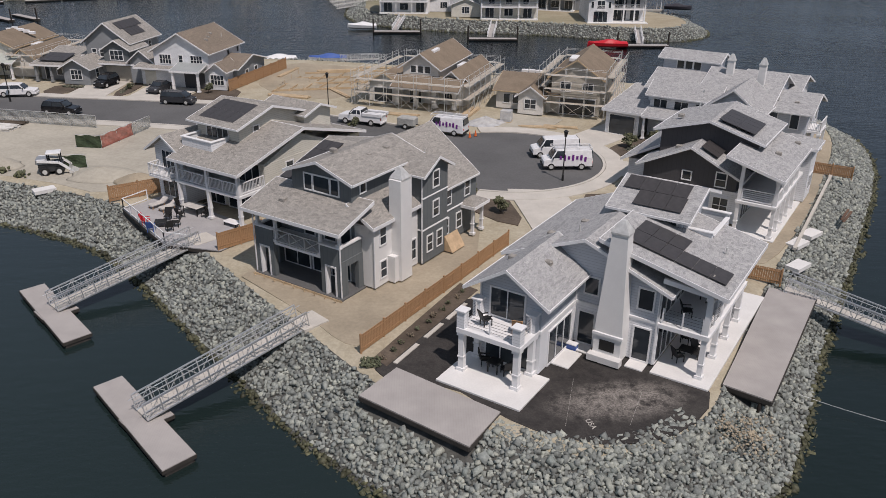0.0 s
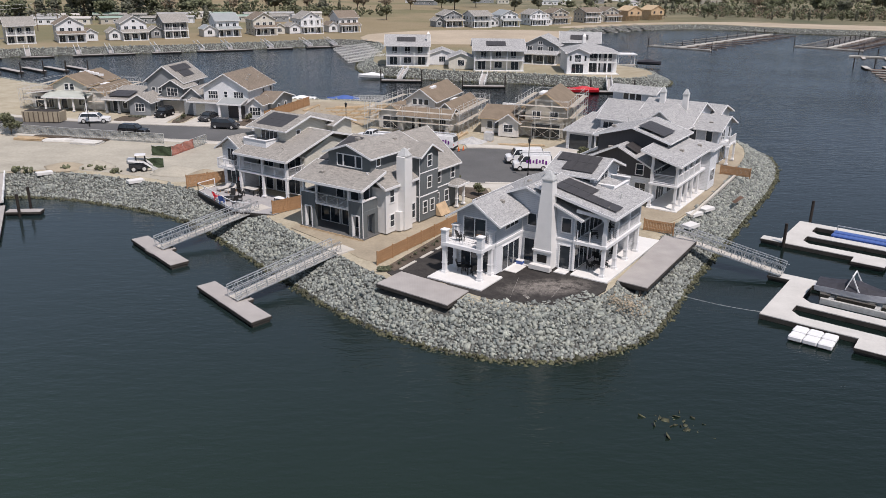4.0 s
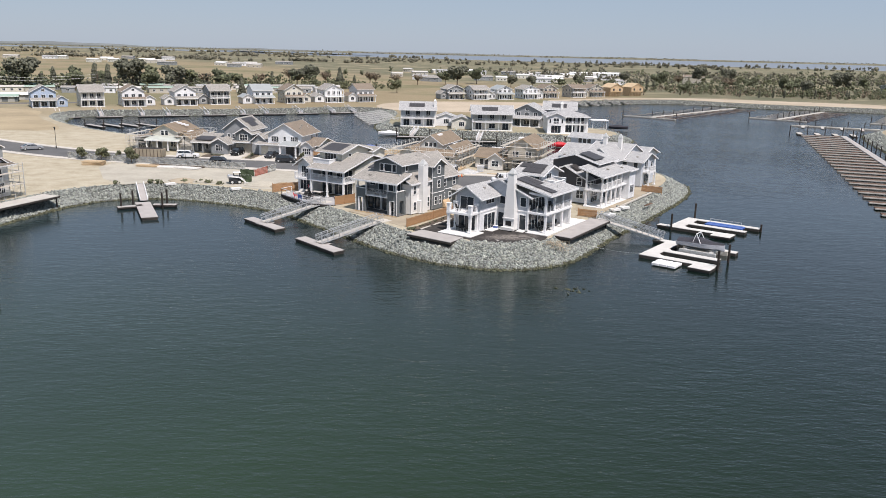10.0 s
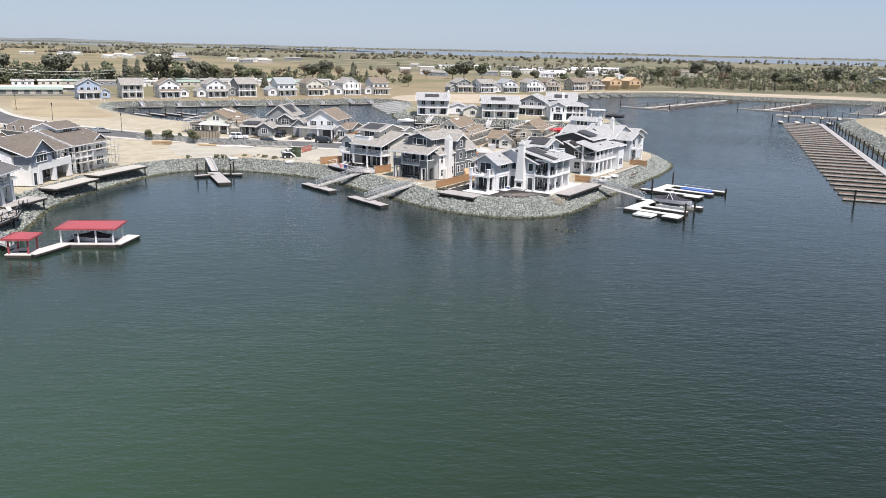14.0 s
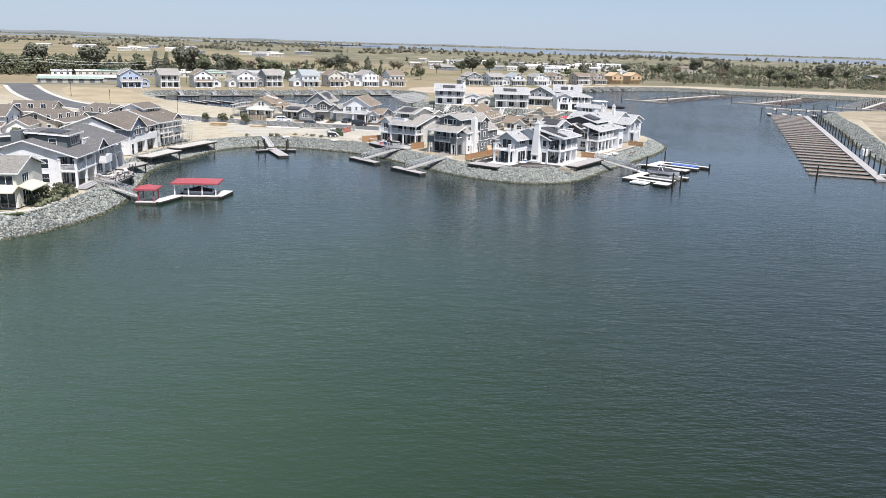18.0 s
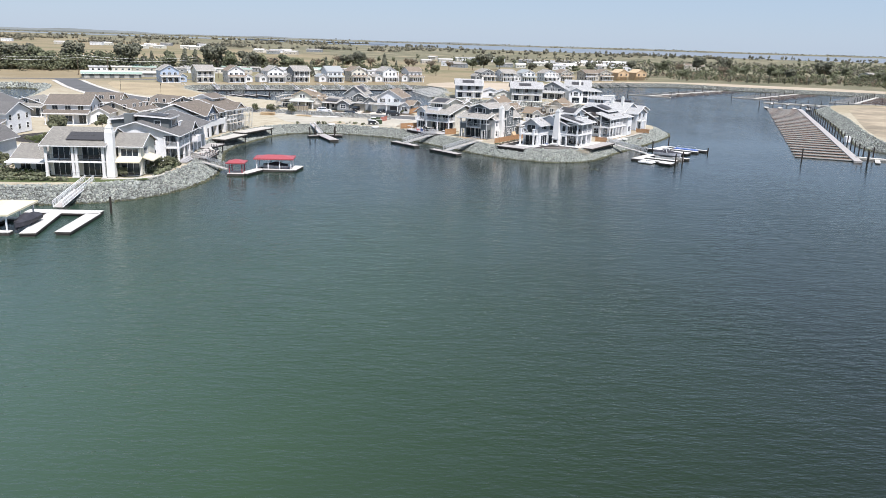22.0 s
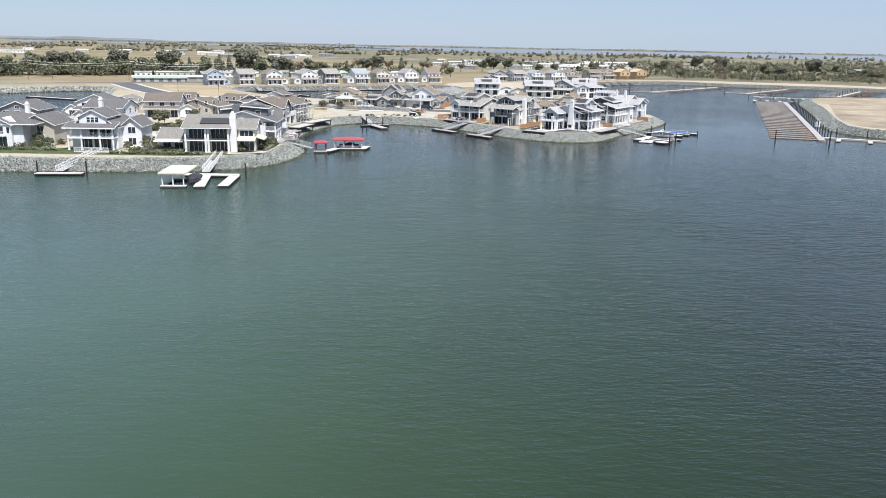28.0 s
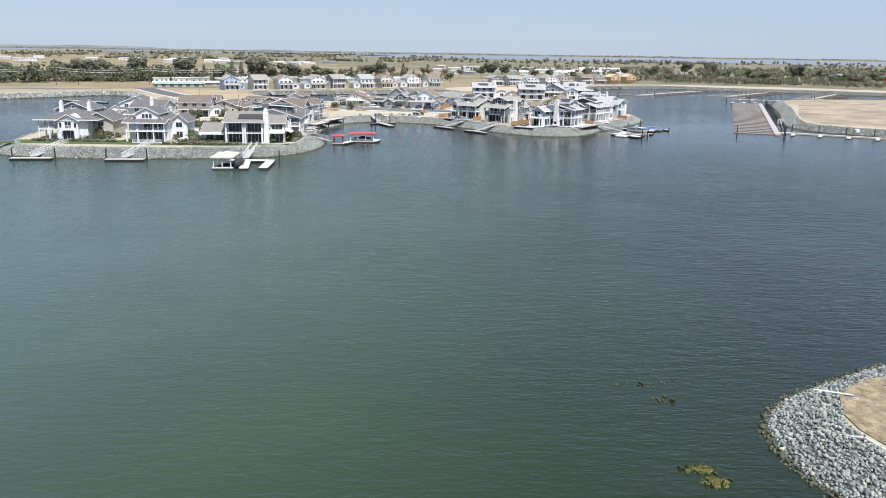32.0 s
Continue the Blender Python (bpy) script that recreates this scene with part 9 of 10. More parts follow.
for k in range(56):
    x, y = rng.uniform(150, 520), rng.uniform(432, 640)
    if abs(x - 200) < 30 and y < 470:
        continue
    tree(("oak", "oak_dark", "olive", "oak", "dry")[k % 5], x, y + 0.12 * (x - 200) * (-0.3), rng.uniform(0.7, 1.15))
for k in range(9):
    tree("cypress", 196 + k * 9 + rng.uniform(-3, 3), 428 + rng.uniform(-6, 8), rng.uniform(0.4, 0.6))
for k in range(16):
    tree(("oak", "oak_dark", "olive")[k % 3], rng.uniform(-330, -265), rng.uniform(250, 340), rng.uniform(0.8, 1.2))


def crowns(spots, height, spread, leaves, size, mat, name, label):
    """Trees seen from afar: at each spot an uneven crown of small leaf clumps."""
    n = len(spots)
    tall = height * rng.uniform(0.45, 1.1, n)
    wide = spread * rng.uniform(0.6, 1.3, n)
    i = np.repeat(np.arange(n), leaves)
    d = rng.normal(size=(len(i), 3))
    d /= np.linalg.norm(d, axis=1)[:, None]
    q = rng.uniform(0.45, 1.0, len(i))
    c = np.column_stack((spots[i, 0] + d[:, 0] * wide[i] * q, spots[i, 1] + d[:, 1] * wide[i] * q, 2 + tall[i] * (0.52 + 0.48 * d[:, 2] * q)))
    tagged(new(name, lumps(name, c, size * np.exp(rng.normal(0, 0.3, len(i))), M[mat], 0.8, 0.4)), label, "woods", kind="stuff")


def far_woods(label, n, x0, x1, y0, y1, mat, size, height, groves=60, leaves=10):
    """Distant tree cover: n trees in groves drawn out into belts."""
    cx, cy = rng.uniform(x0, x1, groves), rng.uniform(y0, y1, groves)
    i = rng.integers(0, groves, n)
    deep = min(14.0, (y1 - y0) / 22)
    spots = np.column_stack((cx[i] + rng.normal(0, deep * 3.0, n), cy[i] + rng.normal(0, deep * 0.45, n)))
    crowns(spots, height, height * 0.42, leaves, size, mat, "woods", label)


far_woods("scattered green field trees", 12, -700, -60, 560, 700, "leaf", 0.8, 6, 9, 16)
far_woods("hedge of green trees across the fields", 420, -1500, -40, 1180, 1330, "leaf_far", 1.1, 7, 22)
far_woods("distant belts of dark trees", 420, -1900, 0, 1450, 1800, "leaf_far", 1.4, 7, 24)
far_woods("distant belts of green trees", 380, -2300, 0, 1900, 2500, "leaf_far", 1.9, 8, 24)
far_woods("distant green tree cover", 1150, 90, 1300, 580, 1050, "leaf_far", 0.85, 7, 90)
far_woods("distant dark tree cover", 420, -20, 1400, 700, 1150, "leaf", 0.95, 8, 60)
far_woods("distant olive tree cover", 1150, 230, 1500, 480, 900, "leaf_olive", 0.75, 6.5, 100)
far_woods("tree lines near the river", 700, 0, 2400, 1250, 1800, "leaf_far", 1.5, 8, 60)
far_woods("far tree lines across the river", 900, -3300, 3300, 3350, 4500, "leaf_far", 1.8, 5, 160, 6)


def thicket(label, path, n, width, size, height, mat, leaves=14):
    """A dense belt of bushes and low crowns along a path."""
    p = np.array(path, float)
    d = np.r_[0, np.cumsum(np.linalg.norm(np.diff(p, axis=0), axis=1))]
    s = rng.uniform(0, d[-1], n)
    spots = np.column_stack((np.interp(s, d, p[:, 0]) + rng.normal(0, width, n), np.interp(s, d, p[:, 1]) + rng.normal(0, width, n)))
    crowns(spots, height, height * 0.38, leaves, size, mat, "thicket", label)


thicket("dense dark belt of trees west of the road", [(-480, 190), (-380, 240), (-300, 290), (-245, 325), (-205, 342)], 620, 8, 0.55, 12, "leaf", 22)
thicket("dark tree belt behind the mobile homes", [(-205, 345), (-165, 366), (-118, 398)], 40, 5, 0.6, 9, "leaf_dark")
thicket("olive scrub and low trees round the mobile homes", [(-270, 318), (-205, 352), (-140, 384), (-70, 420), (-20, 440)], 240, 9, 0.45, 6, "leaf_olive")
thicket("green trees behind the mobile homes", [(-290, 340), (-205, 378), (-130, 415), (-60, 450)], 160, 7, 0.5, 9, "leaf", 18)
thicket("scrub along the eastern shore", [(150, 462), (260, 446), (340, 405), (520, 335), (900, 255)], 640, 10, 0.42, 5.5, "leaf_olive")
thicket("brown-green woods behind the eastern shore", [(120, 505), (260, 500), (380, 450), (560, 400), (950, 320)], 560, 26, 0.5, 8, "leaf")
thicket("half-dry brown scrub in the eastern woods", [(150, 480), (270, 478), (400, 425), (600, 360)], 420, 26, 0.38, 5.5, "leaf_dry")


def far_strip(label, pts, z, mat, name="water_far", cat="water"):
    p = np.array(pts, float)
    for _ in range(2):
        q = np.roll(p, -1, 0)
        p = np.stack((p * 0.75 + q * 0.25, p * 0.25 + q * 0.75), 1).reshape(-1, 2)
    if area2(p) < 0:
        p = p[::-1]
    solid(name, Mesh().prism([tuple(q) for q in p], z - 0.4, z), mat, label, cat, kind="structure")


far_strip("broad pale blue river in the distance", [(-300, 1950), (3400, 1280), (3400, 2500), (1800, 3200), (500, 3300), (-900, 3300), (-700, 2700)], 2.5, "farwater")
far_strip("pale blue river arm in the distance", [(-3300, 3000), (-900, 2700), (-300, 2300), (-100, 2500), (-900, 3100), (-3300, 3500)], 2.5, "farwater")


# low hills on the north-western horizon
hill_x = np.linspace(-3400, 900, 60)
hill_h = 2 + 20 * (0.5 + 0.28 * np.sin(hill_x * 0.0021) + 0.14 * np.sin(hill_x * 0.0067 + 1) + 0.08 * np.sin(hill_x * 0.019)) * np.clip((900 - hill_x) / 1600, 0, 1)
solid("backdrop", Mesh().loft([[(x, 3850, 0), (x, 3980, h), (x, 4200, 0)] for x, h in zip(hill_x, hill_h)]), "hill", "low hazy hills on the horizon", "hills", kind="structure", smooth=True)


# low mobile homes, sheds and roofs of the town
def cabin(x, y, deg, w, d, h, wall, roof, label, group):
    e = house_at("cabin", x, y, deg, label, "cabin", group, 2.15)
    walls(e, -w / 2, -d / 2, w / 2, d / 2, 0, h, wall, "x", d * 0.12)
    gable_roof(e, -w / 2, -d / 2, w / 2, d / 2, h, d * 0.12, "x", roof, 0.3, 0.3, 0.1)
    for k in (-0.3, 0.0, 0.3):
        window(e, "y-", k * w, -d / 2, 0.9, 1.2, 1.0, 2, 1)
    return e


wallset, roofset = ("lap_white", "lap_cream", "lap_tan", "lap_grey"), ("white", "shingle_pale", "shingle", "cushion")
for k in range(26):
    x, y = -215 + (k % 13) * 13 + rng.uniform(-3, 3), 318 + (k // 13) * 26 + (k % 13) * 5.0 + rng.uniform(-4, 4)
    cabin(x, y, 20 + rng.uniform(-12, 12), rng.uniform(9, 14), 5, 2.7, wallset[k % 4], ("shingle_pale", "shingle", "greenroof", "cushion")[(k * 3) % 4], "low mobile home with a pale flat-pitched roof", "mobile homes")
for k in range(34):
    x, y = rng.uniform(-30, 170), rng.uniform(560, 820)
    cabin(x, y, rng.uniform(-30, 30), rng.uniform(9, 16), 8, 3.2, wallset[k % 4], roofset[(k * 3 + 1) % 4], "small pale house of the distant town", "town houses")
for k in range(22):
    x, y = rng.uniform(-700, -150), rng.uniform(820, 1200)
    cabin(x, y, rng.uniform(-30, 30), rng.uniform(12, 22), 9, 3.5, wallset[k % 4], roofset[(k * 3 + 1) % 4], "pale farm building in the distance", "farm buildings")
for x, y, ln, wall, roof, lab in ((-195, 254.5, 28, "batten_grey", "greenroof", "long low storage shed with a pale green roof"), (-200, 266, 40, "lap_grey", "skin_wrap", "long low storage shed with a white roof")):
    shed = house_at("long_shed", x, y, 21, lab, "shed", "", 2.15)
    walls(shed, 0, 0, ln, 6, 0, 2.2, wall, "x", 0.7)
    gable_roof(shed, 0, 0, ln, 6, 2.2, 0.7, "x", roof, 0.6, 0.5, 0.12)
    for k in range(6):
        box_part(shed, "roller_door", (1.2 + k * ln / 6, -0.06, 0, 3.6 + k * ln / 6, 0.02, 1.9), "tarp")
cabin(355, 529, 20, 26, 14, 6, "lap_grey", "shingle", "large grey barn house among the trees", "farm buildings")
cabin(240, 658, -15, 18, 14, 6, "lap_tan", "shingle_brown", "brown barn among the trees", "farm buildings")
cabin(180, 800, 10, 60, 9, 3.5, "lap_white", "white", "long white shed among the trees", "farm buildings")
cabin(388, 500, 5, 20, 12, 5, "red", "shingle", "dark red barn beside the water", "farm buildings")

def power_line(poles, heights):
    """Timber poles with cross-arms and sagging wires between them."""
    for x, y in poles:
        e = thing("power_pole", pose(x, y, 2.1), "grey timber power pole with two cross-arms", "pole", "power poles")
        part("mast", Mesh().tube((0, 0, -0.3), (0, 0, heights[0] + 0.6), 0.16, 8, 0.11), "bark", e)
        for h in (heights[0], heights[-1]):
            part("cross_arm", Mesh().box(-0.06, -1.2, h - 0.1, 0.06, 1.2, h + 0.04), "bark", e)
    wires = thing("power_line", pose(0, 0, 2.1), "thin dark overhead wires between the poles", "wires")
    for h in heights:
        for off in (-1.0, 1.0):
            path = []
            for (xa, ya), (xb, yb) in zip(poles, poles[1:]):
                path += [(xa + (xb - xa) * k / 8, ya + (yb - ya) * k / 8 + off, h - 6.4 * (k / 8) * (1 - k / 8)) for k in range(8)]
            path.append((*poles[-1][:1], poles[-1][1] + off, h))
            m = Mesh().loft([[(x, y - 0.03, z), (x, y, z - 0.03), (x, y + 0.03, z), (x, y, z + 0.03)] for x, y, z in path])
            part("wire", m, "steel", wires)


power_line([(-420, 205), (-335, 232), (-255, 258), (-206, 276), (-150, 300)], (10.5, 9.2))

# shrubs and weeds
GARDEN = [(-83, -16.2), (-85.5, -15.6), (-88, -16.4), (-90.5, -15.0), (-93, -15.8), (-89, -9.5), (-91.5, -7), (-93.6, -4), (-89.6, -1.5), (-112, -16.2), (-114.6, -15.4), (-117.5, -16.0), (-119.5, -14.0), (-116, -10.5), (-113.5, -7.5), (-86.5, 5.5), (-89.5, 11.5), (-95, 14.5), (-99, 20.5), (-103, 23.0), (-106.5, 27.5), (-100.5, 30.5), (-97.5, 35.5), (-67.6, -9.8), (-66.4, -7.0), (-65.6, -4.2), (-65.9, -1.4), (-68.2, -12.6)]
for k, (x, y) in enumerate(GARDEN):
    n = 110 + 16 * (k % 3)
    c = np.column_stack((rng.normal(x, 0.75, n), rng.normal(y, 0.6, n), 2.25 + rng.uniform(0, 1, n) * (0.7 + 0.25 * (k % 4))))
    tagged(new("shrub", lumps("shrub", c, 0.13 * np.exp(rng.normal(0, 0.3, n)), M[("leaf", "grass", "leaf_olive")[k % 3]], 0.8, 0.4)), "bushy green shrub in the waterside garden", "shrub", "garden shrubs")

# bed along the cedar fence: concrete edging lengths and young plants
for f0, f1 in ((0.04, 0.26), (0.34, 0.52), (0.58, 0.8)):
    a, b = ((-0.35 + 6.0 * f, 43.3 + 9.8 * f) for f in (f0, f1))
    solid("edging", ribbon([a, ((a[0] + b[0]) / 2, (a[1] + b[1]) / 2), b], 0.28, 2.18, 2.30), "concrete", "pale concrete edging length beside the planting bed", "edging", kind="structure")
for k in range(11):
    x, y = -0.9 + 0.52 * k + 0.15 * (k % 2), 44.2 + 0.86 * k
    c = np.column_stack((rng.normal(x, 0.1, 26), rng.normal(y, 0.1, 26), 2.26 + rng.uniform(0, 0.26, 26)))
    tagged(new("bedding_plant", lumps("bedding_plant", c, 0.05 * np.exp(rng.normal(0, 0.3, 26)), M["leaf" if k % 3 else "leaf_dry"], 0.8, 0.4)), "small young plant in the brown fence bed", "plant", "bedding plants")

# boards, stakes and heaps on the dug-over lot
for k in range(7):
    x, y = -19.6 + 2.1 * k, 113.6 + 1.0 * k * (1 if k % 2 else 0.6)
    solid("form_board", Mesh().beam((0, 0, 0.14), (2.6 - 0.3 * (k % 3), 10.5 - 0.8 * (k % 2), 0.14), 0.06, 0.26), "lumber", "raw timber formwork board on the dug-over lot", "board", pose(x, y, 2.22), "formwork boards")
for k in range(4):
    solid("form_board", Mesh().beam((0, 0, 0.16), (12.0, 2.2, 0.16), 0.06, 0.26), "lumber", "long timber formwork board across the lot", "board", pose(-19.4 + 0.9 * k, 114.4 + 4.0 * k, 2.22), "formwork boards")
for k in range(16):
    x, y = -19.0 + 3.6 * (k % 4) + 0.4 * (k // 4), 114.6 + 4.0 * (k // 4) + 0.4 * (k % 4)
    solid("stake", Mesh().beam((0, 0, -0.1), (0, 0, 0.75), 0.06), "lumber", "timber stake beside the formwork", "stake", pose(x, y, 2.22), "formwork stakes")

# shrubs and weeds of the banks
for label, pts, size, mat in (("low grey-green shrubs on the bank", [(-41.6, 79.4), (-44.5, 79.0), (-48.7, 77.6), (-40.0, 78.8), (-50.2, 77.9), (-37.5, 77.6), (-56, 76)], 0.5, "leaf_olive"), ("green weeds at the end of the fence", [(-2.0 + 0.3 * (k % 4), 43.4 + 0.35 * (k // 4)) for k in range(12)], 0.16, "leaf"), ("clipped green shrubs of the waterside gardens", [(-82 - k * 0.9, -17.2 + 0.25 * (k % 3)) for k in range(11)] + [(-70 + k * 0.9, -13.2 + k * 0.9) for k in range(7)] + [(-110 - k * 1.2, -17.5) for k in range(18)] + [(-96 + 1.1 * k, -21.2 + 0.05 * k) for k in range(18)] + [(-65.1 + 0.05 * (k % 3), -12 + 1.1 * k) for k in range(11)] + [(-110 + 1.7 * k, 26 + 3.1 * (k % 5)) for k in range(9)], 0.55, "leaf"), ("low shrubs in the planting beds", [(17 + 0.7 * k, 70.5 - 0.3 * (k % 4)) for k in range(9)] + [(24 + 0.6 * k, 86.5 + 0.5 * k) for k in range(8)] + [(-49.5 + 0.5 * k, 116.5 - 0.1 * k) for k in range(6)] + [(-40.2, 113 + 0.9 * k) for k in range(6)], 0.28, "leaf_dark")):
    c = np.array([(x + rng.normal(0, size * 0.5), y + rng.normal(0, size * 0.5), 2.25 + rng.uniform(0, size)) for x, y in pts for _ in range(22)])
    tagged(new("shrubs", lumps("shrubs", c, size * 0.38 * np.exp(rng.normal(0, 0.25, len(c))), M[mat], 0.8, 0.4)), label, "shrubs", kind="stuff")
for mat, label, beds in (("weed", "yellow-green water weed drifting at the surface", ((-9.0, -173.8, 0.45, 150), (-8.5, -175.4, 0.4, 110), (-8.6, -163.3, 0.3, 10))),
                         ("wet_rock", "dark brown water weed just under the surface", ((-8.6, -163.3, 0.6, 14), (-9.6, -160.0, 0.9, 22), (-7.6, -156.6, 0.6, 8), (18.6, 22.6, 1.3, 34)))):
    c = np.array([(x + rng.normal(0, s), y + rng.normal(0, s * 0.7), rng.uniform(-0.1, -0.01)) for x, y, s, n in beds for _ in range(n)])
    tagged(new("water_weed", lumps("water_weed", c, 0.17 * np.exp(rng.normal(0, 0.35, len(c))), M[mat], 0.22, 0.5)), label, "water weed", kind="stuff")


# ---- vehicles ----
WHEEL = {}


def wheel(e, x, y, r, w=0.24):
    key = (r, w)
    if key not in WHEEL:
        n = 16
        c = [(math.cos(2 * math.pi * k / n), math.sin(2 * math.pi * k / n)) for k in range(n)]
        ring = lambda rr, yy: [(rr * a, yy, rr * b) for a, b in c]
        WHEEL[key] = (outward(Mesh().loft([ring(r * 0.92, -w / 2), ring(r, -w / 2 + 0.04), ring(r, w / 2 - 0.04), ring(r * 0.92, w / 2)]).data("wheel", M["rubber"])), outward(Mesh().loft([ring(r * 0.58, -w / 2 - 0.015), ring(r * 0.58, w / 2 + 0.015)]).data("rim", M["steel"])))
    a, b = WHEEL[key]
    o = new("wheel", a)
    o.parent = e
    o.matrix_basis = pose(x, y, r)
    q = new("rim", b)
    q.parent = o


def vehicle(name, x, y, deg, ln, w, lower, upper, paint, label, r=0.36, z=2.235, base=(0.17, 0.83), category="car"):
    """A car from side profiles: lower body and cabin as lofts across its width, glass, lamps, bumpers, wheels.
    lower, upper: outlines of x (share of length) and z, front at x = 0."""
    e = thing(name, pose(x, y, z, 0, 0, deg), label, category, "parked vehicles")
    X = lambda s: (s - 0.5) * ln

    def shell(outline, w0, w1, zlo, zhi):
        rings = []
        for y0, k in ((-1, 0.0), (-0.92, 1.0), (0.92, 1.0), (1, 0.0)):
            ring = []
            for s, zz in outline:
                t = (zz - zlo) / max(zhi - zlo, 1e-3)
                half = (w0 * (1 - t) + w1 * t) / 2
                inn = 0.0 if k else 0.05
                ring.append((X(0.5 + (s - 0.5) * (1 - inn * 0.3)), y0 * half, zz - (inn * 0.6 if t > 0.5 else -inn)))
            rings.append(ring)
        return Mesh().loft(rings)

    zs = [q[1] for q in lower]
    part("body", shell(lower, w, w * 0.97, min(zs), max(zs)), paint, e)
    zu = [q[1] for q in upper]
    part("cabin", shell(upper, w * 0.95, w * 0.80, min(zu), max(zu)), paint, e)
    (a, za), (b, zb), (c, zc), (d, zd) = upper[0], upper[1], upper[-2], upper[-1]
    P = lambda s, zz, yy: (X(s), yy, zz)
    lerp = lambda p, q, t: (p[0] + (q[0] - p[0]) * t, p[1] + (q[1] - p[1]) * t)
    for p, q, s in ((upper[0], upper[1], -0.02), (upper[-1], upper[-2], 0.02)):
        lo, hi = lerp(p, q, 0.12), lerp(p, q, 0.9)
        m = Mesh().add([P(lo[0], lo[1], -w * 0.43), P(lo[0], lo[1], w * 0.43), P(hi[0], hi[1], w * 0.37), P(hi[0], hi[1], -w * 0.37), P(lo[0] + s, lo[1] + 0.012, -w * 0.43), P(lo[0] + s, lo[1] + 0.012, w * 0.43), P(hi[0] + s, hi[1] + 0.012, w * 0.37), P(hi[0] + s, hi[1] + 0.012, -w * 0.37)], [(0, 1, 2, 3), (7, 6, 5, 4), (0, 4, 5, 1), (1, 5, 6, 2), (2, 6, 7, 3), (3, 7, 4, 0)])
        part("windscreen" if s < 0 else "rear_window", m, "glass", e)
    zg0, zg1 = min(zu) + 0.1, max(zu) - 0.1
    half = lambda zz: (w * 0.95 + (w * 0.80 - w * 0.95) * (zz - min(zu)) / (max(zu) - min(zu))) / 2
    x0, x1 = b + 0.015, c - 0.015
    for sy in (-1, 1):
        for k in range(2 if category != "van" else 1):
            u0 = x0 + (x1 - x0) * k / 2 + (0.0 if k == 0 else 0.012)
            u1 = x0 + (x1 - x0) * (k + 1) / 2 if category != "van" else x0 + (x1 - x0) * 0.22
            f0 = (a - b) * 0.75 if k == 0 else 0
            r1 = (d - c) * 0.6 if k == 1 else 0
            q = [(u0 + f0, zg0), (u1 + r1, zg0), (u1, zg1), (u0, zg1)]
            part("side_window", Mesh().loft([[(X(s), sy * (half(zz) + o), zz) for s, zz in q] for o in (-0.03, 0.012)]), "glass", e)
    fz = max(zs) * 0.72
    for sy in (-1, 1):
        part("headlight", Mesh().chamfer(X(0) - 0.015, sy * w * 0.36 - 0.16, fz - 0.08, X(0) + 0.12, sy * w * 0.36 + 0.16, fz + 0.06, 0.02), "alu", e)
        part("tail_light", Mesh().chamfer(X(1) - 0.1, sy * w * 0.42 - 0.09, fz - 0.1, X(1) + 0.012, sy * w * 0.42 + 0.09, fz + 0.14, 0.02), "red", e)
        part("mirror", Mesh().chamfer(X(a) + 0.15, sy * (w / 2 + 0.1) - 0.1, max(zs) + 0.02, X(a) + 0.27, sy * (w / 2 + 0.1) + 0.1, max(zs) + 0.2, 0.03), "black", e)
        for s in base:
            wheel(e, X(s), sy * (w / 2 - 0.11), r)
    for s, nm in ((0, "front_bumper"), (1, "rear_bumper")):
        part(nm, Mesh().chamfer(X(s) - 0.07, -w * 0.46, 0.32, X(s) + 0.07, w * 0.46, 0.56, 0.04), "black" if category == "van" else paint, e)
    return e


SUV_L, SUV_U = [(0, 0.34), (1, 0.34), (1, 1.0), (0.97, 1.05), (0.30, 1.06), (0.04, 0.92), (0, 0.82)], [(0.26, 1.03), (0.40, 1.68), (0.90, 1.70), (0.985, 1.03)]
SEDAN_L, SEDAN_U = [(0, 0.28), (1, 0.28), (1, 0.85), (0.97, 0.95), (0.30, 0.93), (0.03, 0.76), (0, 0.66)], [(0.27, 0.90), (0.42, 1.40), (0.70, 1.42), (0.90, 0.94)]
MINI_L, MINI_U = [(0, 0.30), (1, 0.30), (1, 1.0), (0.98, 1.04), (0.20, 1.02), (0.03, 0.86), (0, 0.76)], [(0.15, 0.99), (0.34, 1.66), (0.92, 1.70), (0.99, 1.02)]
VAN_L, VAN_U = [(0, 0.40), (1, 0.40), (1, 1.18), (0.98, 1.22), (0.22, 1.22), (0.03, 1.08), (0, 0.98)], [(0.15, 1.18), (0.26, 2.02), (0.97, 2.08), (0.995, 1.20)]


def rack(e, x0, x1, w, z, bars=4, mat="white"):
    m = Mesh()
    for y in (-w / 2, w / 2):
        m.beam((x0, y, z + 0.22), (x1, y, z + 0.22), 0.05)
    for k in range(bars):
        x = x0 + (x1 - x0) * k / (bars - 1)
        m.beam((x, -w / 2, z + 0.22), (x, w / 2, z + 0.22), 0.05)
        for y in (-w / 2, w / 2):
            m.beam((x, y, z), (x, y, z + 0.22), 0.05)
    part("roof_rack", m, mat, e)
    part("ladder", Mesh().beam((x0, -0.2, z + 0.28), (x1, -0.2, z + 0.28), 0.06).beam((x0, 0.15, z + 0.28), (x1, 0.15, z + 0.28), 0.06), "alu", e)


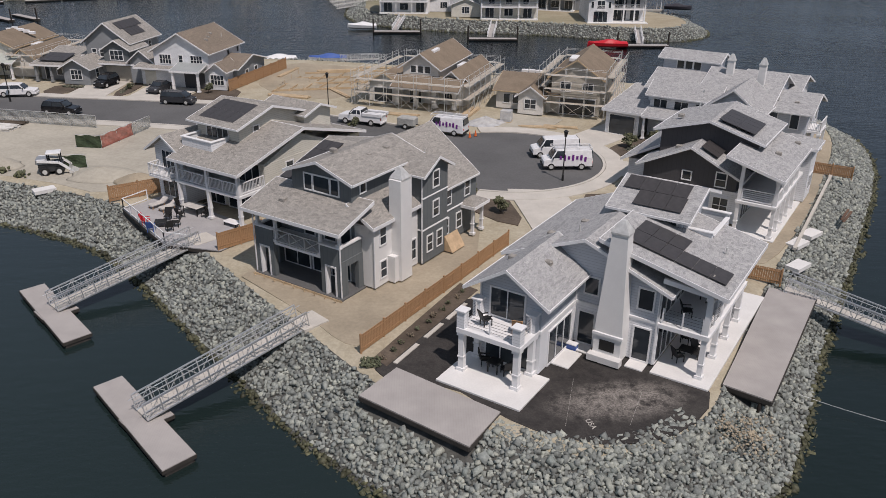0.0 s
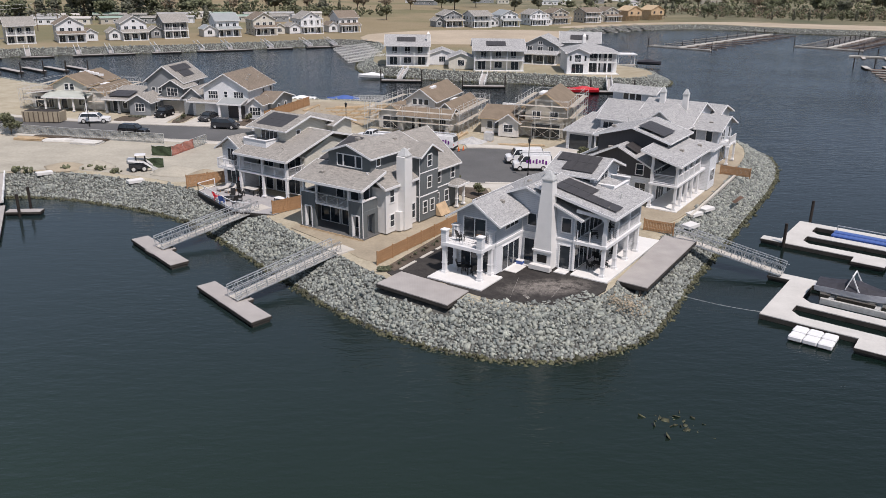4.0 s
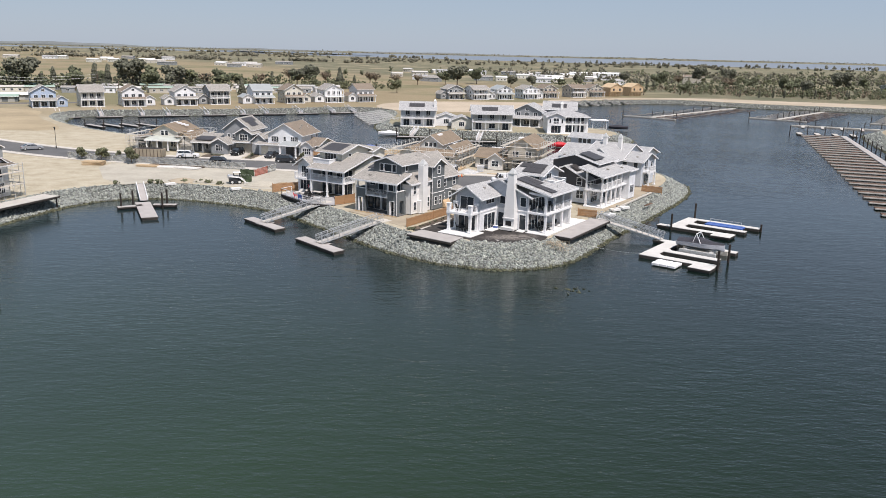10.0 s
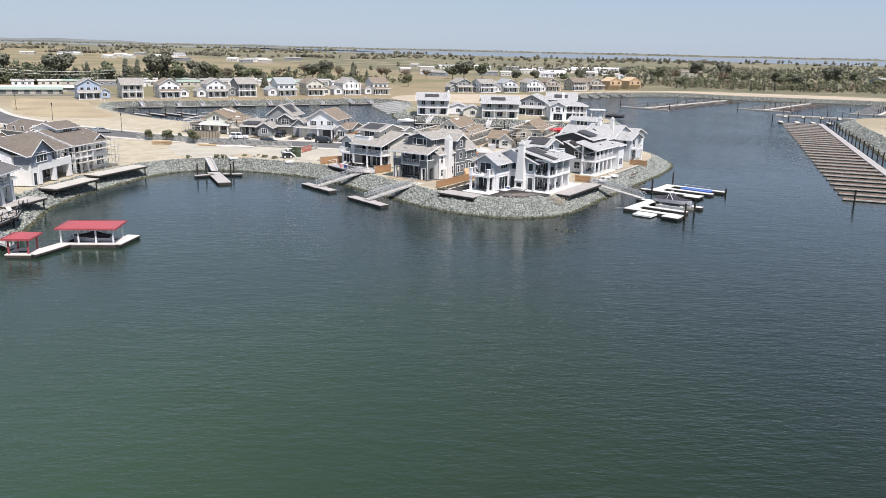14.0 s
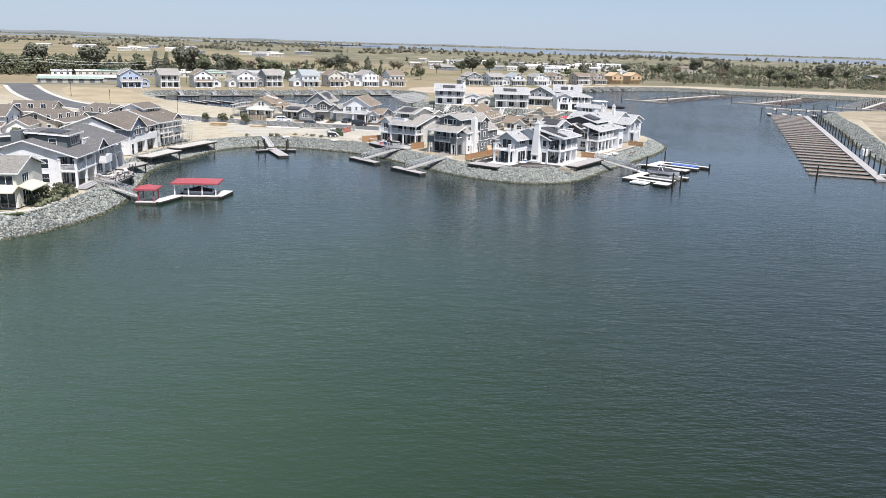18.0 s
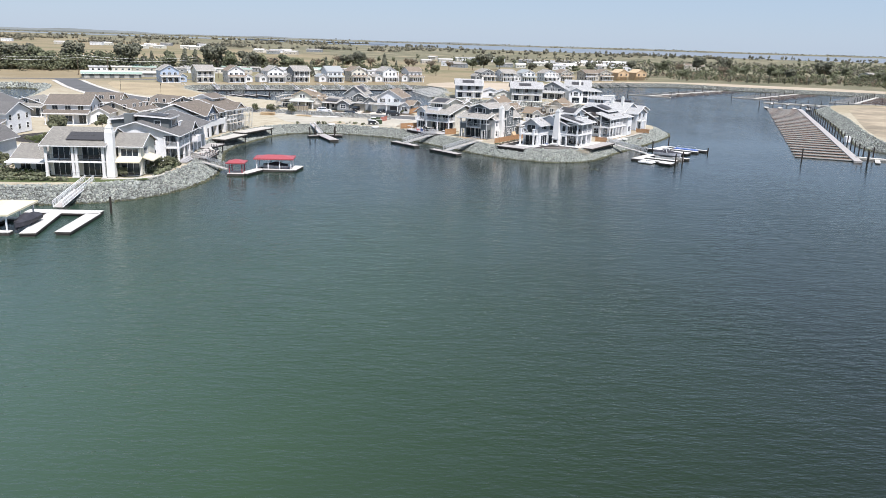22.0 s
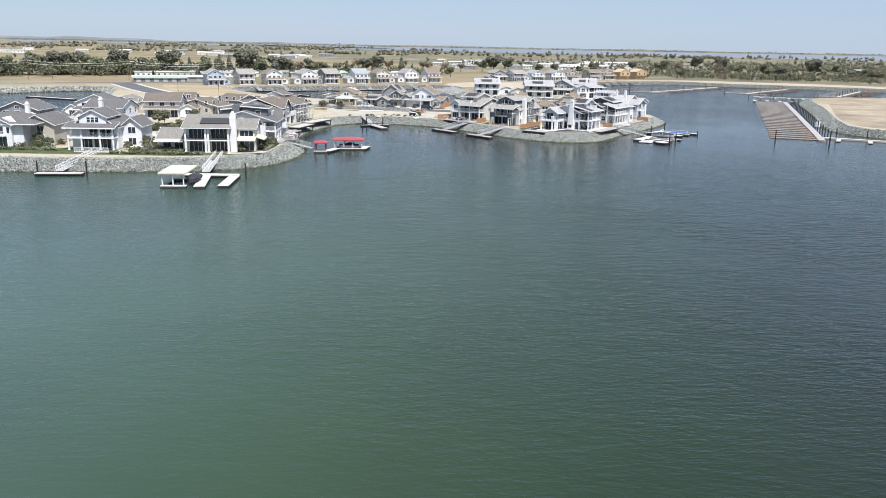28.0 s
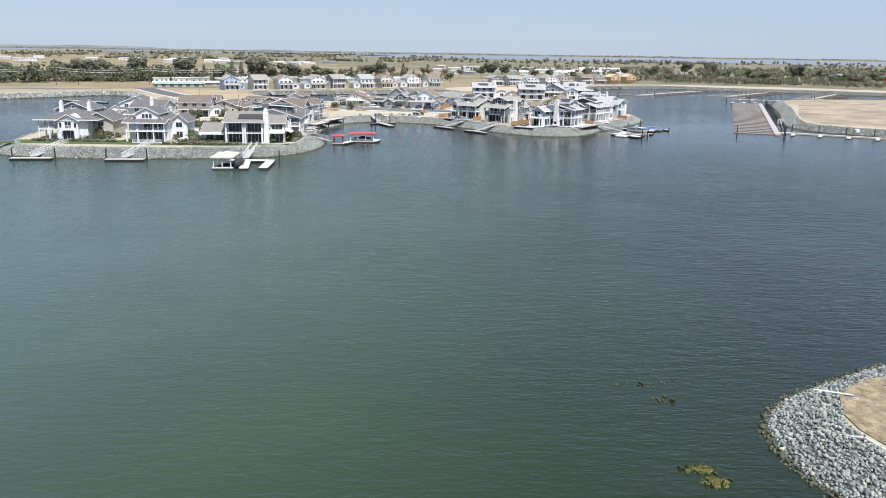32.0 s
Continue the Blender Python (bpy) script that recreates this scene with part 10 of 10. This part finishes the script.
def van_mark(e, sy):
    """Seven plain purple bars where the side lettering stands."""
    for k in range(7):
        h = (0.36, 0.62, 0.36, 0.62, 0.36, 0.56, 0.50)[k]
        part("side_mark", Mesh().box(-0.9 + k * 0.42, sy * 0.955 - 0.01, 1.02 + (0.62 - h) / 2 - (0.16 if k == 6 else 0), -0.9 + k * 0.42 + 0.22, sy * 0.955 + 0.01, 1.02 + (0.62 + h) / 2 - (0.16 if k == 6 else 0)), "purple", e)


for x, y, deg, mark, lab in ((16.2, 80.6, 1, True, "white utility van with a roof ladder and purple side print"), (15.6, 84.6, 3, False, "plain white utility van on the turning circle"), (4.2, 93.3, -24, True, "white utility van parked at the kerb, purple side print")):
    e = vehicle("van", x, y, deg, 5.0, 1.9, VAN_L, VAN_U, "carwhite", lab, 0.37, 2.245, (0.16, 0.78), "van")
    if mark:
        van_mark(e, -1)
        rack(e, -1.6, 2.4, 1.5, 2.06)
e = vehicle("pickup_truck", -5.8, 97.6, -22, 5.6, 2.0, [(0, 0.45), (1, 0.45), (1, 1.25), (0.97, 1.28), (0.52, 1.28), (0.28, 1.22), (0.03, 1.12), (0, 1.0)], [(0.25, 1.20), (0.35, 1.85), (0.52, 1.87), (0.56, 1.24)], "carwhite", "white work pickup with side boxes and a rack", 0.4, 2.235, (0.17, 0.78), "pickup truck")
rack(e, 0.4, 3.0, 1.8, 1.3, 3)
part("tool_box", Mesh().chamfer(0.4, -1.06, 1.2, 3.0, -0.7, 1.55, 0.03).chamfer(0.4, 0.7, 1.2, 3.0, 1.06, 1.55, 0.03), "carwhite", e)
vehicle("car", -53.4, 111.2, 188, 4.8, 1.95, SUV_L, SUV_U, "carwhite", "white off-road car parked at the kerb", 0.4)
vehicle("car", -43.7, 117.2, 76, 3.9, 1.75, SUV_L, SUV_U, "carblack", "black family car on the driveway", 0.37, 2.305)
vehicle("car", -35.2, 113.9, 74, 4.0, 1.75, SEDAN_L, SEDAN_U, "cargrey", "dark grey sedan on the driveway", 0.34, 2.305)
vehicle("car", -30.7, 107.2, 170, 4.3, 1.8, MINI_L, MINI_U, "cargrey", "dark grey minivan parked at the kerb", 0.36)
vehicle("car", -43.6, 101.6, 172, 4.4, 1.8, SUV_L, SUV_U, "carblack", "black car with a silver nose by the screened fence", 0.38)
vehicle("car", -92.0, 119.0, 215, 4.6, 1.85, SEDAN_L, SEDAN_U, "carsilver", "silver sedan on the street", 0.34)
e = thing("compressor_trailer", pose(-0.2, 95.6, 2.235, 0, 0, -22), "grey towed compressor with two wheels", "trailer")
part("body", Mesh().chamfer(-1.2, -0.7, 0.45, 1.0, 0.7, 1.35, 0.12), "tarp", e)
part("drawbar", Mesh().beam((1.0, 0, 0.5), (2.2, 0, 0.42), 0.1).beam((2.1, 0, 0.0), (2.1, 0, 0.45), 0.07), "black", e)
for y in (-0.78, 0.78):
    wheel(e, -0.1, y, 0.33, 0.2)


# ---- building-site clutter ----
def loader():
    e = thing("skid_loader", pose(-34.9, 78.9, 2.2, 0, 0, 18), "white and grey skid-steer loader with an open cab", "loader")
    part("body", Mesh().chamfer(-1.3, -0.75, 0.35, 0.9, 0.75, 1.15, 0.08), "cargrey", e)
    part("engine_cover", Mesh().chamfer(-1.5, -0.7, 1.1, -0.4, 0.7, 1.6, 0.1), "carsilver", e)
    cab = Mesh()
    for x in (-0.35, 0.75):
        for y in (-0.55, 0.55):
            cab.beam((x, y, 1.1), (x - 0.05, y * 0.95, 2.05), 0.09)
    part("cab_frame", cab, "black", e)
    part("cab_roof", Mesh().chamfer(-0.5, -0.62, 2.03, 0.85, 0.62, 2.14, 0.04), "carwhite", e)
    for y in (-0.9, 0.9):
        part("lift_arm", Mesh().beam((-1.3, y, 1.5), (0.6, y, 1.25), 0.16, 0.22).beam((0.6, y, 1.25), (1.55, y, 0.45), 0.16, 0.22), "carwhite", e)
        for x in (-0.75, 0.55):
            wheel(e, x, y, 0.4, 0.3)
    part("bucket", Mesh().loft([[(1.4, y, 0.05), (2.2, y, 0.02), (1.6, y, 0.3), (1.45, y, 0.75)] for y in (-0.95, 0.95)]), "steel", e)
    return e


loader()


def screen_panel(a, b, h, mat, label, z=2.2, base=True):
    """A temporary fence panel: tube frame, feet and a slack sheet."""
    a, b = Vector((*a, 0)), Vector((*b, 0))
    e = thing("site_fence", pose(a.x, a.y, z), label, "fence", "site fence panels")
    d = b - a
    n = d.cross(Vector((0, 0, 1))).normalized()
    fr = Mesh()
    k = max(1, round(d.length / 3.0))
    for i in range(k + 1):
        p = d * (i / k)
        fr.tube(p, p + Vector((0, 0, h)), 0.03, 6)
        fr.beam(p - n * 0.35 + Vector((0, 0, 0.04)), p + n * 0.35 + Vector((0, 0, 0.04)), 0.06)
    fr.tube(Vector((0, 0, h)), d + Vector((0, 0, h)), 0.03, 6)
    part("frame", fr, "steel", e)
    cols, rows = max(4, round(d.length / 0.6)), 4
    v, f = [], []
    for s in (0.0, 0.01):
        for i in range(cols + 1):
            for j in range(rows + 1):
                w = 0.10 * math.sin(i * 1.7 + j) * math.sin(math.pi * j / rows)
                v.append(d * (i / cols) + n * (w + 0.04 + s) + Vector((0, 0, 0.06 + (h - 0.08) * j / rows - 0.12 * (j == rows) * (i % 3 == 1))))
    o = (cols + 1) * (rows + 1)
    for i in range(cols):
        for j in range(rows):
            q = (i * (rows + 1) + j, (i + 1) * (rows + 1) + j, (i + 1) * (rows + 1) + j + 1, i * (rows + 1) + j + 1)
            f += [q, tuple(o + t for t in reversed(q))]
    part("sheet", Mesh().add(v, f), mat, e)
    return e


FENCELINE = [(-78.0, 106.4), (-70, 104.0), (-61.2, 101.4), (-53.5, 99.2), (-46.3, 97.4), (-36.9, 95.2)]
for a, b in zip(FENCELINE, FENCELINE[1:]):
    screen_panel(a, b, 1.5, "mesh_screen", "site fence hung with slack grey mesh")
screen_panel((-36.1, 87.4), (-33.3, 87.0), 1.45, "green_skip", "site fence panel with dark green sheet")
screen_panel((-33.3, 87.0), (-31.7, 92.2), 1.45, "red_screen", "site fence panels hung with faded red mesh")
screen_panel((-31.7, 92.2), (-30.7, 95.4), 1.45, "mesh_screen", "site fence panel with bunched grey mesh")
screen_panel((-34.7, 80.1), (-32.3, 80.4), 1.4, "green_skip", "site fence panel with dark green sheet behind the loader")


def mound(x, y, r, h, mat, label):
    n, rings = 26, []
    for k in range(7):
        t = k / 6
        rings.append([(x + r * (1 - t) * (1 + 0.12 * math.sin(3 * a + x) + 0.07 * math.sin(7 * a)) * math.cos(a), y + r * 0.8 * (1 - t) * (1 + 0.1 * math.sin(2 * a + y)) * math.sin(a), 2.15 + h * (1 - (1 - t) ** 1.6) + 0.03 * math.sin(9 * a + k)) for a in np.linspace(0, 2 * math.pi, n, endpoint=False)])
    solid("dirt_mound", Mesh().loft(rings), mat, label, "heap", group="spoil heaps", smooth=True)


mound(-29.9, 78.0, 3.6, 0.9, "sand", "low grey heap of gravel")
mound(-25.6, 75.6, 2.4, 1.1, "pad", "brown heap of spoil")
mound(-41.0, 80.6, 2.4, 1.0, "sand", "grey heap of crushed stone")
mound(-45.0, 80.2, 2.8, 0.7, "pad", "tan heap of sand")
mound(-16.5, 120, 3.2, 0.8, "pad", "brown heap in the dug lot")
mound(-8.5, 126, 2.6, 0.7, "pad", "brown heap in the dug lot")


def lumber_stack(x, y, deg, ln, rows, cols, mat, label, z=2.22):
    e = thing("lumber_stack", pose(x, y, z, 0, 0, deg), label, "lumber", "material stacks")
    me = outward(Mesh().box(0, 0, 0, ln, 0.22, 0.07).data("plank", M[mat]))
    for j in range(rows):
        for i in range(cols):
            ob = new("plank", me)
            ob.parent = e
            ob.matrix_basis = pose(rng.uniform(-0.25, 0.25), i * 0.25, 0.02 + j * 0.08, 0, 0, rng.uniform(-2, 2))


for x, y, deg, ln, r_, c_, mat, lab in ((-60.0, 96.8, -8, 4.5, 4, 7, "lumber", "stack of pale lumber on the sand"), (-55.0, 95.4, 5, 5.0, 3, 8, "skin_wrap", "pile of white boards on the sand"), (-50.5, 94.4, -14, 4.2, 4, 9, "skin_wrap", "pile of white boards on the sand"), (-57.8, 99.0, -12, 5.5, 3, 4, "dirt", "rust-brown planks along the fence"), (-52.0, 97.2, -10, 6.0, 3, 4, "dirt", "rust-brown planks along the fence"), (-71.0, 97.0, 2, 4.0, 10, 9, "lumber", "tall bundle of timber beside the trees"), (13.2, 95.9, -10, 4.2, 2, 3, "lumber", "loose planks at the kerb"), (16.0, 96.2, -14, 4.0, 2, 3, "lumber", "loose planks at the kerb"), (-3.0, 101.8, -20, 4.0, 2, 4, "lumber", "loose planks by the scaffold"), (7.2, 100.2, 70, 5.0, 3, 5, "lumber", "loose planks between the shells"), (-20.0, 112.0, -20, 6.0, 2, 5, "lumber", "planks beside the dug lot"), (-15.0, 128, 10, 7, 2, 4, "lumber", "form boards in the dug lot"), (-20.0, 124, 75, 7, 2, 3, "lumber", "form boards in the dug lot"), (-9.0, 131, -5, 7, 2, 4, "lumber", "form boards in the dug lot"), (-12.0, 116, -60, 6, 2, 3, "lumber", "form boards in the dug lot"), (38.6, 67.0, 52, 3.2, 1, 2, "plank", "dark weathered timber on the stones")):
    lumber_stack(x, y, deg, ln, r_, c_, mat, lab, 1.75 if mat == "plank" else 2.22)
skip = thing("skip", pose(-65.3, 111.0, 2.24, 0, 0, -3), "olive-brown steel waste skip at the kerb", "skip")
part("shell", Mesh().loft([[(0.1, 0, 0.1), (6.3, 0, 0.1), (6.3, 2.3, 0.1), (0.1, 2.3, 0.1)], [(0, -0.05, 1.8), (6.4, -0.05, 1.8), (6.4, 2.35, 1.8), (0, 2.35, 1.8)]]), "pad", skip)
for k in range(8):
    part("rib", Mesh().box(0.3 + k * 0.82, -0.12, 0.1, 0.42 + k * 0.82, -0.02, 1.78), "dirt", skip)
part("load", Mesh().chamfer(0.3, 0.2, 1.7, 6.1, 2.1, 1.92, 0.1), "mulch", skip)
pal = thing("pallet_load", pose(11.8, 98.6, 2.2, 0, 0, -18), "wrapped pallet of grey blocks", "pallet")
part("pallet", Mesh().box(-0.7, -0.6, 0.0, 0.7, 0.6, 0.14), "lumber", pal)
part("load", Mesh().chamfer(-0.68, -0.58, 0.14, 0.68, 0.58, 1.5, 0.06), "plastic", pal)
sheet = []
for k in range(5):
    t = k / 4
    sheet.append([(9.2 + 2.6 * (1 - t) * (1 + 0.15 * math.sin(4 * a)) * math.cos(a), 97.8 + 1.8 * (1 - t) * (1 + 0.15 * math.cos(3 * a)) * math.sin(a), 2.2 + 0.9 * t + 0.08 * math.sin(5 * a + k)) for a in np.linspace(0, 2 * math.pi, 18, endpoint=False)])
solid("covered_mound", Mesh().loft(sheet), "plastic", "heap of sand under clear plastic sheeting", "heap")
for x, y in ((6.9, 91.4), (7.6, 92.0)):
    e = thing("traffic_cone", pose(x, y, 2.24), "orange traffic cone beside the van", "cone", "traffic cones")
    part("cone", Mesh().tube((0, 0, 0.04), (0, 0, 0.7), 0.16, 12, 0.03), "orange", e)
    part("base", Mesh().chamfer(-0.2, -0.2, 0, 0.2, 0.2, 0.05, 0.02), "black", e)


def street_lamp(x, y, h=4.9, label="slim black street lamp"):
    e = thing("street_lamp", pose(x, y, 2.3), label + " with a lantern head", "street lamp", "street lamps")
    part("base", Mesh().tube((0, 0, -0.1), (0, 0, 0.5), 0.13, 10, 0.1), "black", e)
    part("pole", Mesh().tube((0, 0, 0.4), (0, 0, h - 0.5), 0.065, 10, 0.05), "black", e)
    part("lantern", Mesh().tube((0, 0, h - 0.55), (0, 0, h - 0.05), 0.13, 8, 0.2).tube((0, 0, h - 0.05), (0, 0, h + 0.12), 0.26, 8, 0.04), "black", e)


for x, y in ((15.2, 76.6), (-10.5, 102.9), (-53.0, 107.9), (-88.0, 122.6), (-120, 151), (-148, 184)):
    street_lamp(x, y)
for k in range(5):
    x, y = -300 + k * 55, 255 + k * 10
    e = thing("utility_pole", pose(x, y, 2.2), "tall wooden utility pole with a crossarm", "pole", "utility poles")
    part("pole", Mesh().tube((0, 0, -0.3), (0, 0, 9.5), 0.16, 8, 0.11), "bark", e)
    part("crossarm", Mesh().beam((-1.2, 0, 9.0), (1.2, 0, 9.0), 0.12), "bark", e)
for dz in (9.1, 8.0):
    m = Mesh()
    for k in range(4):
        a, b = Vector((-300 + k * 55, 255 + k * 10, 2.2 + dz)), Vector((-245 + k * 55, 265 + k * 10, 2.2 + dz))
        for i in range(6):
            p, q = a.lerp(b, i / 6), a.lerp(b, (i + 1) / 6)
            m.tube(p - Vector((0, 0, 3.2 * (i / 6) * (1 - i / 6))), q - Vector((0, 0, 3.2 * ((i + 1) / 6) * (1 - (i + 1) / 6))), 0.03, 4)
    solid("power_line", m, "black", "sagging power lines between the poles", "cable")


# ---- outdoor furniture ----
def lounger(x, y, deg, z=2.31):
    e = thing("sun_lounger", pose(x, y, z, 0, 0, deg), "pale sun lounger with raised back on the deck", "lounger", "sun loungers")
    part("seat", Mesh().chamfer(0, -0.33, 0.28, 1.3, 0.33, 0.4, 0.04), "cushion", e)
    part("backrest", Mesh().loft([[(1.3, y0, 0.28), (1.9, y0, 0.72), (1.86, y0, 0.82), (1.26, y0, 0.40)] for y0 in (-0.33, 0.33)]), "cushion", e)
    for lx in (0.1, 1.25):
        for ly in (-0.28, 0.28):
            part("leg", Mesh().beam((lx, ly, 0), (lx, ly, 0.3), 0.06), "wood", e)


def table(x, y, deg, w, d, h, top, label, z=2.31):
    e = thing("table", pose(x, y, z, 0, 0, deg), label, "table")
    part("tabletop", Mesh().chamfer(-w / 2, -d / 2, h - 0.06, w / 2, d / 2, h, 0.03), top, e)
    for lx in (-w / 2 + 0.1, w / 2 - 0.1):
        for ly in (-d / 2 + 0.1, d / 2 - 0.1):
            part("leg", Mesh().beam((lx, ly, 0), (lx, ly, h - 0.05), 0.07), "black", e)


def chair(x, y, deg, mat, label, z=2.31):
    e = thing("chair", pose(x, y, z, 0, 0, deg), label, "chair", "outdoor chairs")
    part("seat", Mesh().chamfer(-0.28, -0.28, 0.38, 0.28, 0.28, 0.45, 0.03), mat, e)
    part("backrest", Mesh().loft([[(x0, 0.24, 0.45), (x0, 0.30, 0.45), (x0, 0.48, 1.0), (x0, 0.42, 1.0)] for x0 in (-0.28, 0.28)]), mat, e)
    for lx in (-0.24, 0.24):
        for ly in (-0.24, 0.24):
            part("leg", Mesh().beam((lx, ly, 0), (lx, ly, 0.4), 0.05), mat, e)
        part("armrest", Mesh().beam((lx, -0.26, 0.62), (lx, 0.3, 0.62), 0.07, 0.04), mat, e)


for x, y, deg, w, d in ((-63.6, 10.6, 96, 1.8, 0.9), (-64.2, 14.6, 60, 1.2, 1.2), (-65.0, 23.4, 84, 1.4, 0.8)):
    table(x, y, deg, w, d, 0.74, "cushion", "pale patio table on the weathered deck", 2.34)
for x, y, deg in ((-63.0, 13.0, 20), (-64.6, 12.2, 200), (-62.8, 16.4, 140)):
    lounger(x, y, deg, 2.34)
lounger(-22.3, 68.6, 52)
lounger(-21.2, 67.9, 52)
table(-18.2, 67.7, -34, 1.9, 1.1, 0.75, "cushion", "pale dining table under the balcony")
table(-14.3, 64.9, -34, 1.5, 0.8, 0.38, "white", "low white table at the edge of the deck")
table(-20.2, 64.8, 10, 1.0, 1.0, 0.45, "black", "dark fire table ringed by chairs")
for dx, dy, deg, mat, lab in ((-1.3, 0.3, 90, "red", "red garden chair on the deck"), (0.2, 1.3, 0, "black", "dark wicker chair on the deck"), (1.3, -0.1, -90, "black", "dark wicker chair on the deck"), (-0.4, -1.2, 180, "blue", "pale blue garden chair on the deck"), (1.0, -1.0, 215, "black", "dark wicker chair on the deck")):
    chair(-20.2 + dx, 64.8 + dy, deg, mat, lab)
for dx, dy, deg in ((-1.4, 0.9, 60), (1.2, -0.9, 240), (0.9, 1.0, -40), (-0.9, -1.0, 140)):
    chair(-18.2 + dx, 67.7 + dy, deg, "black", "dark dining chair at the deck table")
e = thing("parasol", pose(-19.9, 70.1, 2.31), "closed red and white striped parasol", "parasol")
part("pole", Mesh().tube((0, 0, 0), (0, 0, 2.3), 0.03, 8), "white", e)
part("canopy", Mesh().tube((0, 0, 1.0), (0, 0, 2.25), 0.28, 12, 0.05), "white", e)
for k in range(5):
    a = k * 2 * math.pi / 5
    part("stripe", Mesh().beam((0.27 * math.cos(a), 0.27 * math.sin(a), 1.02), (0.07 * math.cos(a), 0.07 * math.sin(a), 2.2), 0.1, 0.04), "red", e)
OWP = Vector((3.8, 42.9, 0))
UU, VV = Vector((math.cos(radians(-34.5)), math.sin(radians(-34.5)), 0)), Vector((-math.sin(radians(-34.5)), math.cos(radians(-34.5)), 0))
at = lambda u, v: (OWP + UU * u + VV * v)[:2]
for u, v, deg, mat, z, lab in ((1.0, 0.9, 150, "black", 5.21, "dark balcony chair with a pale towel"), (2.9, 1.1, 200, "wood", 5.21, "brown wooden chair on the balcony"), (10.2, 8.0, 140, "black", 2.34, "dark lounge chair in the covered patio"), (11.0, 9.2, 60, "black", 2.34, "dark lounge chair in the covered patio"), (9.9, 10.4, 180, "black", 2.34, "dark lounge chair in the covered patio"), (10.6, 12.2, 0, "black", 2.34, "dark lounge chair in the covered patio"), (10.2, 8.4, 120, "black", 5.19, "dark lounge chair on the gallery"), (10.6, 11.0, 60, "black", 5.19, "dark lounge chair on the gallery"), (0.9, 1.2, 120, "black", 2.35, "dark chair under the balcony"), (2.4, 1.0, 230, "black", 2.35, "dark chair under the balcony")):
    chair(*at(u, v), -34.5 + deg, mat, lab, z)
table(*at(10.6, 9.0), -34.5, 1.3, 0.8, 0.42, "black", "dark low table in the covered patio", 2.34)
table(*at(1.7, 0.9), -34.5, 0.8, 0.8, 0.7, "black", "small dark table under the balcony", 2.35)
e = thing("cool_box", pose(*at(4.3, 5.9), 2.24, 0, 0, -34.5), "blue and white cool box by the wall", "cool box")
part("box", Mesh().chamfer(-0.32, -0.2, 0, 0.32, 0.2, 0.34, 0.03), "blue", e)
part("lid", Mesh().chamfer(-0.34, -0.22, 0.34, 0.34, 0.22, 0.42, 0.03), "white", e)
for x, y, mat in ((31.8, 61.4, "slab"), (30.0, 57.2, "slab"), (33.8, 63.4, "slab"), (-46.7, 77.5, "slab"), (-33.9, 73.9, "slab")):
    solid("paving_slab", Mesh().prism(bar((x - 0.7, y - 0.5), (x + 0.8, y + 0.7), 1.1), 1.95, 2.27), mat, "pale concrete slab lying on the bank", "slab", group="loose slabs")
for a, b in (((2.5, -164.8, 1.78), (4.8, -166.2, 1.98)), ((3.0, -174.4, 1.75), (2.4, -172.6, 1.8)), ((2.4, -172.6, 1.8), (1.2, -171.4, 1.4))):
    solid("pipe", Mesh().tube(a, b, 0.07, 8), "white", "white plastic pipe lying on the stones", "pipe", group="plastic pipes")
# builder's form stakes in front of the slate house
stakes = thing("form_boards", pose(-10.5, 56.2, 2.2, 0, 0, -34.5), "low form boards with stakes along the porch slab", "form boards")
part("board", Mesh().beam((0.0, -0.35, 0.1), (8.2, -0.35, 0.1), 0.05, 0.16), "lumber", stakes)
for k in range(9):
    part("stake", Mesh().beam((0.2 + k * 0.95, -0.45, -0.1), (0.2 + k * 0.95, -0.7, 0.35), 0.05), "lumber", stakes)
# chalked letters on the dark soil
letters = bpy.data.curves.new("chalk_letters", "FONT")
letters.body, letters.size, letters.extrude = "USA", 0.46, 0.006
letters.materials.append(M["whitedeck"])
mark = new("chalk_letters", letters)
mark.matrix_basis = pose(10.1, 38.1, 2.25, 0, 0, -72)
tagged(mark, "white chalk letters marked on the dark soil", "marking")


# ---- single stones of the banks, nearest the water's edge of the point and the knoll ----
STONES = [lumps("stone", np.zeros((1, 3)), np.array([1.0]), M["rock_piece"], 0.75, 0.32, STONE_V, STONE_F) for _ in range(10)]


def loose_stones(name, inside, n, size, lo=0.08, hi=0.95):
    c, t = bank_points(name, inside, n, lo, hi)
    c = c[~under_decks(c)]
    for k in range(len(c)):
        ob = new("stone", STONES[k % 10])
        ob.parent = bpy.data.objects[name]
        s = size * math.exp(rng.normal(0, 0.25))
        ob.matrix_basis = Matrix.Translation((c[k][0], c[k][1], c[k][2] + 0.09)) @ pose(0, 0, 0, 0, 0, rng.uniform(0, 360)) @ Matrix.Diagonal((s, s, s, 1))


loose_stones("ground", lambda x, y: (x > -4) & (x < 24) & (y < 42), 260, 0.2)
loose_stones("ground_2", lambda x, y: (x < 6) & (y > -182), 220, 0.16)
